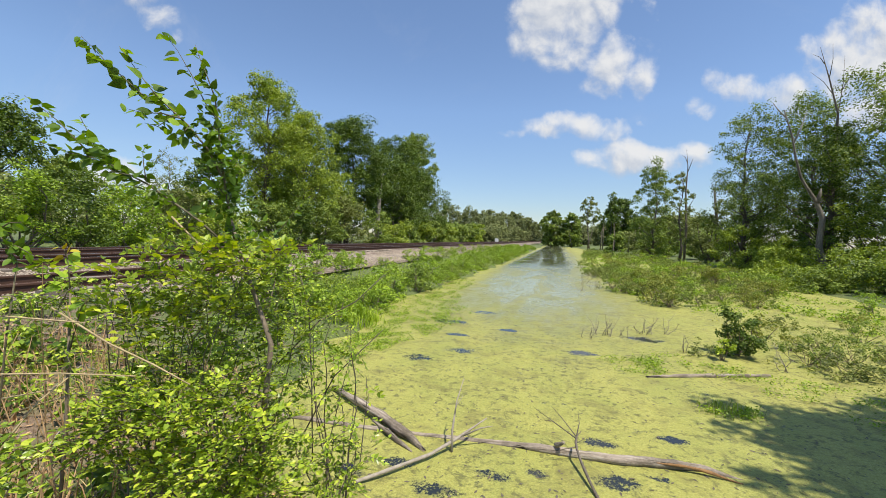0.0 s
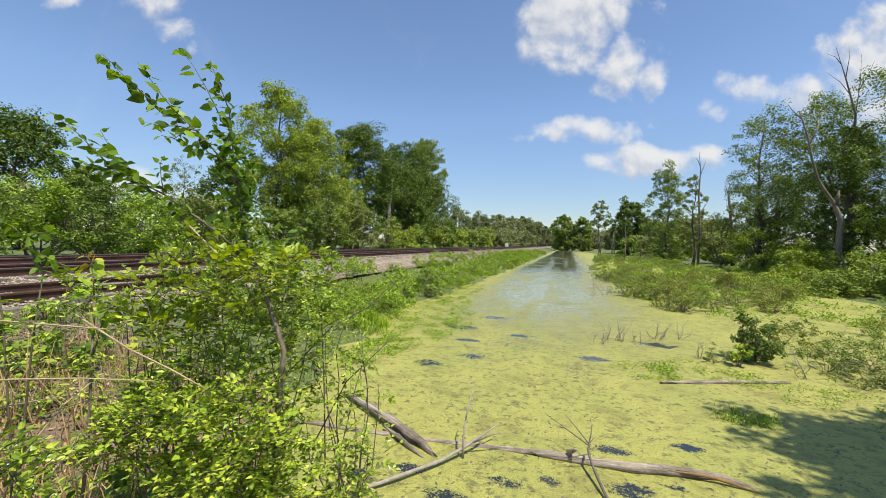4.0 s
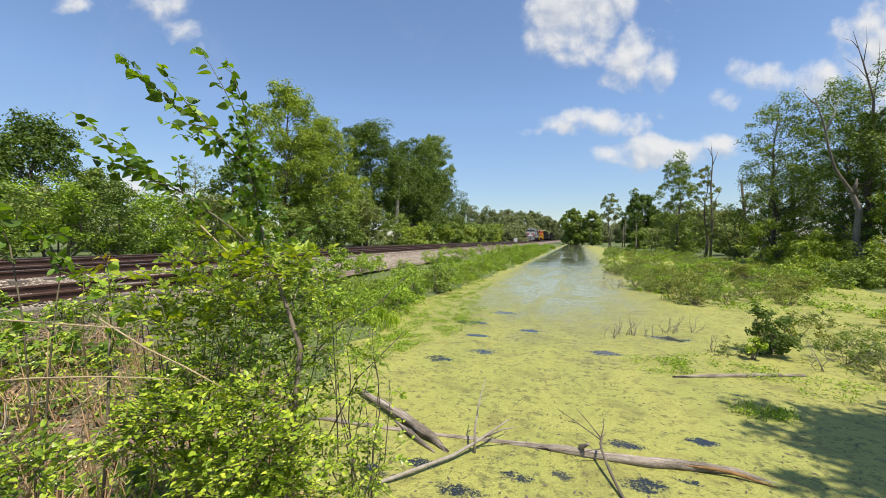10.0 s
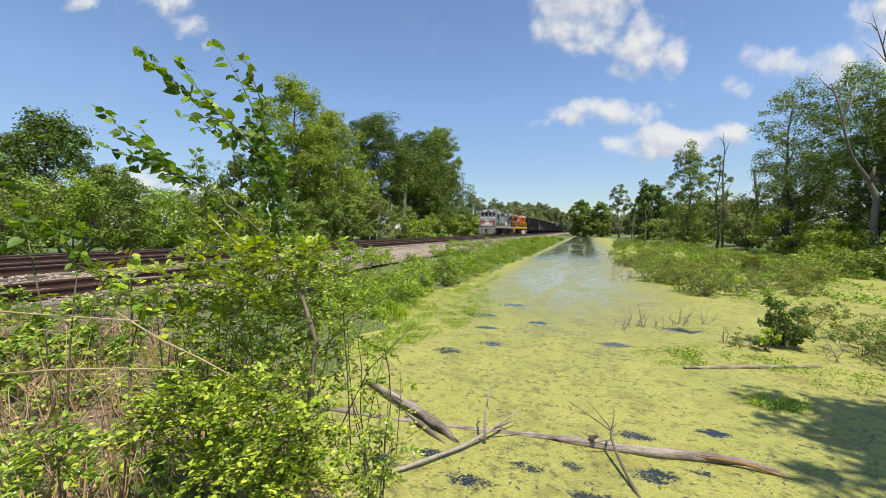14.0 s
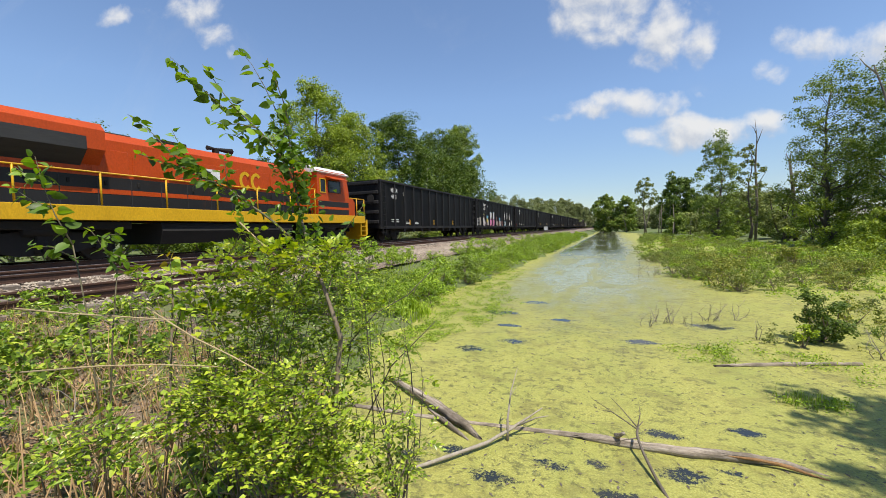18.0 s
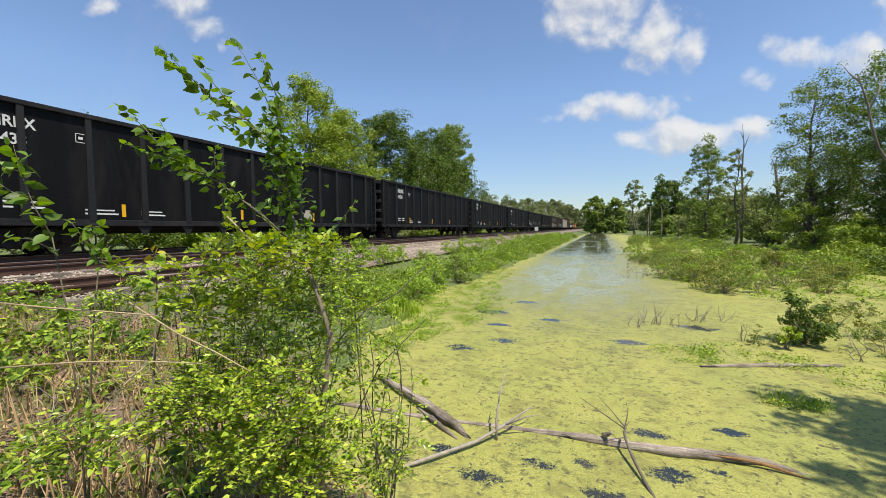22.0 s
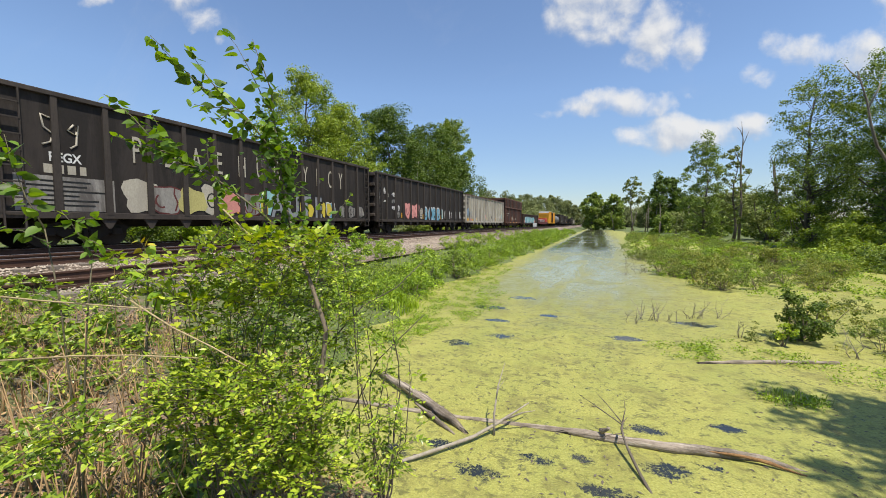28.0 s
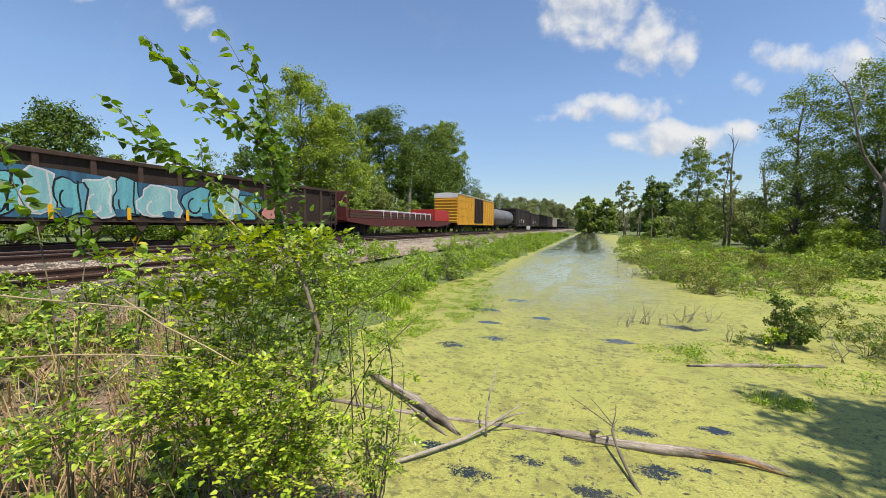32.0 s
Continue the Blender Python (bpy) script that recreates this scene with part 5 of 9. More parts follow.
# ---------------------------------------------------------------- the train
def paint(name, col, dirt, rough=0.5, at=0.58, var=0.75):
    m = surface(name, tuple(c * var for c in col), col, rough, 0, 1.1, 22, 0.12, 0.004, (1, 1, 0.5), dirt, at)
    m.node_tree.nodes["Principled BSDF"].inputs["Specular IOR Level"].default_value = 0.3
    return m


BLACK_CAR = paint("black_car_paint", (0.006, 0.006, 0.007), (0.017, 0.016, 0.0155), 0.6, 0.56)
BLACK_CAR.node_tree.nodes["Principled BSDF"].inputs["Specular IOR Level"].default_value = 0.12
# ribs a little lighter than the black side walls
BLACK_RIB = paint("lighter_black_rib", (0.020, 0.020, 0.022), (0.038, 0.036, 0.033), 0.65, 0.56)
BLACK_RIB.node_tree.nodes["Principled BSDF"].inputs["Specular IOR Level"].default_value = 0.15
BROWN_CAR = paint("weathered_brown_black_paint", (0.020, 0.016, 0.014), (0.045, 0.036, 0.031), 0.75, 0.55)
BROWN_RIB = paint("weathered_brown_rib", (0.045, 0.037, 0.032), (0.075, 0.06, 0.05), 0.8, 0.55)
PALE_CAR = paint("stained_pale_grey_paint", (0.44, 0.41, 0.335), (0.10, 0.08, 0.062), 0.8, 0.52, 0.6)
PALE_RIB = paint("pale_grey_rib", (0.47, 0.44, 0.37), (0.22, 0.18, 0.14), 0.75, 0.56)
RUST_CAR = paint("rusty_brown_paint", (0.048, 0.023, 0.017), (0.010, 0.009, 0.009), 0.8, 0.49, 0.5)
RUST_PATCH = paint("orange_rust", (0.20, 0.075, 0.03), (0.06, 0.03, 0.02), 0.9, 0.5)
RUST_RIB = paint("rusty_brown_rib", (0.125, 0.058, 0.042), (0.07, 0.04, 0.03), 0.8, 0.55)
WOODY_CAR = paint("streaked_rust_brown_paint", (0.055, 0.034, 0.024), (0.018, 0.013, 0.011), 0.85, 0.50, 0.5)
WOODY_RIB = paint("streaked_rust_brown_rib", (0.075, 0.047, 0.034), (0.030, 0.021, 0.017), 0.85, 0.52)
FRAME_BLACK = surface("underframe_black", (0.005, 0.0045, 0.004), (0.014, 0.0125, 0.011), 0.9, 0, 2, 30, 0.3, 0.004)
WHEEL = surface("wheel_steel", (0.012, 0.009, 0.007), (0.035, 0.027, 0.022), 0.6, 0.5, 3, 40, 0.2, 0.003)
GREY_LOCO = paint("faded_grey_loco_paint", (0.29, 0.315, 0.31), (0.10, 0.09, 0.075), 0.45, 0.54)
GREY_DARK = paint("dirty_grey_sill_paint", (0.12, 0.098, 0.075), (0.05, 0.038, 0.028), 0.7, 0.55)
GREY_SILL = paint("weathered_light_sill_paint", (0.33, 0.315, 0.285), (0.13, 0.105, 0.08), 0.6, 0.56)
NOSE_RED = paint("faded_red_nose_paint", (0.48, 0.13, 0.11), (0.55, 0.42, 0.38), 0.6, 0.55)
WHITE_PAINT = paint("white_paint", (0.74, 0.74, 0.72), (0.45, 0.43, 0.4), 0.5, 0.66)
ORANGE = paint("orange_paint", (0.50, 0.068, 0.008), (0.20, 0.035, 0.010), 0.34, 0.70)
LOCO_BLACK = paint("black_stripe_paint", (0.022, 0.02, 0.02), (0.10, 0.03, 0.015), 0.4, 0.66)
YELLOW = paint("yellow_paint", (0.66, 0.38, 0.012), (0.36, 0.21, 0.02), 0.45, 0.70)
BOX_YELLOW = paint("boxcar_yellow_paint", (0.70, 0.36, 0.03), (0.36, 0.19, 0.04), 0.55, 0.62)
BRIGHT_RED = paint("red_paint", (0.46, 0.035, 0.03), (0.25, 0.03, 0.025), 0.5, 0.66)
DARK_RED = paint("dark_red_paint", (0.12, 0.028, 0.025), (0.06, 0.03, 0.028), 0.65, 0.55)
TANK_GREY = paint("tank_grey_paint", (0.18, 0.18, 0.18), (0.07, 0.065, 0.06), 0.5, 0.55)
GRILLE = surface("dark_grille", (0.012, 0.012, 0.012), (0.03, 0.03, 0.03), 0.7, 0, 2, 60, 0.5, 0.01, (1, 1, 6))
LETTER = paint("stencil_white", (0.72, 0.72, 0.70), (0.5, 0.5, 0.48), 0.6, 0.66)
REFLECT = surface("yellow_reflector", (0.72, 0.36, 0.01), (0.85, 0.46, 0.02), 0.35, 0, 4, 40, 0.05, 0.001)
DEEP_BLUE = paint("deep_blue_spray_paint", (0.05, 0.16, 0.26), (0.025, 0.06, 0.10), 0.6, 0.5)
PALE_TEAL = paint("pale_teal_spray_paint", (0.34, 0.56, 0.54), (0.14, 0.34, 0.38), 0.6, 0.5)
TEAL = paint("teal_spray_paint", (0.16, 0.46, 0.47), (0.10, 0.24, 0.36), 0.5, 0.52)
SKY_BLUE = paint("blue_spray_paint", (0.14, 0.36, 0.50), (0.10, 0.27, 0.42), 0.5, 0.55)
PALE_BLUE = paint("pale_blue_spray_paint", (0.27, 0.34, 0.42), (0.20, 0.24, 0.29), 0.55, 0.55)
PINK = paint("pink_spray_paint", (0.62, 0.22, 0.38), (0.45, 0.12, 0.28), 0.5, 0.55)
BRIGHT_SALMON = paint("bright_pink_spray_paint", (0.72, 0.32, 0.29), (0.60, 0.22, 0.22), 0.55, 0.55)
SALMON = paint("salmon_spray_paint", (0.60, 0.26, 0.22), (0.45, 0.2, 0.18), 0.55, 0.55)
SPRAY_WHITE = paint("white_spray_paint", (0.62, 0.60, 0.58), (0.4, 0.36, 0.38), 0.55, 0.58)
SPRAY_CREAM = paint("cream_spray_paint", (0.44, 0.405, 0.33), (0.3, 0.27, 0.22), 0.6, 0.55)
PALE_YELLOW = paint("pale_yellow_spray_paint", (0.46, 0.42, 0.16), (0.28, 0.25, 0.12), 0.6, 0.55)
WASH = paint("faded_whitewash", (0.30, 0.285, 0.26), (0.07, 0.06, 0.055), 0.7, 0.5)
SPRAY_YELLOW = paint("yellow_spray_paint", (0.58, 0.47, 0.06), (0.4, 0.34, 0.1), 0.55, 0.58)
SPRAY_SILVER = paint("silver_spray_paint", (0.26, 0.27, 0.29), (0.14, 0.14, 0.15), 0.45, 0.55)
SPRAY_BLACK = paint("black_spray_paint", (0.015, 0.015, 0.015), (0.04, 0.04, 0.04), 0.5, 0.6)


def glass_material():
    m, nt, b = nodes_of("cab_glass")
    b.inputs["Base Color"].default_value = (0.012, 0.014, 0.016, 1)
    b.inputs["Roughness"].default_value = 0.06
    add_bump(nt, b, tex_noise(nt, 3, 2, 0.5), 0.05, 0.01)
    return m


GLASS = glass_material()
CACHE = {}


def once(key, make):
    if key not in CACHE:
        CACHE[key] = make()
    return CACHE[key]


def wheel_mesh():
    sh = Shape()
    sh.tube([(-0.065, 0, 0), (-0.03, 0, 0), (-0.03, 0, 0), (0.07, 0, 0)], [0.49, 0.49, 0.455, 0.45], 20, False)
    sh.tube([(0.07, 0, 0), (0.12, 0, 0)], [0.13, 0.11], 10)
    return sh.mesh("wheel", WHEEL)


def truck(parent, yc, wheelbase=1.78, heavy=False):
    """A four-wheeled truck: side frames and bolster, with its wheels."""
    key = ("truck", wheelbase, heavy)

    def make():
        sh, h = Shape(), wheelbase / 2
        top = 0.92 if heavy else 0.80
        for s in (-1, 1):
            o = [(-h - 0.38, 0.60), (-h - 0.30, 0.70), (-h * 0.45, top), (h * 0.45, top), (h + 0.30, 0.70), (h + 0.38, 0.60), (h + 0.22, 0.40), (h - 0.18, 0.42), (h * 0.42, 0.22), (-h * 0.42, 0.22), (-h + 0.18, 0.42), (-h - 0.22, 0.40)]
            sh.plate(o, 0, s * 1.0 - 0.07, s * 1.0 + 0.07)
            for e in (-h, h):
                sh.box(s * 1.10 - 0.06, s * 1.10 + 0.06, e - 0.14, e + 0.14, 0.36, 0.62, 0.03)
            for e in (-0.17, 0, 0.17):
                sh.tube([(s * 1.10, e, 0.3), (s * 1.10, e, 0.66)], 0.07, 8)
        sh.box(-1.15, 1.15, -0.2, 0.2, 0.5, 0.86, 0.03)
        for e in (-h, h):
            sh.tube([(-0.95, e, 0.455), (0.95, e, 0.455)], 0.08, 8)
        return sh.mesh("truck", FRAME_BLACK)

    tr = part("truck", once(key, make), parent, "cast steel truck", pose(0, yc, 0))
    w = once("wheel", wheel_mesh)
    for s in (-1, 1):
        for e in (-wheelbase / 2, wheelbase / 2):
            part("wheel", w, tr, m=pose(s * 0.74, e, 0.455, 0, 0, 180 if s < 0 else 0))
    return tr


def couplers(parent, L):
    def make():
        sh = Shape()
        sh.box(-0.13, 0.13, 0.02, 0.75, 0.74, 1.0, 0.03)
        sh.box(-0.2, 0.2, -0.02, 0.22, 0.70, 1.04, 0.05)
        sh.tube([(0.28, 0.45, 0.85), (0.3, 0.2, 0.55), (0.22, 0.02, 0.42)], 0.03, 6)
        return sh.mesh("coupler", FRAME_BLACK)

    me = once("coupler", make)
    part("coupler", me, parent)
    part("coupler", me, parent, m=pose(0, L, 0, 0, 0, 180))


def letters(parent, rows, x=1.585, mat=None, narrow=0.8):
    for body, size, y, z in rows:
        part("lettering", text_mesh(body, size, mat or LETTER, 0.022), parent, "painted lettering", pose(x, y, z, 90, 0, 90) @ Matrix.Diagonal((narrow, 1, 1, 1)))


def bars(parent, rows, x=1.585, mat=None):
    for y, z, w, h in rows:
        part("stencil_bar", Shape().box(x - 0.002, x + 0.002, y, y + w, z, z + h).mesh("stencil_bar", mat or LETTER), parent)


def ribbon(path, width, x):
    """A flat sprayed stroke along a path on the car's side."""
    p = np.array(path)
    d = unit(np.gradient(p, axis=0))
    nrm = np.column_stack([-d[:, 1], d[:, 0]]) * width / 2
    o = [tuple(q) for q in p + nrm] + [tuple(q) for q in (p - nrm)[::-1]]
    n = len(p)
    sh = Shape()
    v = [(x, a, b) for a, b in o]
    return sh.add(v, [(i, i + 1, 2 * n - 2 - i, 2 * n - 1 - i) for i in range(n - 1)])


def blob(parent, name, y, z, w, h, mat, seed, x=1.58, label="", rim=None, n=18):
    """A sprayed patch with a wobbly outline, with an optional outline behind it."""
    rng = random.Random(seed)
    ph = [rng.uniform(0, 6.28) for _ in range(4)]

    def outline(k):
        o = []
        for i in range(n):
            a = 2 * math.pi * i / n
            r = 1 + 0.12 * math.sin(3 * a + ph[0]) + 0.09 * math.sin(5 * a + ph[1])
            ca, sa = math.cos(a), math.sin(a)
            sq = 1 / max(abs(ca), abs(sa)) ** 0.55
            o.append((y + w / 2 + ca * r * sq * (w / 2 + k) * 0.86, z + h / 2 + sa * r * sq * (h / 2 + k) * 0.86))
        return o

    if rim:
        # strokes inside the letter
        ox, oz = rng.uniform(0.3, 0.5), rng.uniform(0.3, 0.5)
        hook = [(y + w * (ox + 0.16 * math.cos(a)), z + h * (oz + 0.22 * math.sin(a))) for a in np.linspace(rng.uniform(0, 3), rng.uniform(4.5, 6.8), 9)]
        bar = [(y + w * (0.72 + rng.uniform(-0.06, 0.06)), z + h * q) for q in (0.12, 0.4, 0.7, 0.92)]
        for path in (hook, bar):
            part("spray_line", ribbon(path, 0.035 + 0.02 * w, x + 0.006).mesh("spray_line", rim), parent)
        part("spray_outline", Shape().plate(outline(0.06), 0, x - 0.004, x).mesh("spray_outline", rim), parent)
    return part(name, Shape().plate(outline(0), 0, x - 0.002, x + 0.003).mesh(name, mat), parent, label)


def spray_letters(parent, word, y, z, size, pitch, mat, rim=None, x=1.585, narrow=1.0):
    for i, ch in enumerate(word):
        if ch == " ":
            continue
        if rim:
            me = text_mesh(ch, size * 1.12, rim, 0.06)
            part("spray_outline", me, parent, m=pose(x - 0.004, y + i * pitch - size * 0.03 * narrow, z - size * 0.045, 90, 0, 90) @ Matrix.Diagonal((narrow, 1, 1, 1)))
        part("spray_letter", text_mesh(ch, size, mat, 0.03 if rim else 0.0), parent, "sprayed letter", pose(x, y + i * pitch, z, 90, 0, 90) @ Matrix.Diagonal((narrow, 1, 1, 1)))


RAILX = FAR_C
CARS = []


def car_root(name, label, offset, category, group=""):
    root = thing(name, label, category, group, m=pose(RAILX, offset, RAIL_Z))
    CARS.append((root, offset))
    return root


def gondola(label, offset, L, body=None, rib=None, panels=13, top=4.33, sill=1.02, taper=False, group="gondola cars", rib_dy=0.0):
    """High-sided open gondola: panels between ribs, chord, sill, ribbed ends, ladders, trucks."""
    body, rib = body or BLACK_CAR, rib or BLACK_RIB
    root = car_root("gondola_car", label, offset, "railcar", group)
    y0, y1, W = 0.5, L - 0.5, 1.50
    key = (round(L, 2), panels, top, sill, body.name, taper)

    def side():
        return Shape().box(-0.02, 0.02, y0, y1, sill, top - 0.05).mesh("side_wall", body)

    def rib_me():
        if taper:
            return Shape().plate([(-0.17, 0), (0.17, 0), (0.07, top - sill - 0.12), (-0.07, top - sill - 0.12)], 0, 0, 0.13).mesh("rib", rib)
        return Shape().plate([(-0.10, 0), (0.10, 0), (0.075, top - sill - 0.12), (-0.075, top - sill - 0.12)], 0, 0, 0.10).mesh("rib", rib)

    def chord():
        return Shape().box(-0.06, 0.12, y0 - 0.03, y1 + 0.03, top - 0.14, top, 0.015).mesh("top_chord", rib)

    def sill_me():
        return Shape().box(-0.05, 0.09, y0 - 0.05, y1 + 0.05, sill - 0.14, sill + 0.05, 0.01).mesh("side_sill", rib)

    sm, rm, cm, lm = once(("side",) + key, side), once(("rib",) + key, rib_me), once(("chord",) + key, chord), once(("sill",) + key, sill_me)
    for s in (-1, 1):
        rot = 0 if s > 0 else 180
        off = 0 if s > 0 else L
        part("side_wall", sm, root, m=pose(s * W, off, 0, 0, 0, rot))
        part("top_chord", cm, root, m=pose(s * W, off, 0, 0, 0, rot))
        part("side_sill", lm, root, m=pose(s * W, off, 0, 0, 0, rot))
        step = (y1 - y0) / panels
        for k in range(panels + 1):
            y = y0 + 0.11 + (y1 - y0 - 0.22) * k / panels + (rib_dy if 0 < k < panels else 0)
            part("rib", rm, root, m=pose(s * W, y, sill, 0, 0, rot))
            if s > 0 and 1 < k < panels - 1:
                part("gusset", once(("gus", rib.name), lambda: Shape().plate([(-0.24, 0.0), (0.24, 0.0), (0.05, -0.32), (-0.05, -0.32)], 0, -0.02, 0.04).mesh("gusset", rib)), root, m=pose(s * W, y, sill - 0.13))

    def end():
        sh = Shape().box(-W, W, -0.03, 0.03, sill - 0.1, top - 0.02)
        return sh.mesh("end_wall", body)

    def slat():
        return Shape().box(-W + 0.05, W - 0.05, -0.14, 0.0, -0.11, 0.11, 0.03).mesh("end_rib", rib)

    em, tm = once(("end",) + key, end), once(("slat",) + key, slat)
    for y, r in ((y0, 0), (y1, 180)):
        part("end_wall", em, root, m=pose(0, y, 0, 0, 0, r))
        for k in range(5):
            part("end_rib", tm, root, m=pose(0, y, sill + 0.35 + (top - sill - 0.55) * k / 4, 0, 0, r))
    part("floor", once(("floor", L), lambda: Shape().box(-1.48, 1.48, 0.5, L - 0.5, 0.98, 1.06).mesh("floor", FRAME_BLACK)), root)
    part("center_sill", once(("csill", L), lambda: Shape().box(-0.3, 0.3, 0.5, L - 0.5, 0.62, 0.98, 0.02).mesh("center_sill", FRAME_BLACK)), root)

    def ladder():
        sh = Shape()
        for yy in (0.0, 0.42):
            sh.box(-0.015, 0.02, yy - 0.02, yy + 0.02, sill - 0.5, top - 0.1)
        for k in range(9):
            sh.box(-0.005, 0.035, 0, 0.42, sill - 0.45 + k * 0.43, sill - 0.41 + k * 0.43)
        return sh.mesh("ladder", rib)

    lad = once(("ladder", rib.name, top), ladder)
    if not taper:
        part("ladder", lad, root, m=pose(W + 0.12, y0 + 0.2, 0))
    part("ladder", lad, root, m=pose(W + 0.12, y1 - 0.62, 0))
    part("ladder", lad, root, m=pose(-W - 0.12, y1 - 0.2, 0, 0, 0, 180))
    part("brake_wheel", once("brake", lambda: Shape().tube([(0.0, -0.04, 0), (0.0, 0.0, 0)], [0.28, 0.28], 14, False).mesh("brake_wheel", FRAME_BLACK)), root, m=pose(0.9, y0 - 0.18, 3.0))
    truck(root, 2.7)
    truck(root, L - 2.7)
    couplers(root, L)
    for k in (3, 6, 9):
        if k < panels:
            y = y0 + (y1 - y0) * k / panels
            part("reflector", once("refl", lambda: Shape().box(0, 0.004, 0, 0.12, 0, 0.42).mesh("reflector", REFLECT)), root, "yellow reflective strip", pose(W + 0.025, y - 0.26, sill + 0.16))
    return root


def standard_marks(car, mark, number, y=2.75):
    letters(car, [(mark, 0.41, y, 3.57), (number, 0.41, y + 0.05, 3.11)], 1.526, None, 0.86)
    bars(car, [(y + 0.0, 1.52, 0.14, 0.05), (y + 0.2, 1.52, 0.24, 0.05), (y + 0.66, 1.51, 0.40, 0.06), (y + 0.0, 1.37, 0.14, 0.05), (y + 0.2, 1.37, 0.2, 0.05), (y + 0.72, 1.36, 0.34, 0.06), (y + 2.0, 1.36, 0.8, 0.04), (y + 2.0, 1.24, 0.9, 0.05), (y + 3.6, 1.36, 0.7, 0.04), (y + 3.6, 1.24, 0.8, 0.05)], 1.524)
    sq = [(y + 1.85, 3.68, 0.27, 0.02), (y + 1.85, 3.42, 0.27, 0.02), (y + 1.85, 3.42, 0.02, 0.27), (y + 2.10, 3.42, 0.02, 0.27), (y + 1.92, 3.52, 0.12, 0.08)]
    bars(car, sq, 1.524)


def handrail(parent, pts, posts, z0, mat, r=0.022):
    part("handrail", Shape().tube(pts, r, 6).mesh("handrail", mat), parent)
    for x, y, z1 in posts:
        part("stanchion", Shape().tube([(x, y, z0), (x, y, z1)], r * 1.1, 6).mesh("stanchion", mat), parent)


def steps(parent, y, mat, s, depth=0.55):
    sh = Shape()
    sh.box(s * 1.5 - 0.03, s * 1.5 + 0.03, y, y + 0.05, 0.42, 1.4)
    sh.box(s * 1.5 - 0.03, s * 1.5 + 0.03, y + depth, y + depth + 0.05, 0.42, 1.4)
    for k in range(4):
        sh.box(min(s * 1.2, s * 1.53), max(s * 1.2, s * 1.53), y, y + depth, 0.44 + k * 0.3, 0.48 + k * 0.3)
    part("step", sh.mesh("step", mat), parent)


def loco_base(root, L, sill_mat, z0=1.22, z1=1.62):
    part("underframe", Shape().box(-1.45, 1.45, 0.5, L - 0.5, z0 + 0.1, z1 - 0.03, 0.02).mesh("underframe", FRAME_BLACK), root)
    for s in (-1, 1):
        part("side_sill", Shape().box(s * 1.5 - 0.04, s * 1.5 + 0.04, 0.75, L - 0.75, z0, z1, 0.01).mesh("side_sill", sill_mat), root)
    tank = Shape().plate([(-1.35, 1.2), (-1.45, 0.9), (-1.25, 0.42), (1.25, 0.42), (1.45, 0.9), (1.35, 1.2)], 1, L * 0.345, L * 0.655)
    part("fuel_tank", tank.mesh("fuel_tank", FRAME_BLACK), root)
    truck(root, 3.9, 2.75, True)
    truck(root, L - 3.9, 2.75, True)
    for yc in (3.9, L - 3.9):
        # black block at the motors, added to fill the shade under the frame
        part("traction_motor", once("shade_block", lambda: Shape().box(-0.7, 0.7, -2.0, 2.0, 0.3, 1.2, 0.05).box(-1.3, 1.3, -2.2, 2.2, 0.98, 1.24, 0.03).mesh("traction_motor", FRAME_BLACK)), root, m=pose(0, yc, 0))
        part("brake_cylinder", once("cyl", lambda: Shape().tube([(1.12, -0.5, 0.95), (1.12, 0.5, 0.95)], 0.16, 10).mesh("brake_cylinder", FRAME_BLACK)), root, m=pose(0, yc, 0))
    part("air_reservoir", Shape().tube([(1.25, L * 0.35, 1.05), (1.25, L * 0.65, 1.05)], 0.17, 10).mesh("air_reservoir", FRAME_BLACK), root)
    couplers(root, L)
    for y0, y1 in ((0.42, 0.56), (L - 0.56, L - 0.42)):
        part("pilot", Shape().plate([(-1.5, 1.5), (1.5, 1.5), (1.5, 0.5), (0.9, 0.22), (-0.9, 0.22), (-1.5, 0.5)], 1, y0, y1).mesh("pilot", sill_mat), root)


def window(parent, x, y, z, w, h, frame_mat, axis=0, name="window"):
    """A pane in a raised frame on a side (axis 0) or an end (axis 1)."""
    fr = Shape()
    t = 0.05
    for a0, a1, b0, b1 in ((0, w, 0, t), (0, w, h - t, h), (0, t, t, h - t), (w - t, w, t, h - t)):
        if axis == 0:
            fr.box(x, x + 0.03, y + a0, y + a1, z + b0, z + b1)
        else:
            fr.box(x + a0, x + a1, y - 0.03, y, z + b0, z + b1)
    win = part(name, fr.mesh(name, frame_mat), parent)
    pn = Shape().box(x, x + 0.012, y + t, y + w - t, z + t, z + h - t) if axis == 0 else Shape().box(x + t, x + w - t, y - 0.012, y, z + t, z + h - t)
    part("pane", pn.mesh("pane", GLASS), win)
    return win


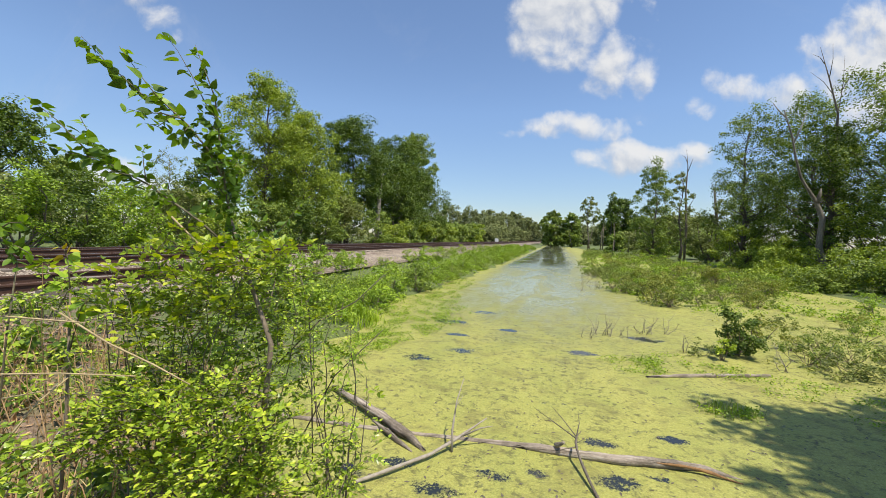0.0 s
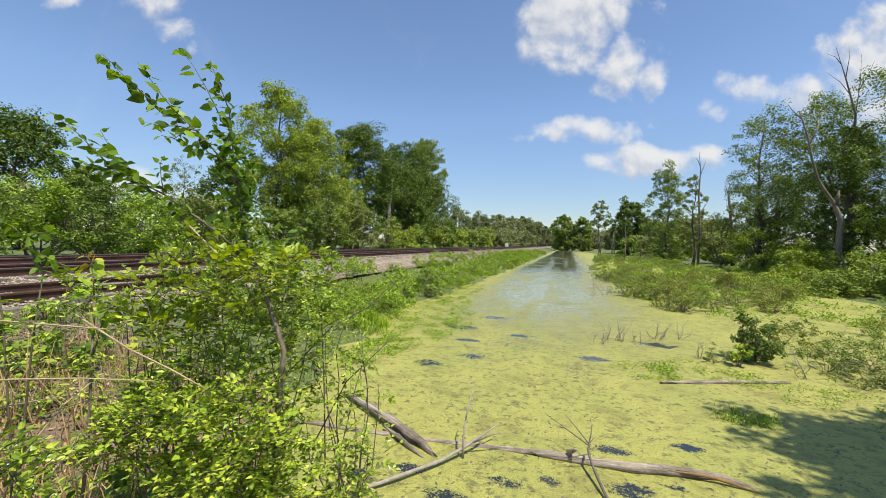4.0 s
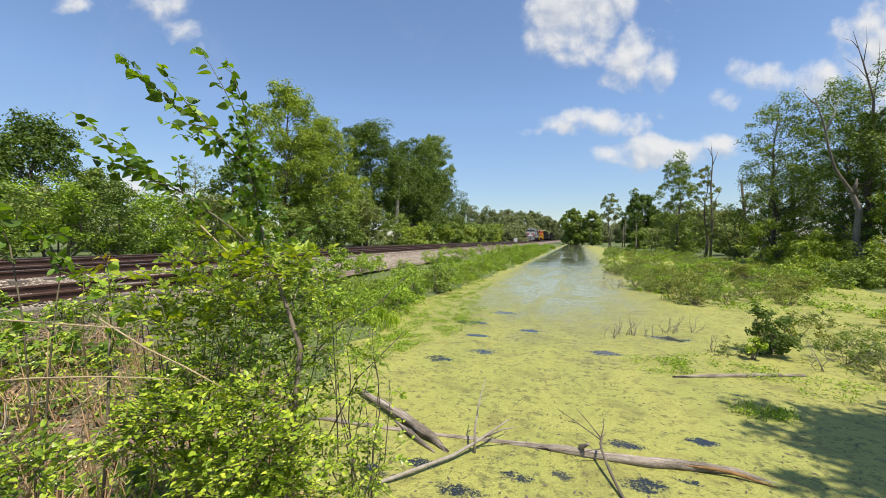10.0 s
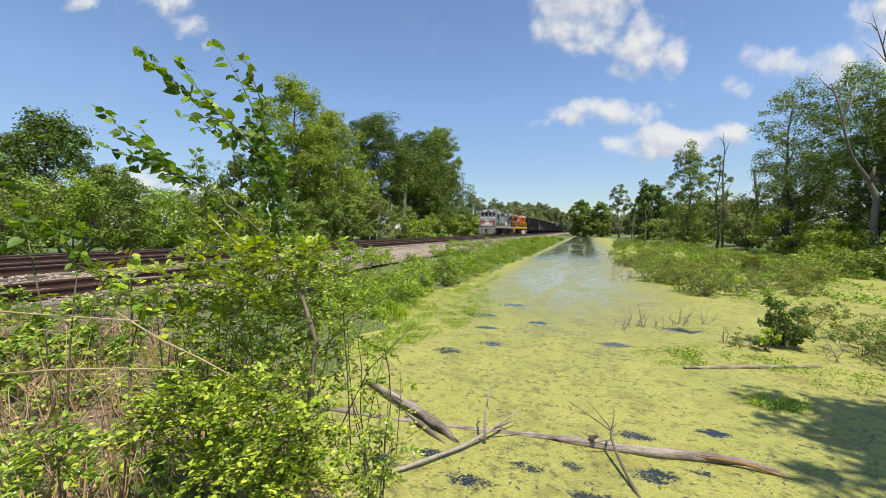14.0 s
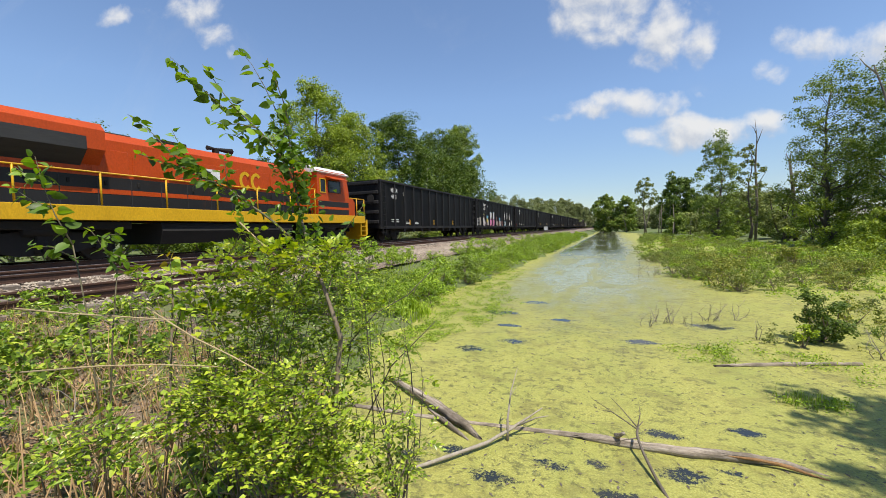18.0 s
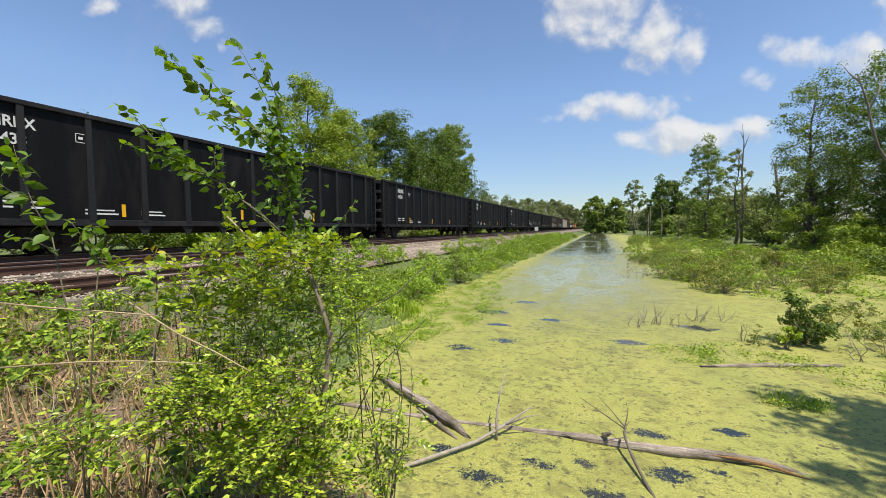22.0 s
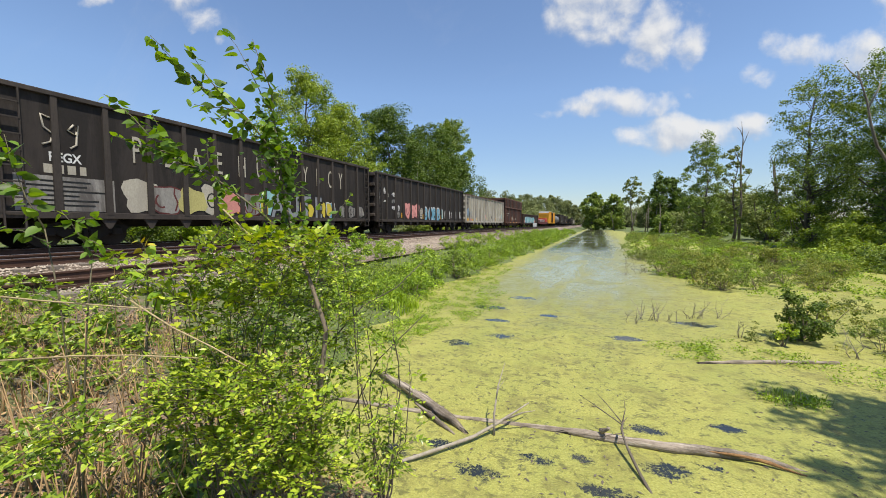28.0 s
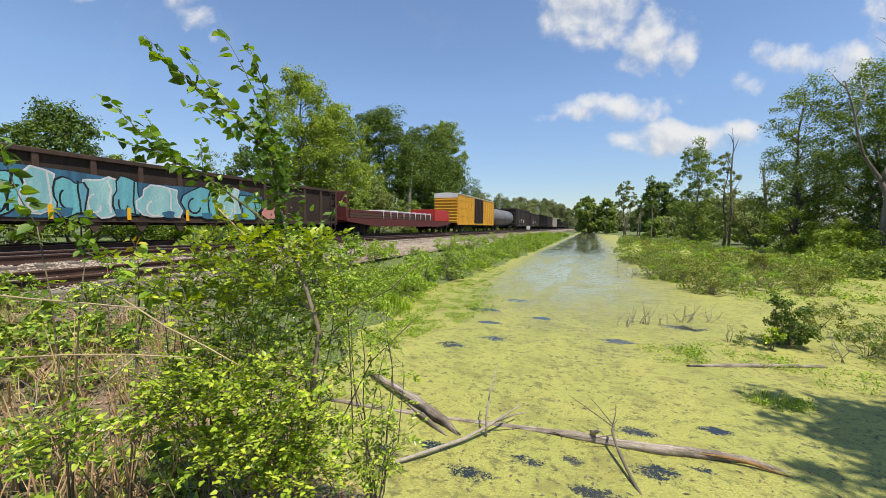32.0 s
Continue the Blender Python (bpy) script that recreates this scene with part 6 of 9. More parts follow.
# --- leading unit: worn grey
def grey_locomotive(offset):
    L = 18.6
    root = car_root("locomotive", "worn grey diesel locomotive with a faded red nose", offset, "locomotive")
    loco_base(root, L, GREY_SILL)
    nose = Shape().plate([(0.85, 1.62), (0.85, 2.75), (1.0, 3.0), (1.6, 3.12), (1.6, 1.62)], 0, -1.32, 1.32)
    part("nose", nose.mesh("nose", GREY_LOCO), root)
    part("nose_front", Shape().box(-1.3, 1.3, 0.838, 0.85, 1.64, 2.74).mesh("nose_front", NOSE_RED), root, "faded red and pink front of the nose")
    part("nose_stripe", Shape().box(-0.3, 0.3, 0.828, 0.838, 1.75, 2.8).mesh("nose_stripe", WHITE_PAINT), root)
    part("cab", Shape().plate([(1.6, 1.62), (1.6, 3.1), (1.78, 4.12), (1.95, 4.32), (4.6, 4.40), (4.6, 1.62)], 0, -1.48, 1.48).mesh("cab", GREY_LOCO), root)
    part("cab_roof", Shape().plate([(-1.55, 4.12), (-1.1, 4.46), (1.1, 4.46), (1.55, 4.12), (1.5, 4.06), (-1.5, 4.06)], 1, 1.75, 4.65).mesh("cab_roof", GREY_LOCO), root)
    for x in (-1.3, -0.6, 0.1, 0.75):
        window(root, x, 1.66, 3.35, 0.55, 0.62, GREY_LOCO, 1, "windshield")
    part("number_board", Shape().box(-0.9, 0.9, 1.66, 1.84, 4.1, 4.36, 0.02).mesh("number_board", WHITE_PAINT), root)
    part("headlight", Shape().box(-0.25, 0.25, 1.58, 1.78, 4.12, 4.34, 0.04).mesh("headlight", GRILLE), root)
    window(root, 1.48, 2.6, 2.95, 1.0, 0.82, GREY_LOCO)
    for k in range(5):
        part("roof_vent", Shape().box(1.12, 1.40, 2.2 + k * 0.48, 2.62 + k * 0.48, 4.22, 4.42, 0.02).mesh("roof_vent", GRILLE), root)
    part("side_panel", Shape().box(1.475, 1.492, 4.7, 8.8, 2.2, 3.3, 0.006).mesh("side_panel", GREY_LOCO), root)
    for k in range(4):
        part("grab_iron", Shape().tube([(1.49, 1.66, 2.2 + k * 0.3), (1.55, 1.72, 2.2 + k * 0.3), (1.55, 2.1, 2.2 + k * 0.3), (1.49, 2.16, 2.2 + k * 0.3)], 0.015, 5).mesh("grab_iron", GREY_LOCO), root)
    window(root, 1.48, 1.72, 3.02, 0.36, 0.7, GREY_LOCO)
    part("window_awning", Shape().plate([(1.48, 3.86), (1.95, 3.72), (1.95, 3.76), (1.48, 3.92)], 1, 2.0, 4.0).mesh("window_awning", WHITE_PAINT), root)
    part("air_conditioner", Shape().box(-0.8, 0.8, 2.6, 4.3, 4.46, 4.66, 0.06).mesh("air_conditioner", GREY_LOCO), root)
    letters(root, [("8530", 0.42, 2.3, 2.48)], 1.49, WHITE_PAINT)
    bars(root, [(2.5, 2.16, 0.28, 0.22), (2.86, 2.16, 0.22, 0.22), (3.16, 2.16, 0.28, 0.22), (3.52, 2.16, 0.2, 0.22)], 1.486, SPRAY_BLACK)
    part("hood", Shape().box(-1.46, 1.46, 4.6, 8.9, 1.62, 4.30, 0.04).mesh("hood", GREY_LOCO), root)
    for y, w in ((4.75, 1.1), (6.1, 0.85), (7.2, 1.5)):
        part("grille", Shape().box(1.46, 1.475, y, y + w, 3.45, 4.1).mesh("grille", GRILLE), root)
    for y in (4.65, 5.95, 7.05, 8.85):
        part("seam", Shape().box(1.46, 1.485, y - 0.02, y + 0.02, 1.7, 4.25).mesh("seam", GREY_DARK), root)
    part("skirt", Shape().box(1.49, 1.53, 1.5, 8.8, 1.2, 2.1, 0.01).mesh("skirt", GREY_DARK), root, "dirty brown-grey skirt panel")
    part("long_hood", Shape().plate([(-0.98, 1.62), (-0.98, 3.95), (-0.7, 4.22), (0.7, 4.22), (0.98, 3.95), (0.98, 1.62)], 1, 8.9, 18.1).mesh("long_hood", GREY_LOCO), root)
    for k in range(7):
        y = 9.2 + k * 0.66
        part("hood_door", Shape().box(0.98, 1.0, y, y + 0.54, 1.9, 3.7, 0.008).mesh("hood_door", GREY_LOCO), root)
    part("radiator", Shape().plate([(-1.0, 3.1), (-1.42, 3.55), (-1.42, 4.12), (-1.2, 4.36), (1.2, 4.36), (1.42, 4.12), (1.42, 3.55), (1.0, 3.1)], 1, 14.0, 18.15).mesh("radiator", GREY_LOCO), root)
    part("grille", Shape().plate([(1.02, 3.06), (1.44, 3.5), (1.44, 3.9), (1.435, 3.9), (1.435, 3.55), (1.0, 3.1)], 1, 14.4, 17.4).mesh("grille", GRILLE), root)
    for k in range(6):
        part("louver", Shape().box(0.98, 1.005, 14.3 + k * 0.55, 14.65 + k * 0.55, 2.15, 2.95).mesh("louver", GRILLE), root)
    part("white_band", Shape().box(0.985, 1.003, 8.95, 14.0, 1.95, 2.45).mesh("white_band", WHITE_PAINT), root, "faded white stripe")
    for k in range(9):
        y = 9.0 + k * 0.62
        part("door_seam", Shape().box(0.998, 1.008, y, y + 0.035, 1.7, 3.85).mesh("door_seam", GREY_DARK), root)
    for y, z in ((9.35, 3.3), (10.6, 3.5), (12.5, 2.9), (13.3, 3.4)):
        part("vent", Shape().box(1.0, 1.03, y, y + 0.3, z, z + 0.3, 0.01).mesh("vent", GRILLE), root)
    part("hood_panel", Shape().box(1.0, 1.03, 11.2, 12.0, 2.5, 3.8, 0.01).mesh("hood_panel", TANK_GREY), root, "dull dark hood panel")
    part("stain_band", Shape().box(1.003, 1.011, 8.95, 14.0, 1.66, 1.93).mesh("stain_band", GREY_SILL), root)
    for k in range(3):
        part("radiator_fan", Shape().tube([(0, 14.8 + k * 1.2, 4.34), (0, 14.8 + k * 1.2, 4.5)], [0.52, 0.5], 18, False).mesh("radiator_fan", FRAME_BLACK), root)
    for x, y1 in ((0.15, 9.35), (0.45, 9.6), (0.3, 8.3)):
        part("horn_bell", Shape().tube([(x, 8.85, 4.52), (x, y1, 4.54)], [0.04, 0.11], 8).mesh("horn_bell", FRAME_BLACK), root)
    part("walkway", Shape().box(0.98, 1.5, 8.9, 17.9, 1.60, 1.64, 0.005).mesh("walkway", FRAME_BLACK), root)
    handrail(root, [(1.46, 8.95, 2.2), (1.46, 17.9, 2.2)], [], 1.62, GREY_LOCO, 0.014)
    part("exhaust_outlet", Shape().box(-0.35, 0.35, 10.9, 11.9, 4.2, 4.46, 0.04).mesh("exhaust_outlet", FRAME_BLACK), root)
    part("air_horn", Shape().tube([(0.3, 8.8, 4.46), (0.3, 9.5, 4.5)], [0.05, 0.11], 8).box(0.2, 0.4, 8.7, 8.9, 4.3, 4.5).mesh("air_horn", FRAME_BLACK), root)
    handrail(root, [(1.46, 8.95, 2.75), (1.46, 17.9, 2.75)], [(1.46, y, 2.75) for y in (10.6, 12.3, 14.0, 15.7, 17.4)], 1.62, GREY_LOCO)
    handrail(root, [(1.4, 0.75, 2.7), (-1.4, 0.75, 2.7)], [(x, 0.75, 2.7) for x in (-1.4, -0.5, 0.5, 1.4)], 1.6, GREY_LOCO)
    for s in (-1, 1):
        steps(root, 0.6, GREY_DARK, s)
        steps(root, L - 1.2, GREY_DARK, s)
    part("toolbox", Shape().box(-0.9, 0.9, 0.62, 0.98, 1.62, 2.0, 0.03).mesh("toolbox", WHITE_PAINT), root)
    for y in (3.2, 5.2, 8.2, 13.5, 16.2, 17.3):
        part("reflector", Shape().box(1.54, 1.545, y, y + 0.55, 1.36, 1.5).mesh("reflector", REFLECT), root, "yellow reflective strip")
    return root


# --- second unit: orange, long hood leading
def orange_locomotive(offset):
    L = 20.3
    root = car_root("locomotive", "glossy orange diesel locomotive with black stripe and yellow sill", offset, "locomotive")
    loco_base(root, L, YELLOW, 1.26, 1.72)
    part("long_hood", Shape().plate([(-0.98, 1.66), (-0.98, 3.95), (-0.7, 4.24), (0.7, 4.24), (0.98, 3.95), (0.98, 1.66)], 1, 1.0, 15.2).mesh("long_hood", ORANGE), root)
    part("black_stripe", Shape().box(0.97, 0.995, 1.05, 15.15, 1.72, 2.72).box(-0.995, -0.97, 1.05, 15.15, 1.72, 2.72).mesh("black_stripe", LOCO_BLACK), root)
    part("black_stripe", Shape().box(-0.9, 0.9, 0.975, 1.0, 1.72, 2.72).mesh("black_stripe", LOCO_BLACK), root)
    part("radiator", Shape().plate([(-1.0, 3.05), (-1.45, 3.5), (-1.45, 4.12), (-1.22, 4.36), (1.22, 4.36), (1.45, 4.12), (1.45, 3.5), (1.0, 3.05)], 1, 0.95, 5.4).mesh("radiator", ORANGE), root)
    part("grille", Shape().plate([(1.02, 3.0), (1.47, 3.46), (1.47, 3.86), (1.455, 3.86), (1.455, 3.5), (1.0, 3.05)], 1, 1.5, 4.9).mesh("grille", GRILLE), root)
    for k in range(11):
        y = 1.6 + k * 1.2
        part("hood_door", Shape().box(0.995, 1.012, y, y + 1.05, 2.8, 3.62, 0.006).mesh("hood_door", ORANGE), root)
    for s in (-1, 1):
        part("orange_stripe", Shape().box(s * 0.9985 - 0.004, s * 0.9985 + 0.004, 1.05, 15.15, 2.16, 2.32).mesh("orange_stripe", ORANGE), root)
        part("orange_stripe", Shape().box(s * 1.478 - 0.004, s * 1.478 + 0.004, 15.25, 17.95, 2.04, 2.18).mesh("orange_stripe", ORANGE), root)
    for k in range(14):
        part("door_seam", Shape().box(0.997, 1.005, 1.4 + k * 0.98, 1.43 + k * 0.98, 1.76, 2.7).mesh("door_seam", GRILLE), root)
        part("door_latch", Shape().box(1.0, 1.03, 1.6 + k * 0.98, 1.68 + k * 0.98, 2.44, 2.6, 0.01).mesh("door_latch", FRAME_BLACK), root)
    for y in (5.7, 11.6, 12.9):
        part("roof_hatch", Shape().box(-0.62, 0.62, y, y + 0.9, 4.22, 4.30, 0.02).mesh("roof_hatch", GRILLE), root)
    for k in range(3):
        part("radiator_fan", Shape().tube([(0, 1.75 + k * 1.3, 4.34), (0, 1.75 + k * 1.3, 4.46)], [0.55, 0.52], 18, False).mesh("radiator_fan", FRAME_BLACK), root)
    part("walkway", Shape().box(1.0, 1.5, 0.8, 15.2, 1.70, 1.735, 0.005).mesh("walkway", FRAME_BLACK), root)
    part("exhaust_outlet", Shape().box(-0.35, 0.35, 7.6, 8.8, 4.22, 4.46, 0.04).mesh("exhaust_outlet", FRAME_BLACK), root)
    part("air_horn", Shape().tube([(0.3, 10.1, 4.5), (0.3, 10.9, 4.52)], [0.06, 0.13], 8).box(0.2, 0.4, 10.0, 10.2, 4.2, 4.5).tube([(0.3, 10.1, 4.5), (0.3, 9.7, 4.5)], [0.05, 0.1], 8).mesh("air_horn", FRAME_BLACK), root)
    part("cab", Shape().plate([(15.2, 1.66), (15.2, 4.2), (17.75, 4.2), (18.0, 3.1), (18.0, 1.66)], 0, -1.46, 1.46).mesh("cab", ORANGE), root)
    part("cab_roof", Shape().plate([(-1.52, 4.12), (-1.0, 4.44), (1.0, 4.44), (1.52, 4.12), (1.46, 4.06), (-1.46, 4.06)], 1, 15.1, 18.0).mesh("cab_roof", WHITE_PAINT), root, "white cab roof")
    part("black_stripe", Shape().box(1.46, 1.475, 15.25, 17.95, 1.75, 2.5).mesh("black_stripe", LOCO_BLACK), root)
    window(root, 1.46, 16.1, 3.0, 1.1, 0.7, LOCO_BLACK)
    window(root, 1.46, 15.4, 2.95, 0.5, 0.8, YELLOW)
    part("window_awning", Shape().plate([(1.46, 3.86), (1.9, 3.72), (1.9, 3.76), (1.46, 3.92)], 1, 15.9, 17.4).mesh("window_awning", ORANGE), root)
    part("nose", Shape().plate([(18.0, 1.66), (18.0, 3.0), (19.3, 2.85), (19.5, 2.6), (19.5, 1.66)], 0, -0.8, 0.8).mesh("nose", ORANGE), root)
    handrail(root, [(1.45, 1.2, 2.78), (1.45, 13.6, 2.78), (1.45, 14.4, 3.1), (1.45, 15.1, 3.1)], [(1.45, y, 2.78) for y in (1.2, 3.2, 5.2, 7.2, 9.2, 11.2, 13.2)] + [(1.45, 14.4, 3.1), (1.45, 15.0, 3.1)], 1.7, YELLOW, 0.028)
    handrail(root, [(1.4, 0.72, 2.78), (-1.4, 0.72, 2.78)], [(x, 0.72, 2.78) for x in (-1.4, -0.5, 0.5, 1.4)], 1.7, YELLOW, 0.028)
    handrail(root, [(1.45, 18.05, 2.8), (1.45, 19.6, 2.8)], [(1.45, 19.6, 2.8), (1.45, 18.8, 2.8)], 1.7, YELLOW, 0.028)
    for s in (-1, 1):
        steps(root, 0.6, YELLOW, s)
        steps(root, L - 1.2, YELLOW, s)
    part("headlight", Shape().box(-0.3, 0.3, 0.86, 0.98, 3.7, 3.95, 0.04).mesh("headlight", WHITE_PAINT), root)
    bars(root, [(1.1, 3.95, 0.22, 0.2), (1.42, 3.95, 0.2, 0.2), (1.72, 3.95, 0.2, 0.2)], 1.452, WHITE_PAINT)
    for y in (10.95, 11.55):
        ring = [(y + 0.24 * math.cos(a), 3.15 + 0.34 * math.sin(a)) for a in np.linspace(0.7, 5.6, 12)]
        part("emblem", ribbon(ring, 0.15, 1.03).mesh("emblem", YELLOW), root, "curved yellow emblem")
    bars(root, [(8.98, 3.12, 0.3, 0.05), (8.98, 3.3, 0.3, 0.05), (9.1, 3.1, 0.05, 0.28)], 1.024, SPRAY_BLACK)
    part("placard", Shape().box(0.99, 1.02, 8.9, 9.7, 3.05, 3.45).mesh("placard", WHITE_PAINT), root)
    return root


grey_locomotive(0.0)
orange_locomotive(18.7)

g = gondola("black high-sided gondola car with lighter ribs", 39.6, 20.9, rib_dy=0.38)
standard_marks(g, "MRRX", "4458", 2.05)
g = gondola("black high-sided gondola car covered with bright graffiti", 60.5, 20.5, rib_dy=-0.47)
standard_marks(g, "CDEX", "19153", 3.38)
PIECE = [(1.0, 1.08, 0.8, 1.0, SPRAY_WHITE, SPRAY_BLACK), (1.75, 1.08, 0.85, 1.1, SPRAY_CREAM, SPRAY_BLACK), (3.32, 1.08, 0.62, 1.2, SPRAY_WHITE, DARK_RED), (3.8, 1.08, 0.6, 0.75, SPRAY_WHITE, DARK_RED), (4.78, 1.5, 0.7, 0.9, SPRAY_YELLOW, None), (4.76, 2.0, 0.9, 0.45, SKY_BLUE, None), (4.85, 1.1, 0.55, 1.15, SPRAY_WHITE, DARK_RED), (5.3, 1.08, 0.55, 0.8, SPRAY_WHITE, DARK_RED),
         (6.14, 1.06, 0.85, 0.95, PINK, DARK_RED), (6.92, 1.06, 0.85, 0.95, PINK, DARK_RED), (7.7, 1.06, 0.85, 0.95, PINK, DARK_RED), (6.3, 2.0, 0.75, 0.95, SPRAY_WHITE, SKY_BLUE), (6.95, 2.0, 0.7, 0.85, SPRAY_CREAM, SPRAY_BLACK), (7.6, 1.98, 0.9, 1.0, SPRAY_WHITE, SKY_BLUE),
         (8.95, 1.06, 0.7, 0.95, SPRAY_CREAM, DARK_RED), (9.6, 1.06, 0.7, 0.7, SPRAY_CREAM, SPRAY_BLACK), (10.25, 1.06, 0.7, 0.8, SALMON, DARK_RED), (10.9, 1.06, 0.7, 0.8, SPRAY_CREAM, DARK_RED), (11.55, 1.06, 0.7, 0.75, SPRAY_WHITE, DARK_RED), (12.2, 1.06, 0.6, 0.7, SALMON, SPRAY_BLACK), (10.9, 1.8, 0.7, 0.5, SKY_BLUE, None), (9.2, 1.9, 0.35, 0.5, SALMON, None),
         (13.4, 1.9, 0.85, 1.3, SPRAY_WHITE, SPRAY_BLACK), (14.9, 1.9, 0.85, 1.3, SPRAY_WHITE, SPRAY_BLACK), (16.4, 1.9, 0.9, 1.3, SPRAY_WHITE, SPRAY_BLACK), (14.0, 1.1, 0.7, 0.7, SPRAY_WHITE, SKY_BLUE), (16.7, 1.1, 0.7, 0.6, SPRAY_WHITE, None), (18.0, 1.1, 0.8, 0.9, SPRAY_CREAM, SPRAY_BLACK)]
for i, (y, z, w, h, mt, rm) in enumerate(PIECE):
    blob(g, "graffiti_letter", y, z, w, h, mt, 400 + i, 1.527 + 0.004 * (i % 3), "sprayed bubble letter", rm)
bars(g, [(3.5, 2.42, 0.05, 0.24), (3.62, 2.46, 0.1, 0.05), (3.72, 2.46, 0.04, 0.2), (3.95, 2.42, 0.05, 0.22), (4.08, 2.5, 0.1, 0.04), (4.2, 2.4, 0.04, 0.2)], 1.529, PALE_YELLOW)
part("chalk_line", Shape().tube([(1.53, 4.15, 2.7), (1.53, 4.2, 3.1), (1.53, 4.28, 3.5), (1.53, 4.42, 3.9)], 0.025, 5).mesh("chalk_line", SPRAY_WHITE), g)
g = gondola("black high-sided gondola car with white stencils", 81.0, 20.8, rib_dy=-0.5)
standard_marks(g, "MRRX", "4430", 3.33)
blob(g, "graffiti_tag", 1.3, 1.2, 0.2, 0.2, BRIGHT_RED, 431, 1.527)
g = gondola("black high-sided gondola car with dull white marks", 101.8, 21.2, rib_dy=0.38)
standard_marks(g, "MRRX", "4438", 1.9)
blob(g, "graffiti_tag", 13.5, 1.2, 0.7, 0.6, SPRAY_CREAM, 432, 1.527)
g = gondola("black high-sided gondola car with clean white stencils", 123.0, 21.0, rib_dy=0.38)
standard_marks(g, "MRRX", "4424", 2.85)
g = gondola("black high-sided gondola car with plain sides", 144.0, 20.2, rib_dy=0.38)
standard_marks(g, "FGRX", "4509", 2.5)
g = gondola("black high-sided gondola car with white stencils on plain sides", 164.2, 20.3, rib_dy=0.38)
standard_marks(g, "MRRX", "4434")
g = gondola("black gondola car with scrawled white chalk figures", 184.5, 21.0)
bars(g, [(1.6, 3.4, 0.9, 0.12), (1.6, 3.1, 0.9, 0.12), (1.6, 1.6, 0.8, 0.9), (3.2, 1.4, 0.3, 0.5)], 1.526, SPRAY_WHITE)
for i, (y, z, h) in enumerate([(4.6, 1.3, 0.7), (6.8, 1.5, 1.8), (7.6, 1.5, 0.8), (10.8, 1.3, 0.8), (11.7, 1.3, 0.9), (12.9, 1.5, 1.0), (16.0, 1.3, 0.7), (17.2, 1.3, 0.7)]):
    pts = [(1.53, y + 0.12 * math.sin(k * 1.7 + i), z + h * k / 6) for k in range(7)]
    part("chalk_line", Shape().tube(pts, 0.028, 5).mesh("chalk_line", SPRAY_WHITE), g)
g = gondola("black high-sided gondola car with small white stencils", 205.5, 20.8)
bars(g, [(15.9, 1.7, 0.5, 0.16), (16.0, 1.5, 0.35, 0.12), (17.6, 1.6, 0.3, 0.06), (17.6, 1.45, 0.3, 0.06), (13.2, 1.3, 0.9, 0.07), (14.4, 1.3, 0.6, 0.07), (1.6, 3.4, 0.7, 0.12), (1.6, 3.1, 0.7, 0.12)], 1.526)
for i, (y, z, w, h) in enumerate([(1.2, 1.2, 0.9, 0.5), (5.5, 1.2, 0.6, 0.4), (9.5, 2.4, 0.5, 1.1)]):
    blob(g, "graffiti_tag", y, z, w, h, SPRAY_WHITE, 440 + i, 1.526)

g = gondola("weathered brown-black gondola car with sprayed lettering and graffiti", 226.3, 19.1, BROWN_CAR, BROWN_RIB, 14, 4.55)
letters(g, [("REGX", 0.38, 1.72, 2.55)], 1.526)
bars(g, [(1.6, 2.2, 0.2, 0.26), (1.9, 2.2, 0.16, 0.26), (2.15, 2.2, 0.2, 0.26), (2.45, 2.2, 0.16, 0.26)], 1.526, SPRAY_CREAM)
part("whitewash", Shape().box(1.522, 1.526, 0.95, 3.35, 1.1, 2.12).mesh("whitewash", WASH), g, "faded whitewashed panel")
bars(g, [(1.2 + 0.3 * (k % 2), 1.25 + k * 0.14, 1.6 - 0.2 * (k % 3), 0.05) for k in range(6)], 1.529, SPRAY_BLACK)
for k, pts in enumerate(([(1.9, 3.75), (1.6, 3.85), (1.65, 3.5), (1.85, 3.35), (1.8, 3.1), (1.6, 3.0)], [(2.35, 3.7), (2.2, 3.5), (2.4, 3.4), (2.45, 3.7), (2.4, 3.1), (2.25, 2.98)])):
    part("chalk_line", Shape().tube([(1.53, a, b) for a, b in pts], 0.03, 5).mesh("chalk_line", SPRAY_CREAM), g)
spray_letters(g, "PDAEH", 3.9, 2.80, 1.3, 1.05, SPRAY_CREAM, None, 1.54, 0.5)
spray_letters(g, "UGLYBOY", 9.1, 2.85, 1.4, 1.03, SPRAY_CREAM, None, 1.54, 0.45)
for i in range(7):
    blob(g, "graffiti_letter", 3.5 + i * 0.92, 1.06, 1.3, 1.1 + 0.2 * (i % 3 == 0), (SPRAY_CREAM, WASH, PALE_YELLOW, SPRAY_CREAM, SALMON, WASH, PALE_TEAL)[i % 7], 450 + i, 1.527 + 0.004 * (i % 3), "", DARK_RED if i % 4 == 1 else (SPRAY_BLACK if i % 4 == 3 else None))
spray_letters(g, "AUTE", 9.98, 1.1, 1.55, 1.03, SPRAY_SILVER, SPRAY_BLACK, 1.545, 0.76)
for i, (y, z, w, h) in enumerate([(9.3, 1.1, 0.5, 1.0), (10.62, 1.2, 0.36, 0.8), (11.6, 1.08, 0.4, 0.95), (12.5, 1.05, 0.5, 0.8), (13.62, 1.06, 0.4, 0.94)]):
    blob(g, "graffiti_patch", y, z, w, h, SPRAY_YELLOW, 462 + i, 1.53, "bright yellow sprayed patch")
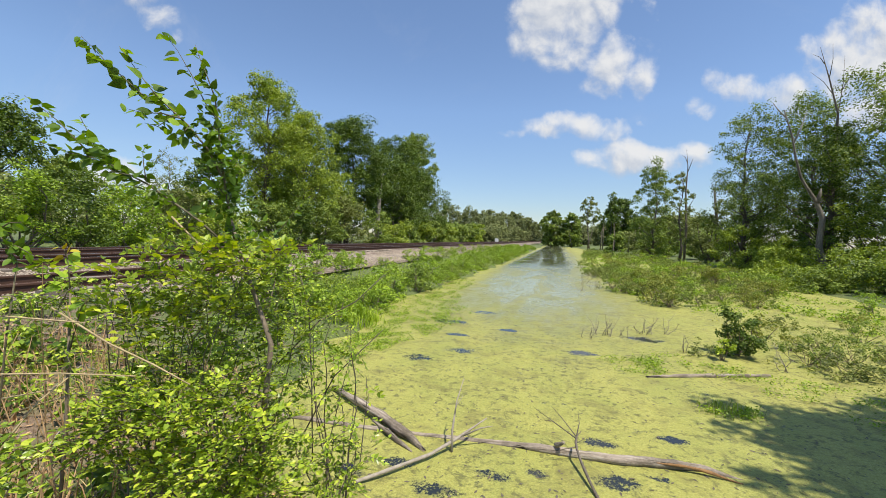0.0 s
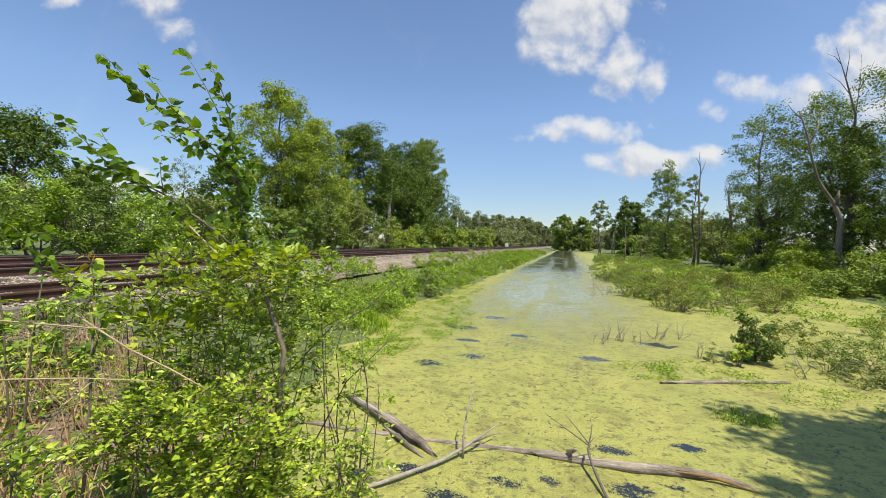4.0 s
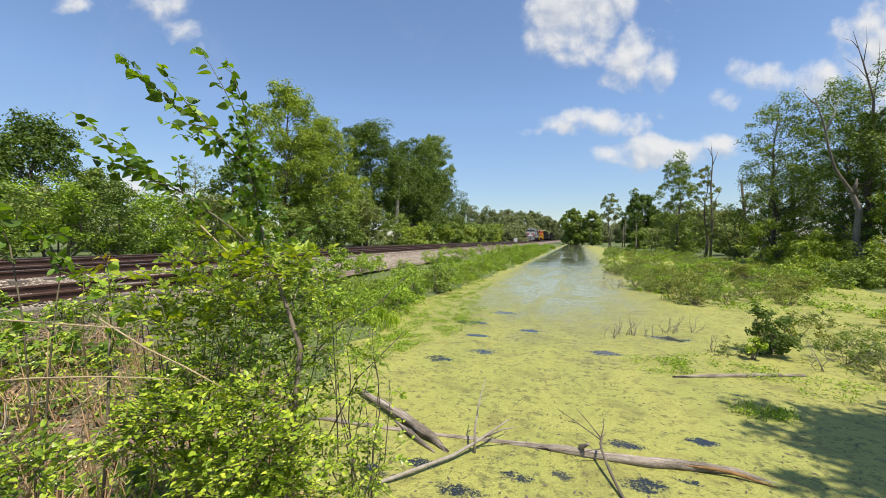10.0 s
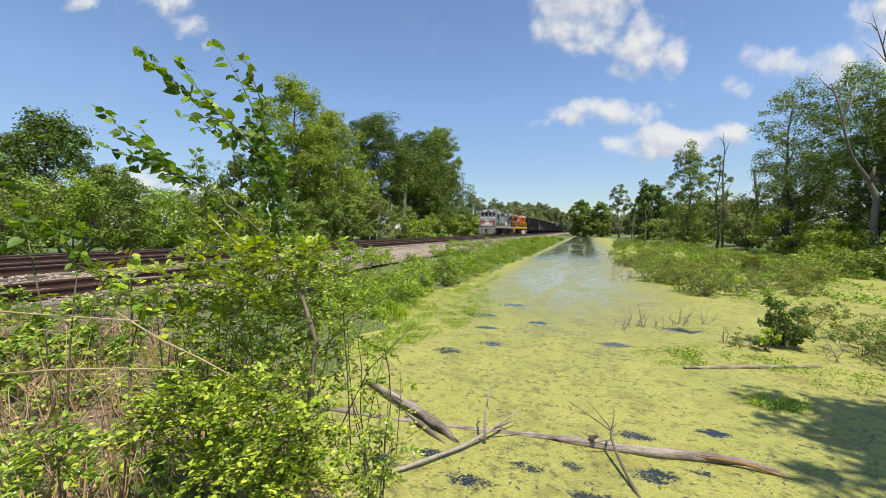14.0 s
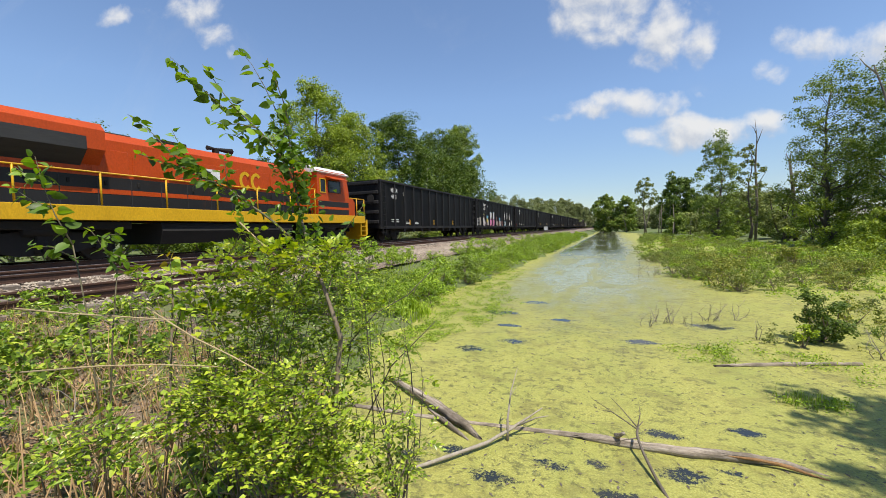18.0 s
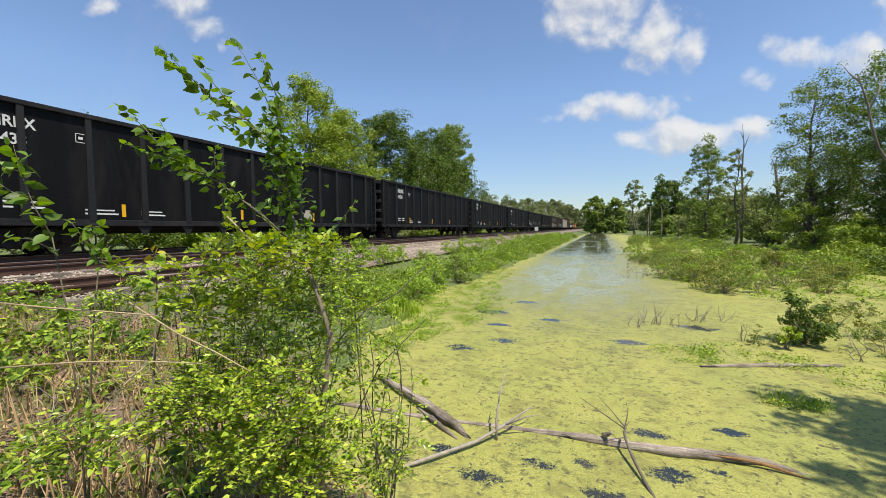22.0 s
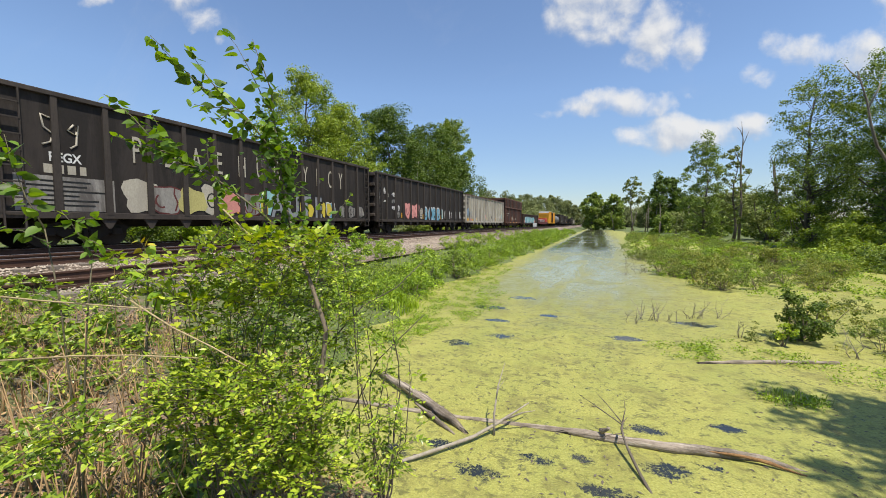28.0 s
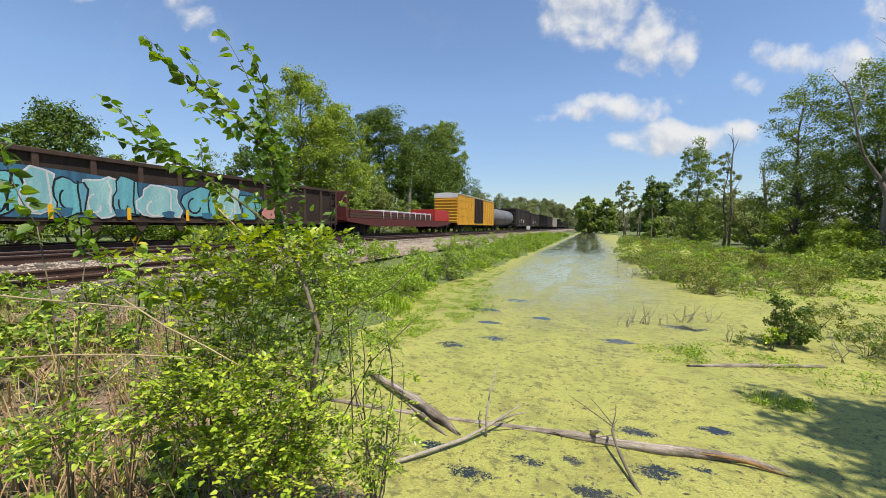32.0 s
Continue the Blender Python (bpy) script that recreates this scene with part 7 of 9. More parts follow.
blob(g, "graffiti_badge", 14.05, 1.08, 0.85, 0.95, SKY_BLUE, 468, 1.535, "blue sprayed badge", SPRAY_WHITE)
blob(g, "graffiti_badge", 14.08, 1.12, 0.5, 0.85, SPRAY_YELLOW, 469, 1.542)
for i, (y, w) in enumerate(((15.3, 0.7), (16.2, 0.8), (17.2, 0.8))):
    blob(g, "graffiti_letter", y, 1.08, w, 0.8, WASH, 440 + i, 1.53, "", SPRAY_BLACK)
g = gondola("weathered brown-black gondola car with pink and blue graffiti", 245.4, 20.0, BROWN_CAR, BROWN_RIB, 14, 4.45)
for i in range(3):
    blob(g, "graffiti_letter", 4.9 + i * 0.86, 1.15, 1.1, 1.4 - 0.15 * (i % 2), BRIGHT_SALMON, 470 + i, 1.527 + 0.004 * (i % 2), "pale pink sprayed letter", DARK_RED)
blob(g, "graffiti_note", 7.75, 1.1, 0.66, 1.1, SPRAY_CREAM, 475, 1.527)
bars(g, [(7.86, 1.95 - 0.2 * k, 0.42 - 0.06 * (k % 2), 0.05) for k in range(4)], 1.533, SPRAY_BLACK)
spray_letters(g, "BOBB", 8.63, 1.12, 1.5, 1.01, SKY_BLUE, SPRAY_WHITE, 1.545, 0.86)
blob(g, "graffiti_letter", 12.72, 1.12, 0.5, 1.1, TEAL, 476, 1.527, "", SPRAY_WHITE)
for i, (y, z, w, h) in enumerate([(1.5, 2.9, 0.35, 0.5), (1.9, 2.7, 0.4, 0.3), (1.5, 2.3, 0.7, 0.2), (16.6, 1.2, 0.7, 0.9), (18.2, 1.2, 0.5, 0.9), (3.6, 1.2, 0.5, 0.5), (3.7, 1.7, 0.35, 0.5), (13.55, 1.2, 0.7, 0.95), (15.0, 1.2, 0.8, 0.9), (0.6, 2.1, 0.4, 1.1), (2.7, 1.8, 0.8, 0.3), (2.7, 2.3, 0.7, 0.3), (2.75, 2.8, 0.6, 0.35)]):
    blob(g, "graffiti_tag", y, z, w, h, WASH if i % 2 else SPRAY_WHITE, 480 + i, 1.527, "", SPRAY_BLACK)
g = gondola("pale stained grey gondola car with tapered ribs", 265.4, 20.4, PALE_CAR, PALE_RIB, 12, 4.25, taper=True)
part("chord_cap", Shape().box(1.42, 1.635, 0.45, 19.95, 4.16, 4.262, 0.01).mesh("chord_cap", RUST_RIB), g, "rusty cap along the top edge")
bars(g, [(0.62 + 0.2 * k, 3.55, 0.13, 0.18) for k in range(4)] + [(0.66 + 0.15 * k, 3.08, 0.1, 0.18) for k in range(4)], 1.64, SPRAY_BLACK)
blob(g, "graffiti_letter", 0.78, 1.56, 0.7, 1.05, PALE_BLUE, 496, 1.63, "pale blue sprayed letter", DEEP_BLUE)
blob(g, "graffiti_letter", 1.86, 1.56, 0.62, 0.88, SPRAY_CREAM, 497, 1.63, "cream sprayed letter", DEEP_BLUE)
bars(g, [(0.78, 1.10, 0.66, 0.27)], 1.631, BOX_YELLOW)
bars(g, [(1.86, 1.12, 0.66, 0.25)], 1.631, SALMON)
bars(g, [(2.95, 1.10, 0.5, 0.2)], 1.56, BOX_YELLOW)
for i, (y, z, w, h, mt) in enumerate([(16.6, 1.5, 0.7, 0.7, TEAL), (17.5, 1.45, 0.5, 0.65, SPRAY_WHITE), (18.2, 1.5, 0.8, 0.75, TEAL), (7.3, 1.5, 0.25, 0.6, WASH), (9.0, 1.4, 0.3, 0.6, SALMON), (4.3, 1.4, 0.6, 0.9, WASH), (12.2, 1.4, 0.5, 0.5, SPRAY_BLACK)]):
    blob(g, "graffiti_tag", y, z, w, h, mt, 490 + i, 1.527, "", SPRAY_BLACK if i == 3 else None)
g = gondola("tall rusty brown two-tier hopper car", 286.0, 15.9, RUST_CAR, RUST_RIB, 12, 5.05, rib_dy=-0.45)
part("belt_rail", Shape().box(1.5, 1.68, 0.4, 15.5, 3.42, 3.62, 0.02).mesh("belt_rail", RUST_RIB), g)
part("upper_side", Shape().box(1.52, 1.60, 0.4, 15.5, 3.62, 4.93, 0.02).mesh("upper_side", RUST_CAR), g)
for k in range(12):
    part("rib", Shape().box(1.6, 1.68, 1.3 + k * 1.223, 1.46 + k * 1.223, 3.62, 4.93, 0.01).mesh("rib", RUST_RIB), g)
part("hopper_bottom", Shape().plate([(3.2, 1.0), (12.7, 1.0), (11.5, 0.35), (4.4, 0.35)], 0, -1.3, 1.3).mesh("hopper_bottom", RUST_CAR), g)
letters(g, [("DMRX", 0.3, 2.2, 2.4)], 1.53)
bars(g, [(3.3, 2.42, 0.5, 0.2), (2.3, 2.05, 0.35, 0.12), (2.8, 2.05, 0.4, 0.12), (5.4, 1.5, 0.3, 0.35), (9.3, 1.5, 0.35, 0.3)], 1.527, SPRAY_CREAM)
bars(g, [(5.35, 1.25, 0.75, 0.65)], 1.524, RUST_PATCH)
for k, (y, z, w, h) in enumerate([(6.6, 1.3, 0.12, 0.5), (6.8, 1.35, 0.1, 0.7), (7.0, 1.3, 0.14, 0.45), (7.2, 1.4, 0.1, 0.4), (7.85, 1.4, 0.2, 0.34), (8.15, 1.4, 0.24, 0.3)]):
    part("chalk_line", Shape().tube([(1.53, y, z), (1.53, y + w * 0.9, z + h * 0.4), (1.53, y + w * 0.2, z + h * 0.7), (1.53, y + w, z + h)], 0.018, 5).mesh("chalk_line", SPRAY_CREAM), g)
for y in (4.84, 7.4, 10.0):
    part("reflector", Shape().box(1.592, 1.6, y, y + 0.5, 0.9, 1.02).mesh("reflector", REFLECT), g, "yellow reflective strip")

g = gondola("low rusty brown mill gondola car with a long teal graffiti piece", 302.4, 22.0, WOODY_CAR, WOODY_RIB, 15, 2.80, 0.86)
blob(g, "graffiti_cloud", 2.6, 0.84, 13.4, 1.5, DEEP_BLUE, 499, 1.612, "blue sprayed background", None, 40)
for i, (y, w) in enumerate([(2.7, 1.2), (3.9, 1.1), (5.0, 1.1), (6.1, 1.1), (7.15, 0.75), (7.85, 0.75), (8.5, 1.0), (9.4, 0.75), (10.1, 1.5), (11.7, 1.5), (13.2, 1.1), (14.25, 1.2)]):
    blob(g, "graffiti_letter", y, 0.84, w + 0.12, 1.34 + 0.12 * math.sin(i * 2.1), (PALE_TEAL, TEAL, PALE_TEAL, TEAL)[i % 4], 500 + i, 1.618 + 0.006 * (i % 3), "teal sprayed letter", SPRAY_BLACK if i % 2 else SPRAY_WHITE, 16)
for i in range(8):
    blob(g, "graffiti_shine", 3.2 + i * 1.55, 0.88, 0.5, 0.3, DEEP_BLUE, 520 + i, 1.637)
for i, y in enumerate((1.9, 15.6)):
    blob(g, "graffiti_glow", y, 0.9, 0.9, 0.7, SALMON, 535 + i, 1.612)
for y in (7.73, 9.8, 11.85):
    part("reflector", once("refl", lambda: None), g, "yellow reflective strip", pose(1.645, y, 0.80))


def flat_car(offset):
    L = 20.6
    root = car_root("flat_car", "dark red flat car loaded with strapped rails and a red box", offset, "railcar")
    part("deck", Shape().box(-1.5, 1.5, 0.4, L - 0.4, 1.0, 1.18, 0.02).mesh("deck", DARK_RED), root)
    for s in (-1, 1):
        part("side_sill", Shape().plate([(0.4, 1.18), (L - 0.4, 1.18), (L - 0.4, 0.95), (L - 4, 0.62), (4, 0.62), (0.4, 0.95)], 0, s * 1.5 - 0.05, s * 1.5 + 0.05).mesh("side_sill", DARK_RED), root)
    part("bulkhead", Shape().box(-1.45, 1.45, 0.5, 0.75, 1.18, 2.9, 0.03).mesh("bulkhead", DARK_RED), root)
    part("red_box", Shape().box(-1.4, 1.4, L - 4.6, L - 0.6, 1.18, 2.35, 0.04).mesh("red_box", BRIGHT_RED), root, "bright red steel box at the deck's end")
    for k in range(7):
        for j in range(3):
            part("steel_beam", Shape().box(-1.3 + k * 0.38, -1.0 + k * 0.38, 1.2, L - 5.0, 1.2 + j * 0.19, 1.37 + j * 0.19, 0.01).mesh("steel_beam", RAIL_RUST if j < 2 else DARK_RED), root)
    for k in range(9):
        y = 5.4 + k * 1.15
        part("strap", Shape().tube([(1.42, y, 1.2), (1.42, y, 1.82), (-1.42, y, 1.82), (-1.42, y, 1.2)], 0.04, 5).mesh("strap", WHITE_PAINT), root, "white tie-down strap")
    truck(root, 2.7)
    truck(root, L - 2.7)
    couplers(root, L)


def box_car(offset):
    L = 18.8
    root = car_root("boxcar", "yellow boxcar with ribbed sides, dark door and white-topped end", offset, "railcar")
    y0, y1, z0, z1 = 0.55, L - 0.55, 1.05, 4.55
    part("body", Shape().box(-1.5, 1.5, y0, y1, z0, z1, 0.02).mesh("body", BOX_YELLOW), root)
    part("roof", Shape().plate([(-1.58, z1), (0, z1 + 0.12), (1.58, z1), (1.58, z1 - 0.06), (-1.58, z1 - 0.06)], 1, y0 - 0.02, y1 + 0.02).mesh("roof", WHITE_PAINT), root)
    part("end_cap", Shape().box(-1.5, 1.5, y0 - 0.03, y0, z1 - 0.5, z1 - 0.02).mesh("end_cap", WHITE_PAINT), root, "white painted top of the end")
    for k in range(8):
        part("end_rib", Shape().box(-1.45, 1.45, y0 - 0.11, y0 - 0.005, z0 + 0.15 + k * 0.36, z0 + 0.33 + k * 0.36, 0.04).mesh("end_rib", BOX_YELLOW), root)
    part("door", Shape().box(1.5, 1.6, 7.4, 11.6, z0 + 0.05, z1 - 0.15, 0.02).mesh("door", RUST_CAR), root, "dark rusty sliding door")
    for k in range(6):
        part("door_rib", Shape().box(1.6, 1.65, 7.6 + k * 0.72, 7.72 + k * 0.72, z0 + 0.15, z1 - 0.25, 0.01).mesh("door_rib", RUST_CAR), root)
    for y in (0.75, 2.0, 3.3, 4.6, 5.9, 7.1, 11.9, 13.1, 14.4, 15.7, 17.0, 18.0):
        part("side_rib", Shape().box(1.5, 1.57, y, y + 0.14, z0, z1 - 0.1, 0.015).mesh("side_rib", BOX_YELLOW), root)
    for z in (1.9, 2.9, 3.8):
        for a, b in ((0.8, 7.2), (11.9, 18.1)):
            part("side_rail", Shape().box(1.5, 1.54, a, b, z, z + 0.1, 0.01).mesh("side_rail", BOX_YELLOW), root)
    part("side_sill", Shape().box(1.45, 1.56, y0, y1, 0.85, 1.08, 0.02).box(-1.56, -1.45, y0, y1, 0.85, 1.08, 0.02).mesh("side_sill", BOX_YELLOW), root)
    part("center_sill", Shape().box(-0.3, 0.3, 0.5, L - 0.5, 0.6, 1.05).mesh("center_sill", FRAME_BLACK), root)
    truck(root, 2.6)
    truck(root, L - 2.6)
    couplers(root, L)


def tank_car(offset):
    L = 17.8
    root = car_root("tank_car", "dull dark grey tank car", offset, "railcar")
    part("tank", Shape().tube([(0, 0.9, 2.35), (0, 1.05, 2.35), (0, 1.5, 2.35), (0, L - 1.5, 2.35), (0, L - 1.05, 2.35), (0, L - 0.9, 2.35)], [0.75, 1.15, 1.42, 1.42, 1.15, 0.75], 28).mesh("tank", TANK_GREY), root)
    part("dome", Shape().tube([(0, L / 2, 3.6), (0, L / 2, 4.15)], [0.5, 0.48], 16, False).mesh("dome", TANK_GREY), root)
    part("walkway", Shape().box(-0.8, 0.8, L / 2 - 1.2, L / 2 + 1.2, 3.72, 3.78).mesh("walkway", FRAME_BLACK), root)
    handrail(root, [(0.8, L / 2 - 1.2, 4.5), (0.8, L / 2 + 1.2, 4.5)], [(0.8, L / 2 + d, 4.5) for d in (-1.2, 0, 1.2)], 3.75, FRAME_BLACK)
    part("underframe", Shape().box(-0.45, 0.45, 0.5, L - 0.5, 0.75, 1.05, 0.02).box(-1.45, 1.45, 0.5, 2.4, 0.95, 1.08).box(-1.45, 1.45, L - 2.4, L - 0.5, 0.95, 1.08).mesh("underframe", FRAME_BLACK), root)
    handrail(root, [(1.45, 0.6, 1.95), (1.45, L - 0.6, 1.95)], [(1.45, y, 1.95) for y in (0.6, L / 2, L - 0.6)], 1.05, FRAME_BLACK)
    truck(root, 2.4)
    truck(root, L - 2.4)
    couplers(root, L)


flat_car(324.6)
box_car(346.8)
tank_car(366.0)
off = 384.2
for i, (L, b, r, tp) in enumerate([(19.6, BROWN_CAR, BROWN_RIB, 4.5), (19.2, BROWN_CAR, BROWN_RIB, 4.2), (19.6, BLACK_CAR, BLACK_RIB, 4.4), (20.0, BROWN_CAR, BROWN_RIB, 4.4), (20.4, PALE_CAR, PALE_RIB, 4.4), (20.4, BLACK_CAR, BLACK_RIB, 4.3), (20.4, BLACK_CAR, BLACK_RIB, 4.3), (20.4, BROWN_CAR, BROWN_RIB, 4.3), (20.4, BLACK_CAR, BLACK_RIB, 4.3), (20.4, BLACK_CAR, BLACK_RIB, 4.3)]):
    gd = gondola("pale grey covered hopper car far down the train" if b is PALE_CAR else "dark weathered gondola car far down the train", off, L, b, r, 11, tp, group="cars at the rear of the train")
    if i < 2:
        bars(gd, [(4.0, 1.5, 0.6, 0.7), (6.5, 1.5, 0.5, 0.9), (9.8, 1.6, 0.8, 0.6)], 1.527, SPRAY_WHITE)
    if i == 1:
        part("hatch_frame", Shape().box(-0.6, 0.6, 2, 17, tp, tp + 0.25, 0.03).mesh("hatch_frame", BROWN_RIB), gd)
    off += L


# ---------------------------------------------------------------- logs and sticks in the water
def knotty(sh, pts, radii, n, seed, rough=0.12):
    """A tube with an uneven, weathered surface."""
    k0 = len(sh.v)
    P = np.array(pts, float)
    d = np.concatenate([[0], np.cumsum(np.linalg.norm(np.diff(P, axis=0), axis=1))])
    m = max(6, int(d[-1] / 0.07))
    t = np.linspace(0, d[-1], m)
    Q = np.stack([np.interp(t, d, P[:, k]) for k in range(3)], 1)
    R = np.interp(t, d, radii)
    sh.tube([tuple(q) for q in Q], list(R), n, True)
    for i in range(k0, len(sh.v)):
        v = Vector(sh.v[i])
        s = noise.noise((v.x * 5 + seed, v.y * 5, v.z * 16)) * rough + noise.noise((v.x * 22, v.y * 22 + seed, v.z * 30)) * rough * 0.6
        ring = min((i - k0) // n, m - 1)
        c = Vector(Q[ring])
        sh.v[i] = tuple(c + (v - c) * (1 + s * 2.2))
    return sh


log = thing("log", "long weathered grey log lying half sunk in duckweed", "log")
part("trunk", knotty(Shape(), [(-3.3, 3.95, 0.0), (-2.4, 3.98, 0.01), (-1.4, 4.08, 0.0), (-0.6, 4.18, 0.0), (-0.1, 4.19, 0.02), (0.6, 4.20, 0.03), (1.08, 4.29, 0.03), (1.40, 4.34, 0.02), (1.74, 4.29, -0.01)], [0.026, 0.03, 0.027, 0.03, 0.043, 0.048, 0.048, 0.038, 0.012], 12, 1.0).mesh("trunk", LOG_LONG), log)
part("rotten_core", knotty(Shape(), [(0.95, 4.235, 0.05), (1.18, 4.245, 0.055), (1.40, 4.255, 0.045), (1.70, 4.21, 0.0)], [0.006, 0.013, 0.018, 0.008], 8, 4.0, 0.3).mesh("rotten_core", WOOD_ROT), log, "orange-brown rotten heartwood")
part("knot", knotty(Shape(), [(0.05, 4.19, 0.08), (0.12, 4.12, 0.16)], [0.03, 0.012], 7, 2.0).mesh("knot", LOG_LONG), log)
log = thing("log", "split grey log with deep grain sloping into the duckweed", "log")
part("trunk", knotty(Shape(), [(-2.98, 4.85, 0.04), (-2.5, 4.55, 0.07), (-1.9, 4.18, 0.07), (-1.5, 3.94, 0.05), (-1.24, 3.78, 0.0)], [0.03, 0.045, 0.055, 0.05, 0.02], 12, 7.0, 0.2).mesh("trunk", LOG_SLOPE), log)
part("split", knotty(Shape(), [(-2.0, 4.12, 0.05), (-1.6, 3.86, 0.03), (-1.36, 3.72, 0.0)], [0.02, 0.032, 0.012], 8, 9.0, 0.2).mesh("split", LOG_SLOPE), log)
stick = thing("stick", "pale crooked branch lying on the duckweed", "branch")
part("limb", knotty(Shape(), [(-1.75, 2.95, 0.02), (-1.45, 3.25, 0.05), (-1.15, 3.65, 0.05), (-0.95, 3.95, 0.10), (-0.7, 4.3, 0.20)], [0.016, 0.019, 0.02, 0.016, 0.006], 8, 3.0).mesh("limb", BARK_PALE), stick)
part("twig", Shape().tube([(-0.98, 3.85, -0.05), (-0.99, 3.9, 0.2), (-1.0, 4.1, 0.42), (-0.97, 4.3, 0.62)], [0.016, 0.013, 0.008, 0.003], 6).mesh("twig", BARK_PALE), stick)
part("twig", Shape().tube([(-1.0, 4.0, 0.28), (-0.98, 4.02, 0.42), (-0.93, 4.08, 0.5)], [0.008, 0.005, 0.002], 5).mesh("twig", BARK_PALE), stick)
part("twig", Shape().tube([(-0.9, 3.98, 0.12), (-0.72, 4.05, 0.2), (-0.6, 4.1, 0.22)], [0.012, 0.008, 0.003], 5).mesh("twig", BARK_PALE), stick)
stick = thing("stick", "dark crooked branch rising out of the duckweed", "branch")
part("limb", knotty(Shape(), [(0.46, 3.4, -0.03), (0.36, 3.65, 0.03), (0.27, 3.95, 0.10), (0.23, 4.12, 0.16), (0.24, 4.2, 0.2), (0.29, 4.26, 0.24)], [0.014, 0.014, 0.013, 0.012, 0.008, 0.003], 8, 5.0).mesh("limb", BARK), stick)
for a, b, c in (((0.24, 4.18, 0.19), (0.02, 4.3, 0.27), (-0.2, 4.45, 0.33)), ((0.24, 4.2, 0.2), (0.1, 4.35, 0.3), (-0.02, 4.5, 0.36)), ((0.24, 4.2, 0.2), (0.27, 4.3, 0.3), (0.26, 4.4, 0.38)), ((0.1, 4.26, 0.24), (0.0, 4.25, 0.3), (-0.08, 4.2, 0.32)), ((0.25, 4.1, 0.15), (0.1, 4.05, 0.12), (-0.02, 4.0, 0.06))):
    part("twig", Shape().tube([a, b, c], [0.007, 0.004, 0.0015], 5).mesh("twig", BARK), stick)
log = thing("log", "straight pale plank-like log floating in the weed", "log")
part("trunk", knotty(Shape(), [(1.45, 7.06, 0.0), (2.0, 7.28, 0.015), (2.7, 7.55, 0.02), (3.48, 7.84, 0.015)], [0.025, 0.032, 0.035, 0.028], 10, 12.0).mesh("trunk", LOG_PALE), log)

rngw = random.Random(8)
for x, y, h, n in ((0.72, 9.5, 0.3, 4), (1.0, 9.9, 0.42, 5), (1.22, 9.85, 0.5, 5), (1.5, 10.0, 0.3, 3), (1.95, 10.3, 0.42, 5), (2.2, 10.5, 0.35, 4), (2.55, 10.6, 0.4, 4), (1.1, 18.5, 0.6, 5), (1.6, 18.9, 0.6, 5), (2.0, 19.4, 0.6, 5), (1.3, 21.5, 0.7, 5), (2.6, 9.0, 0.35, 3), (4.7, 8.6, 0.5, 4), (3.9, 8.3, 0.45, 4)):
    t = thing("dead_twigs", "bare grey twigs standing out of the weed-covered water", "dead twigs", "dead twigs in the water", m=pose(x, y, -0.03))
    for k in range(n):
        a = rngw.uniform(0, 6.28)
        l = h * rngw.uniform(0.5, 1.25)
        r = rngw.uniform(0.05, 1.0) * l
        ox, oy = rngw.uniform(-0.12, 0.12), rngw.uniform(-0.12, 0.12)
        pts = [(ox, oy, 0)]
        for q in (0.3, 0.55, 0.8, 1.0):
            pts.append((ox + r * q * math.cos(a) + rngw.uniform(-0.04, 0.04), oy + r * q * math.sin(a) + rngw.uniform(-0.04, 0.04), l * q + rngw.uniform(-0.03, 0.03)))
        sh = Shape().tube(pts, [0.008, 0.007, 0.005, 0.003, 0.0015], 5)
        for q in (1, 2, 2, 3):
            p = pts[q]
            sh.tube([p, (p[0] + rngw.uniform(-0.12, 0.12), p[1] + rngw.uniform(-0.12, 0.12), p[2] + rngw.uniform(0.02, 0.16))], [0.003, 0.001], 4)
        part("twig", sh.mesh("twig", BARK_PALE), t)

# crumbs of floating debris
nd = 1500
dx, dy = RNG.uniform(-3.5, 4.5, nd), 3.0 + RNG.uniform(0, 1, nd) ** 1.3 * 8
P = np.column_stack([dx, dy, np.full(nd, 0.004)])
v, f = leaves(P, (0.02, 0.07), RNG, 0.0, 0.93, 0.35, along=np.column_stack([RNG.normal(size=nd), RNG.normal(size=nd), np.zeros(nd)]))
thing("floating_debris", "bits of dead leaf and bark floating on the duckweed", "debris", kind="stuff", me=raw_mesh("floating_debris", v, f, BARK))


# ---------------------------------------------------------------- the thicket beside the camera
SHOOT_BARK = surface("green_shoot_bark", (0.06, 0.055, 0.03), (0.16, 0.135, 0.075), 0.7, 0, 6, 80, 0.3, 0.003)
SIDE, AHEAD = np.array([0.946, 0.324, 0.0]), np.array([-0.324, 0.946, 0.0])


def spot(a, d, z):
    """A place by its offset to the side, its distance ahead and its height."""
    return SIDE * a + AHEAD * d + np.array([0, 0, z])


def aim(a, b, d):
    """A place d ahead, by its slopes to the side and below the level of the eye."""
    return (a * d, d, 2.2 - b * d)


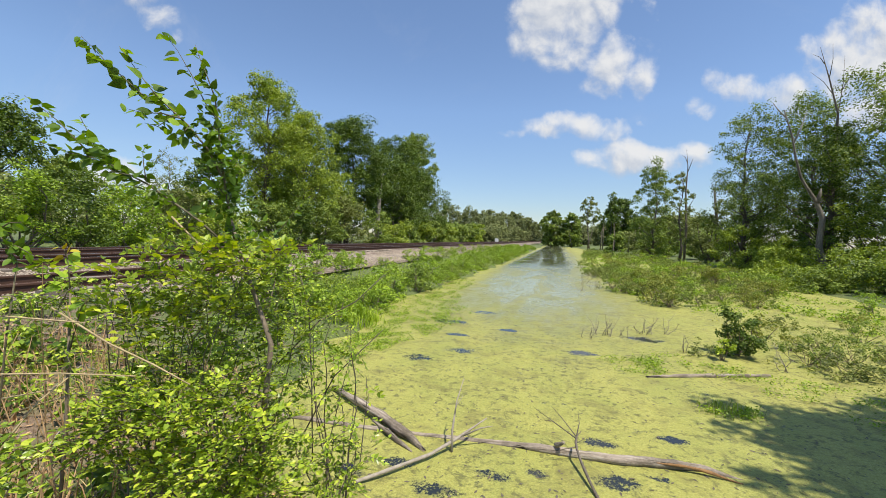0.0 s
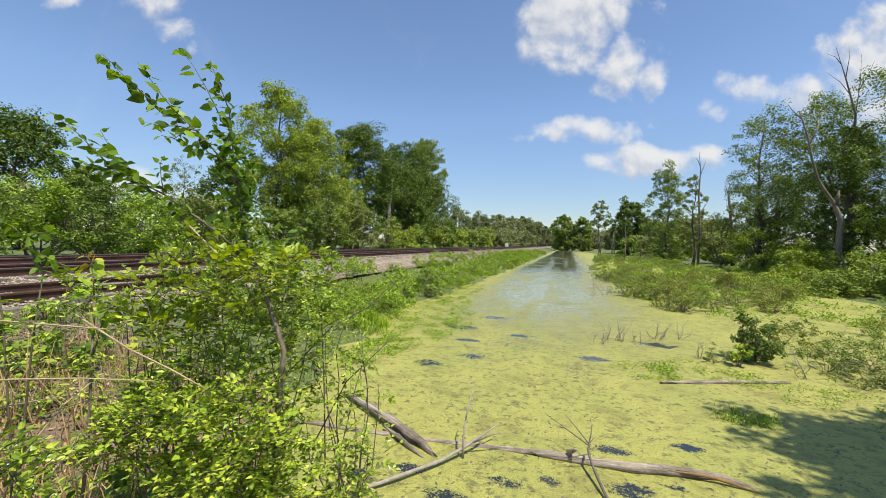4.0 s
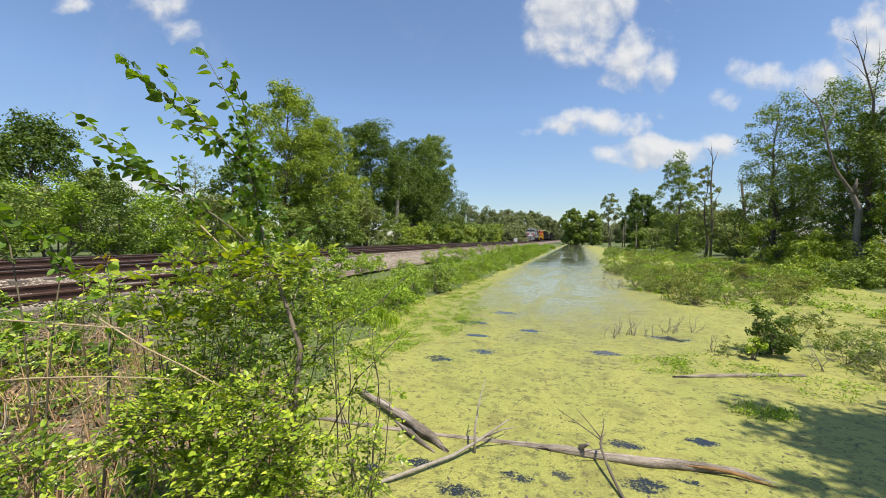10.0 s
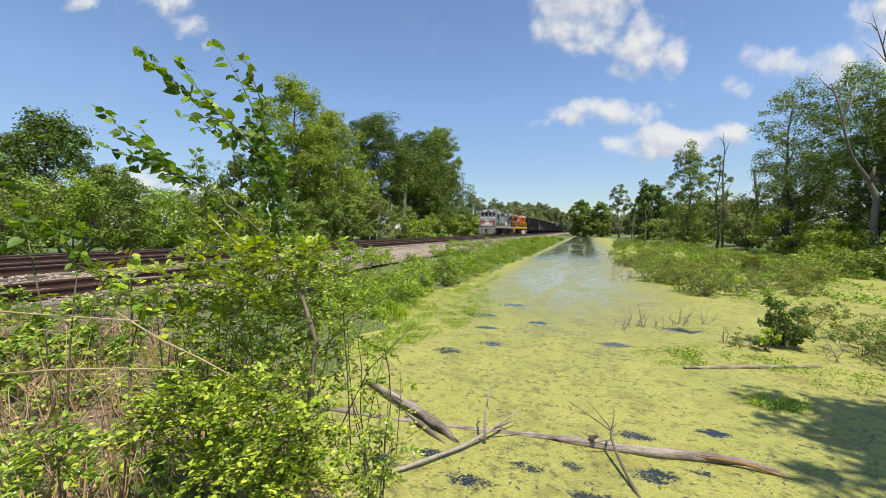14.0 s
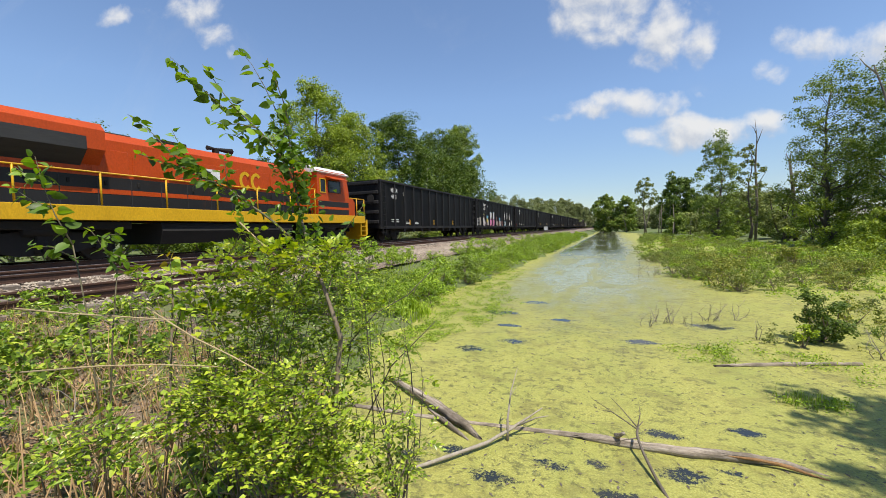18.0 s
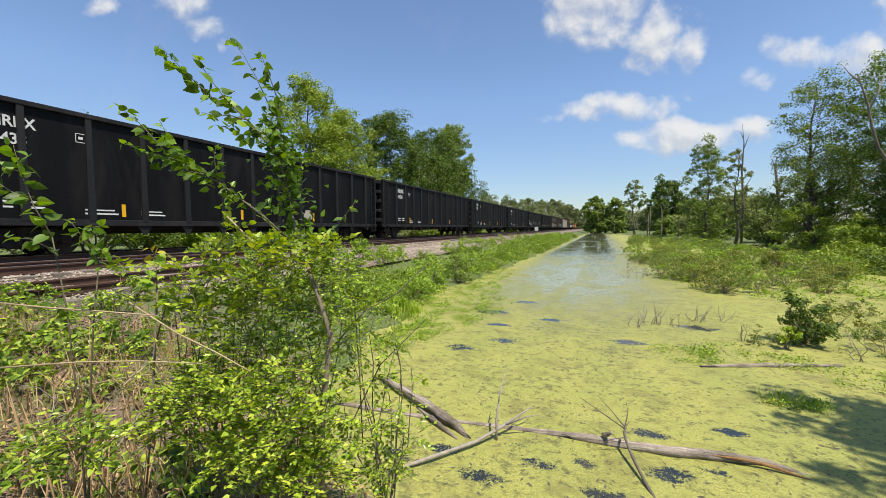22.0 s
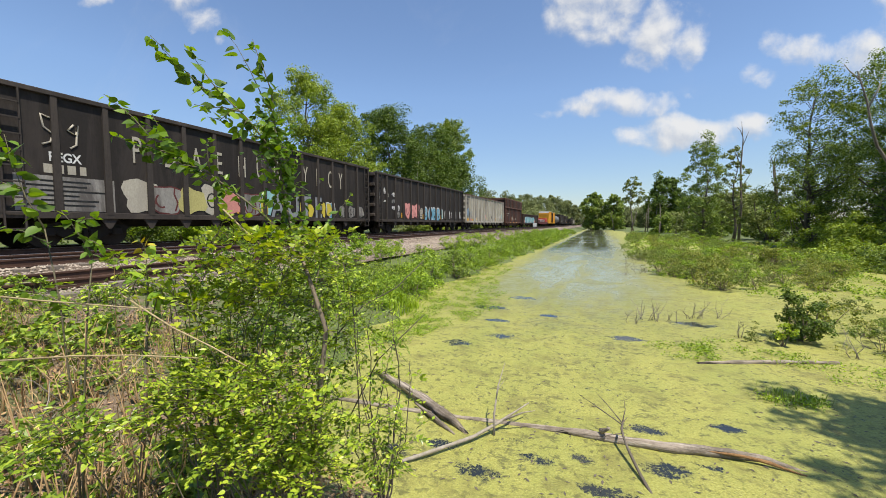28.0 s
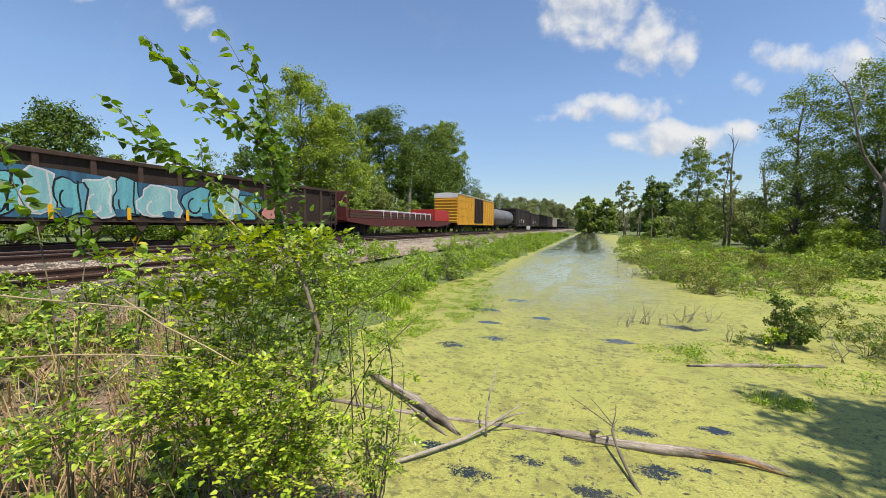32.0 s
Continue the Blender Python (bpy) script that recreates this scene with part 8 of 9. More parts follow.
def sprays(O, D, rng, leaf, length, count, tilt=0.32, arch=0.25):
    """Leafy twigs: two rows of leaves along each, spread flat. Gives leaf places, ways, faces and twig lines."""
    P, A, F, lines = [], [], [], []
    for o, d in zip(O, D):
        n = int(rng.integers(count[0], count[1] + 1))
        L = rng.uniform(*length)
        d = d / np.linalg.norm(d)
        nrm = np.array([0, 0, 1.0]) + rng.normal(size=3) * tilt + d * 0.15
        side = np.cross(nrm, d)
        side /= np.linalg.norm(side) + 1e-9
        nrm = np.cross(d, side)
        t = np.linspace(0.12, 1.0, n)
        q = o + d * (L * t)[:, None] - np.array([0, 0, arch]) * (L * t ** 2)[:, None]
        sg = np.where(np.arange(n) % 2, 1.0, -1.0)[:, None]
        taper = (1 - 0.55 * t)[:, None]
        P.append(q)
        A.append(side * sg * taper + d * (0.45 + 0.6 * t)[:, None] + rng.normal(size=(n, 3)) * 0.16 - np.array([0, 0, 0.16]))
        F.append(nrm + rng.normal(size=(n, 3)) * 0.26)
        lines.append([o, o + d * L * 0.5 - np.array([0, 0, arch * L * 0.25]), o + d * L - np.array([0, 0, arch * L])])
    return np.concatenate(P), np.concatenate(A), np.concatenate(F), lines


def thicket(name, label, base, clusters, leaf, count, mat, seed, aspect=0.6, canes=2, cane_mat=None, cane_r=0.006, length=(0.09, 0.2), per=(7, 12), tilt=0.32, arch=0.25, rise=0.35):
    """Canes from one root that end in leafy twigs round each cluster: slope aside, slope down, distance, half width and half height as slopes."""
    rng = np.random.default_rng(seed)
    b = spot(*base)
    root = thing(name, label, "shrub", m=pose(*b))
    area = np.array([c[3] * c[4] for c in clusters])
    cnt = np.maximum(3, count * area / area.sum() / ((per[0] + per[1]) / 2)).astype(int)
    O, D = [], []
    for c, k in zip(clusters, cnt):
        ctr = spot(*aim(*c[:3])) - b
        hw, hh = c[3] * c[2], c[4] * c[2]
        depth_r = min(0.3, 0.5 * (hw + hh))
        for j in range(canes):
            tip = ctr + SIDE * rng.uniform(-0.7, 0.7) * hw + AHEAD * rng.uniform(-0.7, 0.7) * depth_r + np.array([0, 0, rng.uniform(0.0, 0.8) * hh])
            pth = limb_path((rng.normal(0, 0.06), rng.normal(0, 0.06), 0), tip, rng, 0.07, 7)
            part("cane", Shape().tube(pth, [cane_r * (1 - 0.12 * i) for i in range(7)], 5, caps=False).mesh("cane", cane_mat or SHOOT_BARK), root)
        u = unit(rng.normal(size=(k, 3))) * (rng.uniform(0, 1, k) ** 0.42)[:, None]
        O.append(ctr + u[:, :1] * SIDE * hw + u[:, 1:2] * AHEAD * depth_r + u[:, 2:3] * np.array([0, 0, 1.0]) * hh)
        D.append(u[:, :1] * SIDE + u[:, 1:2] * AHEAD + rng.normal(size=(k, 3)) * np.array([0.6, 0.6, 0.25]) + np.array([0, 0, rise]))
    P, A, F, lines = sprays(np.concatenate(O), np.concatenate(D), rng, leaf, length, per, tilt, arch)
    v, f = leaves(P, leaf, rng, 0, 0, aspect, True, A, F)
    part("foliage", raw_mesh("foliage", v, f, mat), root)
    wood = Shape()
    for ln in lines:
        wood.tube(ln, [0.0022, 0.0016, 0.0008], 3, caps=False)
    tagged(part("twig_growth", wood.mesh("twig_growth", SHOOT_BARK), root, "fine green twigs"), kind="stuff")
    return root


def heart_leaf(mat):
    """One heart-shaped leaf of unit length, folded along its midrib, with its stalk at the origin."""
    half = [(-0.04, 0.13), (0.06, 0.27), (0.24, 0.34), (0.46, 0.31), (0.68, 0.205), (0.86, 0.085)]
    v = [(0.03, 0, 0.0), (0.24, 0, -0.03), (0.46, 0, -0.03), (0.68, 0, -0.05), (0.86, 0, -0.09), (1.0, 0, -0.14)]
    rim = []
    for s in (1, -1):
        rim.append([len(v) + k for k in range(6)])
        v += [(x, s * w, 0.22 * w - 0.16 * max(0, x) ** 2) for x, w in half]
    f = []
    for s, r in zip((1, -1), rim):
        rows = [(0, r[0], r[1]), (0, r[1], r[2], 1), (1, r[2], r[3], 2), (2, r[3], r[4], 3), (3, r[4], r[5], 4), (4, r[5], 5)]
        f += [q if s > 0 else q[::-1] for q in rows]
    v += [(-0.42, 0.006, 0.05), (-0.42, -0.006, 0.05)]
    f.append((0, len(v) - 2, len(v) - 1))
    return raw_mesh("leaf", v, f, mat, True)


LEAF_ME = {mt: heart_leaf(mt) for mt in (MULBERRY_ONE, YOUNG_ONE)}


def shoot(root, b, pts, r0, leaf, rng, mats, step=0.035, wood=None, bare=0.02):
    """A leafy shoot: a stem with alternate heart-shaped leaves, each one a part."""
    pts = [np.array(spot(*p)) - b for p in pts]
    part("branch", Shape().tube([tuple(p) for p in pts], [max(0.0012, r0 * (1 - 0.85 * i / (len(pts) - 1))) for i in range(len(pts))], 6).mesh("branch", wood or SHOOT_BARK), root)
    P = np.array(pts)
    d = np.concatenate([[0], np.cumsum(np.linalg.norm(np.diff(P, axis=0), axis=1))])
    n = max(2, int((d[-1] - bare) / step))
    t = np.linspace(bare, d[-1], n)
    Q = np.stack([np.interp(t, d, P[:, k]) for k in range(3)], 1)
    D = unit(np.stack([np.interp(np.minimum(t + 0.02, d[-1]), d, P[:, k]) - np.interp(np.maximum(t - 0.02, 0), d, P[:, k]) for k in range(3)], 1))
    sidev = unit(np.cross(D, np.array([0, 0, 1.0])) + rng.normal(size=(n, 3)) * 0.6)
    al = unit(sidev * np.where(np.arange(n) % 2, 1, -1)[:, None] + D * 0.3 + np.array([0, 0, -0.3]))
    nr = rng.normal(size=(n, 3)) * 0.38 + np.array([0, 0, 0.62])
    for k in range(n):
        young = t[k] > d[-1] - 0.06
        L = rng.uniform(*leaf) * (0.75 if young else 1.0)
        s = np.cross(nr[k], al[k])
        s /= np.linalg.norm(s)
        nn = np.cross(al[k], s)
        o = Q[k] + al[k] * L * 0.30
        m = Matrix([[*(float(c[r]) * L for c in (al[k], s, nn)), float(o[r])] for r in range(3)] + [[0, 0, 0, 1]])
        part("leaf", LEAF_ME[mats[1] if young else mats[0]], root, m=m)


rngs = np.random.default_rng(77)
sap_base = spot(-0.80, 2.2, 0.30)
STEM_BARK = surface("smooth_brown_stem", (0.10, 0.075, 0.05), (0.30, 0.235, 0.16), 0.75, 0, 5, 60, 0.4, 0.004)
sapling = thing("sapling", "tall mulberry sapling with long leafy shoots", "sapling", m=pose(*sap_base))
MB = (MULBERRY_ONE, YOUNG_ONE)
part("stem", Shape().tube([tuple(spot(*p) - sap_base) for p in ((-0.80, 2.2, 0.3), (-0.815, 2.06, 0.84), (-0.785, 2.02, 1.28), (-0.75, 2.02, 1.63), (-0.83, 2.05, 1.83), (-0.94, 2.13, 2.03), (-1.045, 2.28, 2.15), (-1.096, 2.3, 2.305))], [0.020, 0.018, 0.015, 0.0125, 0.011, 0.010, 0.008, 0.006], 8).mesh("stem", STEM_BARK), sapling, "pale smooth stem")
BIG, MIDL, SML = (0.058, 0.095), (0.044, 0.075), (0.036, 0.058)
for pts, r0, size, gap in (
        ([(-1.062, 2.3, 2.14), (-1.096, 2.3, 2.305), (-1.119, 2.3, 2.452), (-1.148, 2.3, 2.635), (-1.158, 2.3, 2.799), (-1.177, 2.3, 2.945), (-1.224, 2.3, 3.071), (-1.261, 2.3, 3.162), (-1.285, 2.3, 3.234)], 0.008, MIDL, 0.026),
        ([(-1.152, 2.28, 2.812), (-1.221, 2.28, 2.91), (-1.295, 2.28, 3.062), (-1.368, 2.28, 3.187), (-1.437, 2.28, 3.273)], 0.004, BIG, 0.05),
        ([(-1.104, 2.25, 2.482), (-1.186, 2.25, 2.642), (-1.294, 2.25, 2.774), (-1.42, 2.25, 2.889), (-1.536, 2.25, 2.931), (-1.635, 2.25, 3.019), (-1.724, 2.25, 3.097), (-1.796, 2.25, 3.176), (-1.858, 2.25, 3.234)], 0.006, BIG, 0.034),
        ([(-1.451, 2.27, 2.909), (-1.523, 2.27, 2.992), (-1.595, 2.27, 3.09), (-1.673, 2.27, 3.196)], 0.004, BIG, 0.045),
        ([(-1.301, 2.2, 2.796), (-1.406, 2.2, 2.821), (-1.493, 2.2, 2.819), (-1.572, 2.2, 2.836)], 0.004, BIG, 0.035),
        ([(-1.085, 2.25, 2.12), (-1.21, 2.2, 2.254), (-1.333, 2.2, 2.34), (-1.474, 2.2, 2.44), (-1.597, 2.2, 2.503), (-1.693, 2.2, 2.572), (-1.755, 2.2, 2.649), (-1.79, 2.2, 2.727), (-1.825, 2.2, 2.793)], 0.007, MIDL, 0.03),
        ([(-1.595, 2.15, 2.516), (-1.698, 2.15, 2.563), (-1.835, 2.15, 2.586), (-1.92, 2.15, 2.619), (-2.005, 2.15, 2.647)], 0.004, MIDL, 0.026),
        ([(-1.732, 2.15, 2.588), (-1.818, 2.15, 2.672), (-1.886, 2.15, 2.747), (-1.971, 2.15, 2.814), (-2.053, 2.15, 2.873)], 0.004, MIDL, 0.035),
        ([(-1.469, 2.18, 2.45), (-1.482, 2.18, 2.537), (-1.487, 2.18, 2.606), (-1.47, 2.18, 2.649)], 0.003, SML, 0.018),
        ([(-1.505, 2.12, 2.476), (-1.59, 2.12, 2.491), (-1.657, 2.12, 2.541)], 0.003, MIDL, 0.022),
        ([(-1.144, 2.3, 2.551), (-1.089, 2.35, 2.627), (-1.108, 2.35, 2.701)], 0.003, MIDL, 0.02),
        ([(-1.14, 2.28, 2.61), (-1.213, 2.25, 2.66), (-1.276, 2.25, 2.676)], 0.003, MIDL, 0.02),
        ([(-1.12, 2.3, 2.46), (-1.046, 2.3, 2.526), (-1.01, 2.3, 2.6)], 0.003, SML, 0.02),
        ([(-1.156, 2.3, 2.762), (-1.232, 2.3, 2.816), (-1.278, 2.3, 2.888)], 0.003, MIDL, 0.022),
        ([(-1.11, 2.28, 2.40), (-1.167, 2.25, 2.481), (-1.194, 2.25, 2.57)], 0.003, SML, 0.018),
        ([(-1.353, 2.2, 2.80), (-1.423, 2.2, 2.751), (-1.493, 2.2, 2.767)], 0.003, MIDL, 0.025),
        ([(-1.11, 2.3, 2.36), (-1.087, 2.35, 2.458), (-1.069, 2.35, 2.496)], 0.003, SML, 0.018),
        ([(-1.265, 2.2, 2.753), (-1.318, 2.2, 2.682), (-1.353, 2.2, 2.699)], 0.003, BIG, 0.025),
        ([(-1.32, 2.15, 2.345), (-1.389, 2.15, 2.362), (-1.423, 2.15, 2.292)], 0.003, SML, 0.02),
        ([(-1.0, 2.28, 2.02), (-0.86, 2.3, 2.15), (-0.76, 2.3, 2.28), (-0.70, 2.3, 2.36)], 0.004, SML, 0.035)):
    shoot(sapling, sap_base, pts, r0, (size[0] * 0.88, size[1] * 0.88), rngs, MB, gap * 0.52, None, 0.25 if len(pts) == 9 and size is MIDL and gap > 0.028 else 0.03)

zz = rngs.uniform(2.05, 2.8, 330)
pl = np.array([spot(np.interp(z, [2.0, 2.3, 2.6, 2.8], [-1.0, -1.095, -1.14, -1.158]) + rngs.normal() * 0.075, 2.3 + rngs.normal() * 0.08, z) - sap_base for z in zz])
tagged(part("small_leaves", raw_mesh("small_leaves", *leaves(pl, (0.03, 0.062), rngs, 0.3, 0.35, 0.66, True), LEAF_MULBERRY), sapling), kind="stuff")
pl = np.concatenate([np.array([spot(*p) for p in pts]) for pts in ([(-1.42, 2.2, 2.41), (-1.52, 2.19, 2.47), (-1.60, 2.18, 2.51), (-1.68, 2.17, 2.55), (-1.75, 2.16, 2.58), (-1.62, 2.16, 2.55), (-1.72, 2.16, 2.62), (-1.82, 2.15, 2.60)],)]) - sap_base
pl = np.repeat(pl, 9, 0) + rngs.normal(size=(72, 3)) * 0.035
tagged(part("small_leaves", raw_mesh("small_leaves", *leaves(pl, (0.04, 0.07), rngs, 0.2, 0.5, 0.66, True), LEAF_MULBERRY), sapling), kind="stuff")
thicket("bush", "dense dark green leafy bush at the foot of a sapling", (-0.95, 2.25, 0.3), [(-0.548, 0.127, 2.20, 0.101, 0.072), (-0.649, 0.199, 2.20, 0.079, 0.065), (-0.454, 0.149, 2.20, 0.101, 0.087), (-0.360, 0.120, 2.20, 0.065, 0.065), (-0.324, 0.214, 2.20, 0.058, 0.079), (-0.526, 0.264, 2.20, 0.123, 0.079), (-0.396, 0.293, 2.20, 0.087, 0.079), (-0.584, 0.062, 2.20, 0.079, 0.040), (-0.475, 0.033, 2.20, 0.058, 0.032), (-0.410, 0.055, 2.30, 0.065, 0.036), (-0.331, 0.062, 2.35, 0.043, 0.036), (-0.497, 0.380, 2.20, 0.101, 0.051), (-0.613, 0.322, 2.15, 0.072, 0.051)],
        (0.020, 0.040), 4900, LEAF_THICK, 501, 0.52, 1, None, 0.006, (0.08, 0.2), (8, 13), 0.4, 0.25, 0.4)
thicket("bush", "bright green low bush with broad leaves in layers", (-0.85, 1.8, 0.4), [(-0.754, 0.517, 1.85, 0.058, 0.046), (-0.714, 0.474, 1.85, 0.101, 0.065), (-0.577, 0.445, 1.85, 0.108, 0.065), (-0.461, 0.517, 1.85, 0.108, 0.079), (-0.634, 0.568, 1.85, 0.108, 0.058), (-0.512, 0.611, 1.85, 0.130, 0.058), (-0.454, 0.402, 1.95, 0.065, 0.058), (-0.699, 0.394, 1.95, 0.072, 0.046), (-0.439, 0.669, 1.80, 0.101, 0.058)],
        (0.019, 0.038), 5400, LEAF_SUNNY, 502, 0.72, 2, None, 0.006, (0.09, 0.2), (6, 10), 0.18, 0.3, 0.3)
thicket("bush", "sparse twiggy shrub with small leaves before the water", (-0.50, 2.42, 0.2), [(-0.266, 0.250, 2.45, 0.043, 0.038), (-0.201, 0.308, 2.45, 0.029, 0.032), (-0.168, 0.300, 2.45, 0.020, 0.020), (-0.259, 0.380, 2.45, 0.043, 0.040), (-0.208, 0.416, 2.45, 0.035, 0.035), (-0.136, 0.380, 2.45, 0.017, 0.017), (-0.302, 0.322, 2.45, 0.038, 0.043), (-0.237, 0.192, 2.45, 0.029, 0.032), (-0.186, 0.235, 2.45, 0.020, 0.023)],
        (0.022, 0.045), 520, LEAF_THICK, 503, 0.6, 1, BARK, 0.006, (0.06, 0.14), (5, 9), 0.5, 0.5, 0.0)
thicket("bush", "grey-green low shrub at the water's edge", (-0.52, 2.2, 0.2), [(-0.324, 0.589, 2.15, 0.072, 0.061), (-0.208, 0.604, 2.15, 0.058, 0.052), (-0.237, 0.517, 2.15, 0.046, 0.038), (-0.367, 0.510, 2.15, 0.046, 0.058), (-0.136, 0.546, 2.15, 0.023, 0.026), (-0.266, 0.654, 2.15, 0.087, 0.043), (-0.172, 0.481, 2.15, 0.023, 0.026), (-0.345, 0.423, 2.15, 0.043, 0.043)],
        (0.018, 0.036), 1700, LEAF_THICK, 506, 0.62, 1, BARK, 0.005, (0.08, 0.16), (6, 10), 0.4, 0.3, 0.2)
# last five clusters: brighter leaves paint sunlight on the dense bush's top
thicket("bush", "young yellow-green sapling shoots, and bright leaves for the dense bush's sunlit top", (-1.35, 2.05, 0.6), [(-0.699, 0.127, 2.05, 0.038, 0.055), (-0.746, 0.192, 2.05, 0.038, 0.055), (-0.656, 0.069, 2.05, 0.026, 0.035), (-0.624, 0.235, 2.05, 0.043, 0.052), (-0.663, 0.286, 2.05, 0.038, 0.038), (-0.772, 0.105, 2.05, 0.026, 0.023), (-0.605, 0.004, 2.05, 0.020, 0.023), (-0.699, 0.221, 2.05, 0.040, 0.043), (-0.526, 0.055, 2.00, 0.061, 0.032), (-0.447, 0.084, 2.00, 0.055, 0.035), (-0.374, 0.055, 2.00, 0.046, 0.029), (-0.555, 0.127, 2.00, 0.055, 0.035), (-0.483, 0.178, 2.00, 0.052, 0.038)],
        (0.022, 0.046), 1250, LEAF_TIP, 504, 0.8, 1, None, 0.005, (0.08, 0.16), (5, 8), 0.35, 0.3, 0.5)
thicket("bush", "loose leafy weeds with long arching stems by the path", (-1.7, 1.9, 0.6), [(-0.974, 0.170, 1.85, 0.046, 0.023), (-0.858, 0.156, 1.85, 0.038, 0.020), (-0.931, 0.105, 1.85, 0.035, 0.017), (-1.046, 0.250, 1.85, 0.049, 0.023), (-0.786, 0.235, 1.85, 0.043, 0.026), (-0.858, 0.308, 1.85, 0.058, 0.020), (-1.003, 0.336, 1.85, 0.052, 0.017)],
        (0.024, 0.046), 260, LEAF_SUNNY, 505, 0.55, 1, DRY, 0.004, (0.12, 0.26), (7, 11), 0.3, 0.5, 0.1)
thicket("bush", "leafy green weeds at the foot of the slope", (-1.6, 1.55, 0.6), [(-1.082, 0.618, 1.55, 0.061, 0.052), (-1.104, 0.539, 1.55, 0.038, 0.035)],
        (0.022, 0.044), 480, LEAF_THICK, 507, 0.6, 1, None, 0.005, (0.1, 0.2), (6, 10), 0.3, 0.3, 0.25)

yl_base = spot(-1.78, 2.0, 0.62)
yl = thing("sapling", "slim young sapling with a yellow-tinged leafy tip", "sapling", m=pose(*yl_base))
YELLOWISH = leaf_mat("yellow_young_leaf", [(0.36, 0.30, 0.03), (0.46, 0.38, 0.05), (0.34, 0.36, 0.05)], 0.45, 0.45, True)
LEAF_ME[YELLOWISH] = heart_leaf(YELLOWISH)
part("stem", Shape().tube([(0, 0, 0), (0.02, 0.02, 0.6), tuple(spot(-1.73, 2.0, 1.88) - yl_base)], [0.01, 0.008, 0.005], 6).mesh("stem", BARK_TWIG), yl)
shoot(yl, yl_base, [(-1.73, 2.0, 1.85), (-1.74, 2.0, 2.0), (-1.75, 2.0, 2.08)], 0.004, (0.05, 0.09), rngs, (YOUNG_ONE, YELLOWISH), 0.02)
shoot(yl, yl_base, [(-1.73, 2.0, 1.6), (-1.68, 2.0, 1.8), (-1.62, 2.0, 1.9)], 0.004, (0.05, 0.08), rngs, (YOUNG_ONE, YOUNG_ONE), 0.03)
shoot(yl, yl_base, [(-1.745, 2.0, 2.04), (-1.76, 2.0, 2.08), (-1.775, 2.0, 2.10)], 0.003, (0.045, 0.07), rngs, (YELLOWISH, YELLOWISH), 0.012)

side_base = spot(-1.95, 1.85, 0.6)
side_sapling = thing("sapling", "leafy young mulberry sapling with drooping side shoots", "sapling", m=pose(*side_base))
part("stem", Shape().tube([tuple(spot(*p) - side_base) for p in ((-1.95, 1.85, 0.6), (-1.93, 1.87, 1.2), (-1.90, 1.89, 1.7), (-1.861, 1.9, 2.028))], [0.006, 0.005, 0.004, 0.003], 6).mesh("stem", SHOOT_BARK), side_sapling)
part("stem", Shape().tube([tuple(spot(*p) - side_base) for p in ((-1.95, 1.85, 0.6), (-1.98, 1.87, 1.2), (-2.04, 1.89, 1.8), (-2.106, 1.9, 2.16))], [0.006, 0.005, 0.004, 0.003], 6).mesh("stem", SHOOT_BARK), side_sapling)
for pts, size, gap in (
        ([(-2.106, 1.9, 2.16), (-2.195, 1.9, 2.319), (-2.252, 1.9, 2.478), (-2.287, 1.9, 2.632)], BIG, 0.026), ([(-2.222, 1.9, 2.363), (-2.314, 1.9, 2.393), (-2.403, 1.9, 2.453), (-2.432, 1.9, 2.482)], MIDL, 0.024),
        ([(-2.259, 1.9, 2.492), (-2.349, 1.9, 2.537), (-2.408, 1.9, 2.581)], MIDL, 0.024), ([(-1.861, 1.9, 2.028), (-1.916, 1.9, 2.114), (-1.972, 1.9, 2.201), (-2.014, 1.9, 2.252)], MIDL, 0.022),
        ([(-1.916, 1.9, 2.114), (-1.856, 1.9, 2.099), (-1.798, 1.9, 2.063)], MIDL, 0.022), ([(-1.951, 1.9, 2.172), (-1.895, 1.9, 2.207), (-1.833, 1.9, 2.213)], MIDL, 0.022),
        ([(-1.87, 1.9, 2.0), (-1.755, 1.9, 2.012), (-1.712, 1.9, 1.969)], SML, 0.025), ([(-2.08, 1.9, 2.08), (-2.2, 1.88, 2.15), (-2.31, 1.86, 2.16)], MIDL, 0.024), ([(-1.93, 1.88, 1.75), (-2.1, 1.86, 1.84), (-2.25, 1.85, 1.86)], SML, 0.026)):
    shoot(side_sapling, side_base, pts, 0.004, (size[0] * 0.9, size[1] * 0.9), rngs, MB, gap * 0.55, None, 0.02)

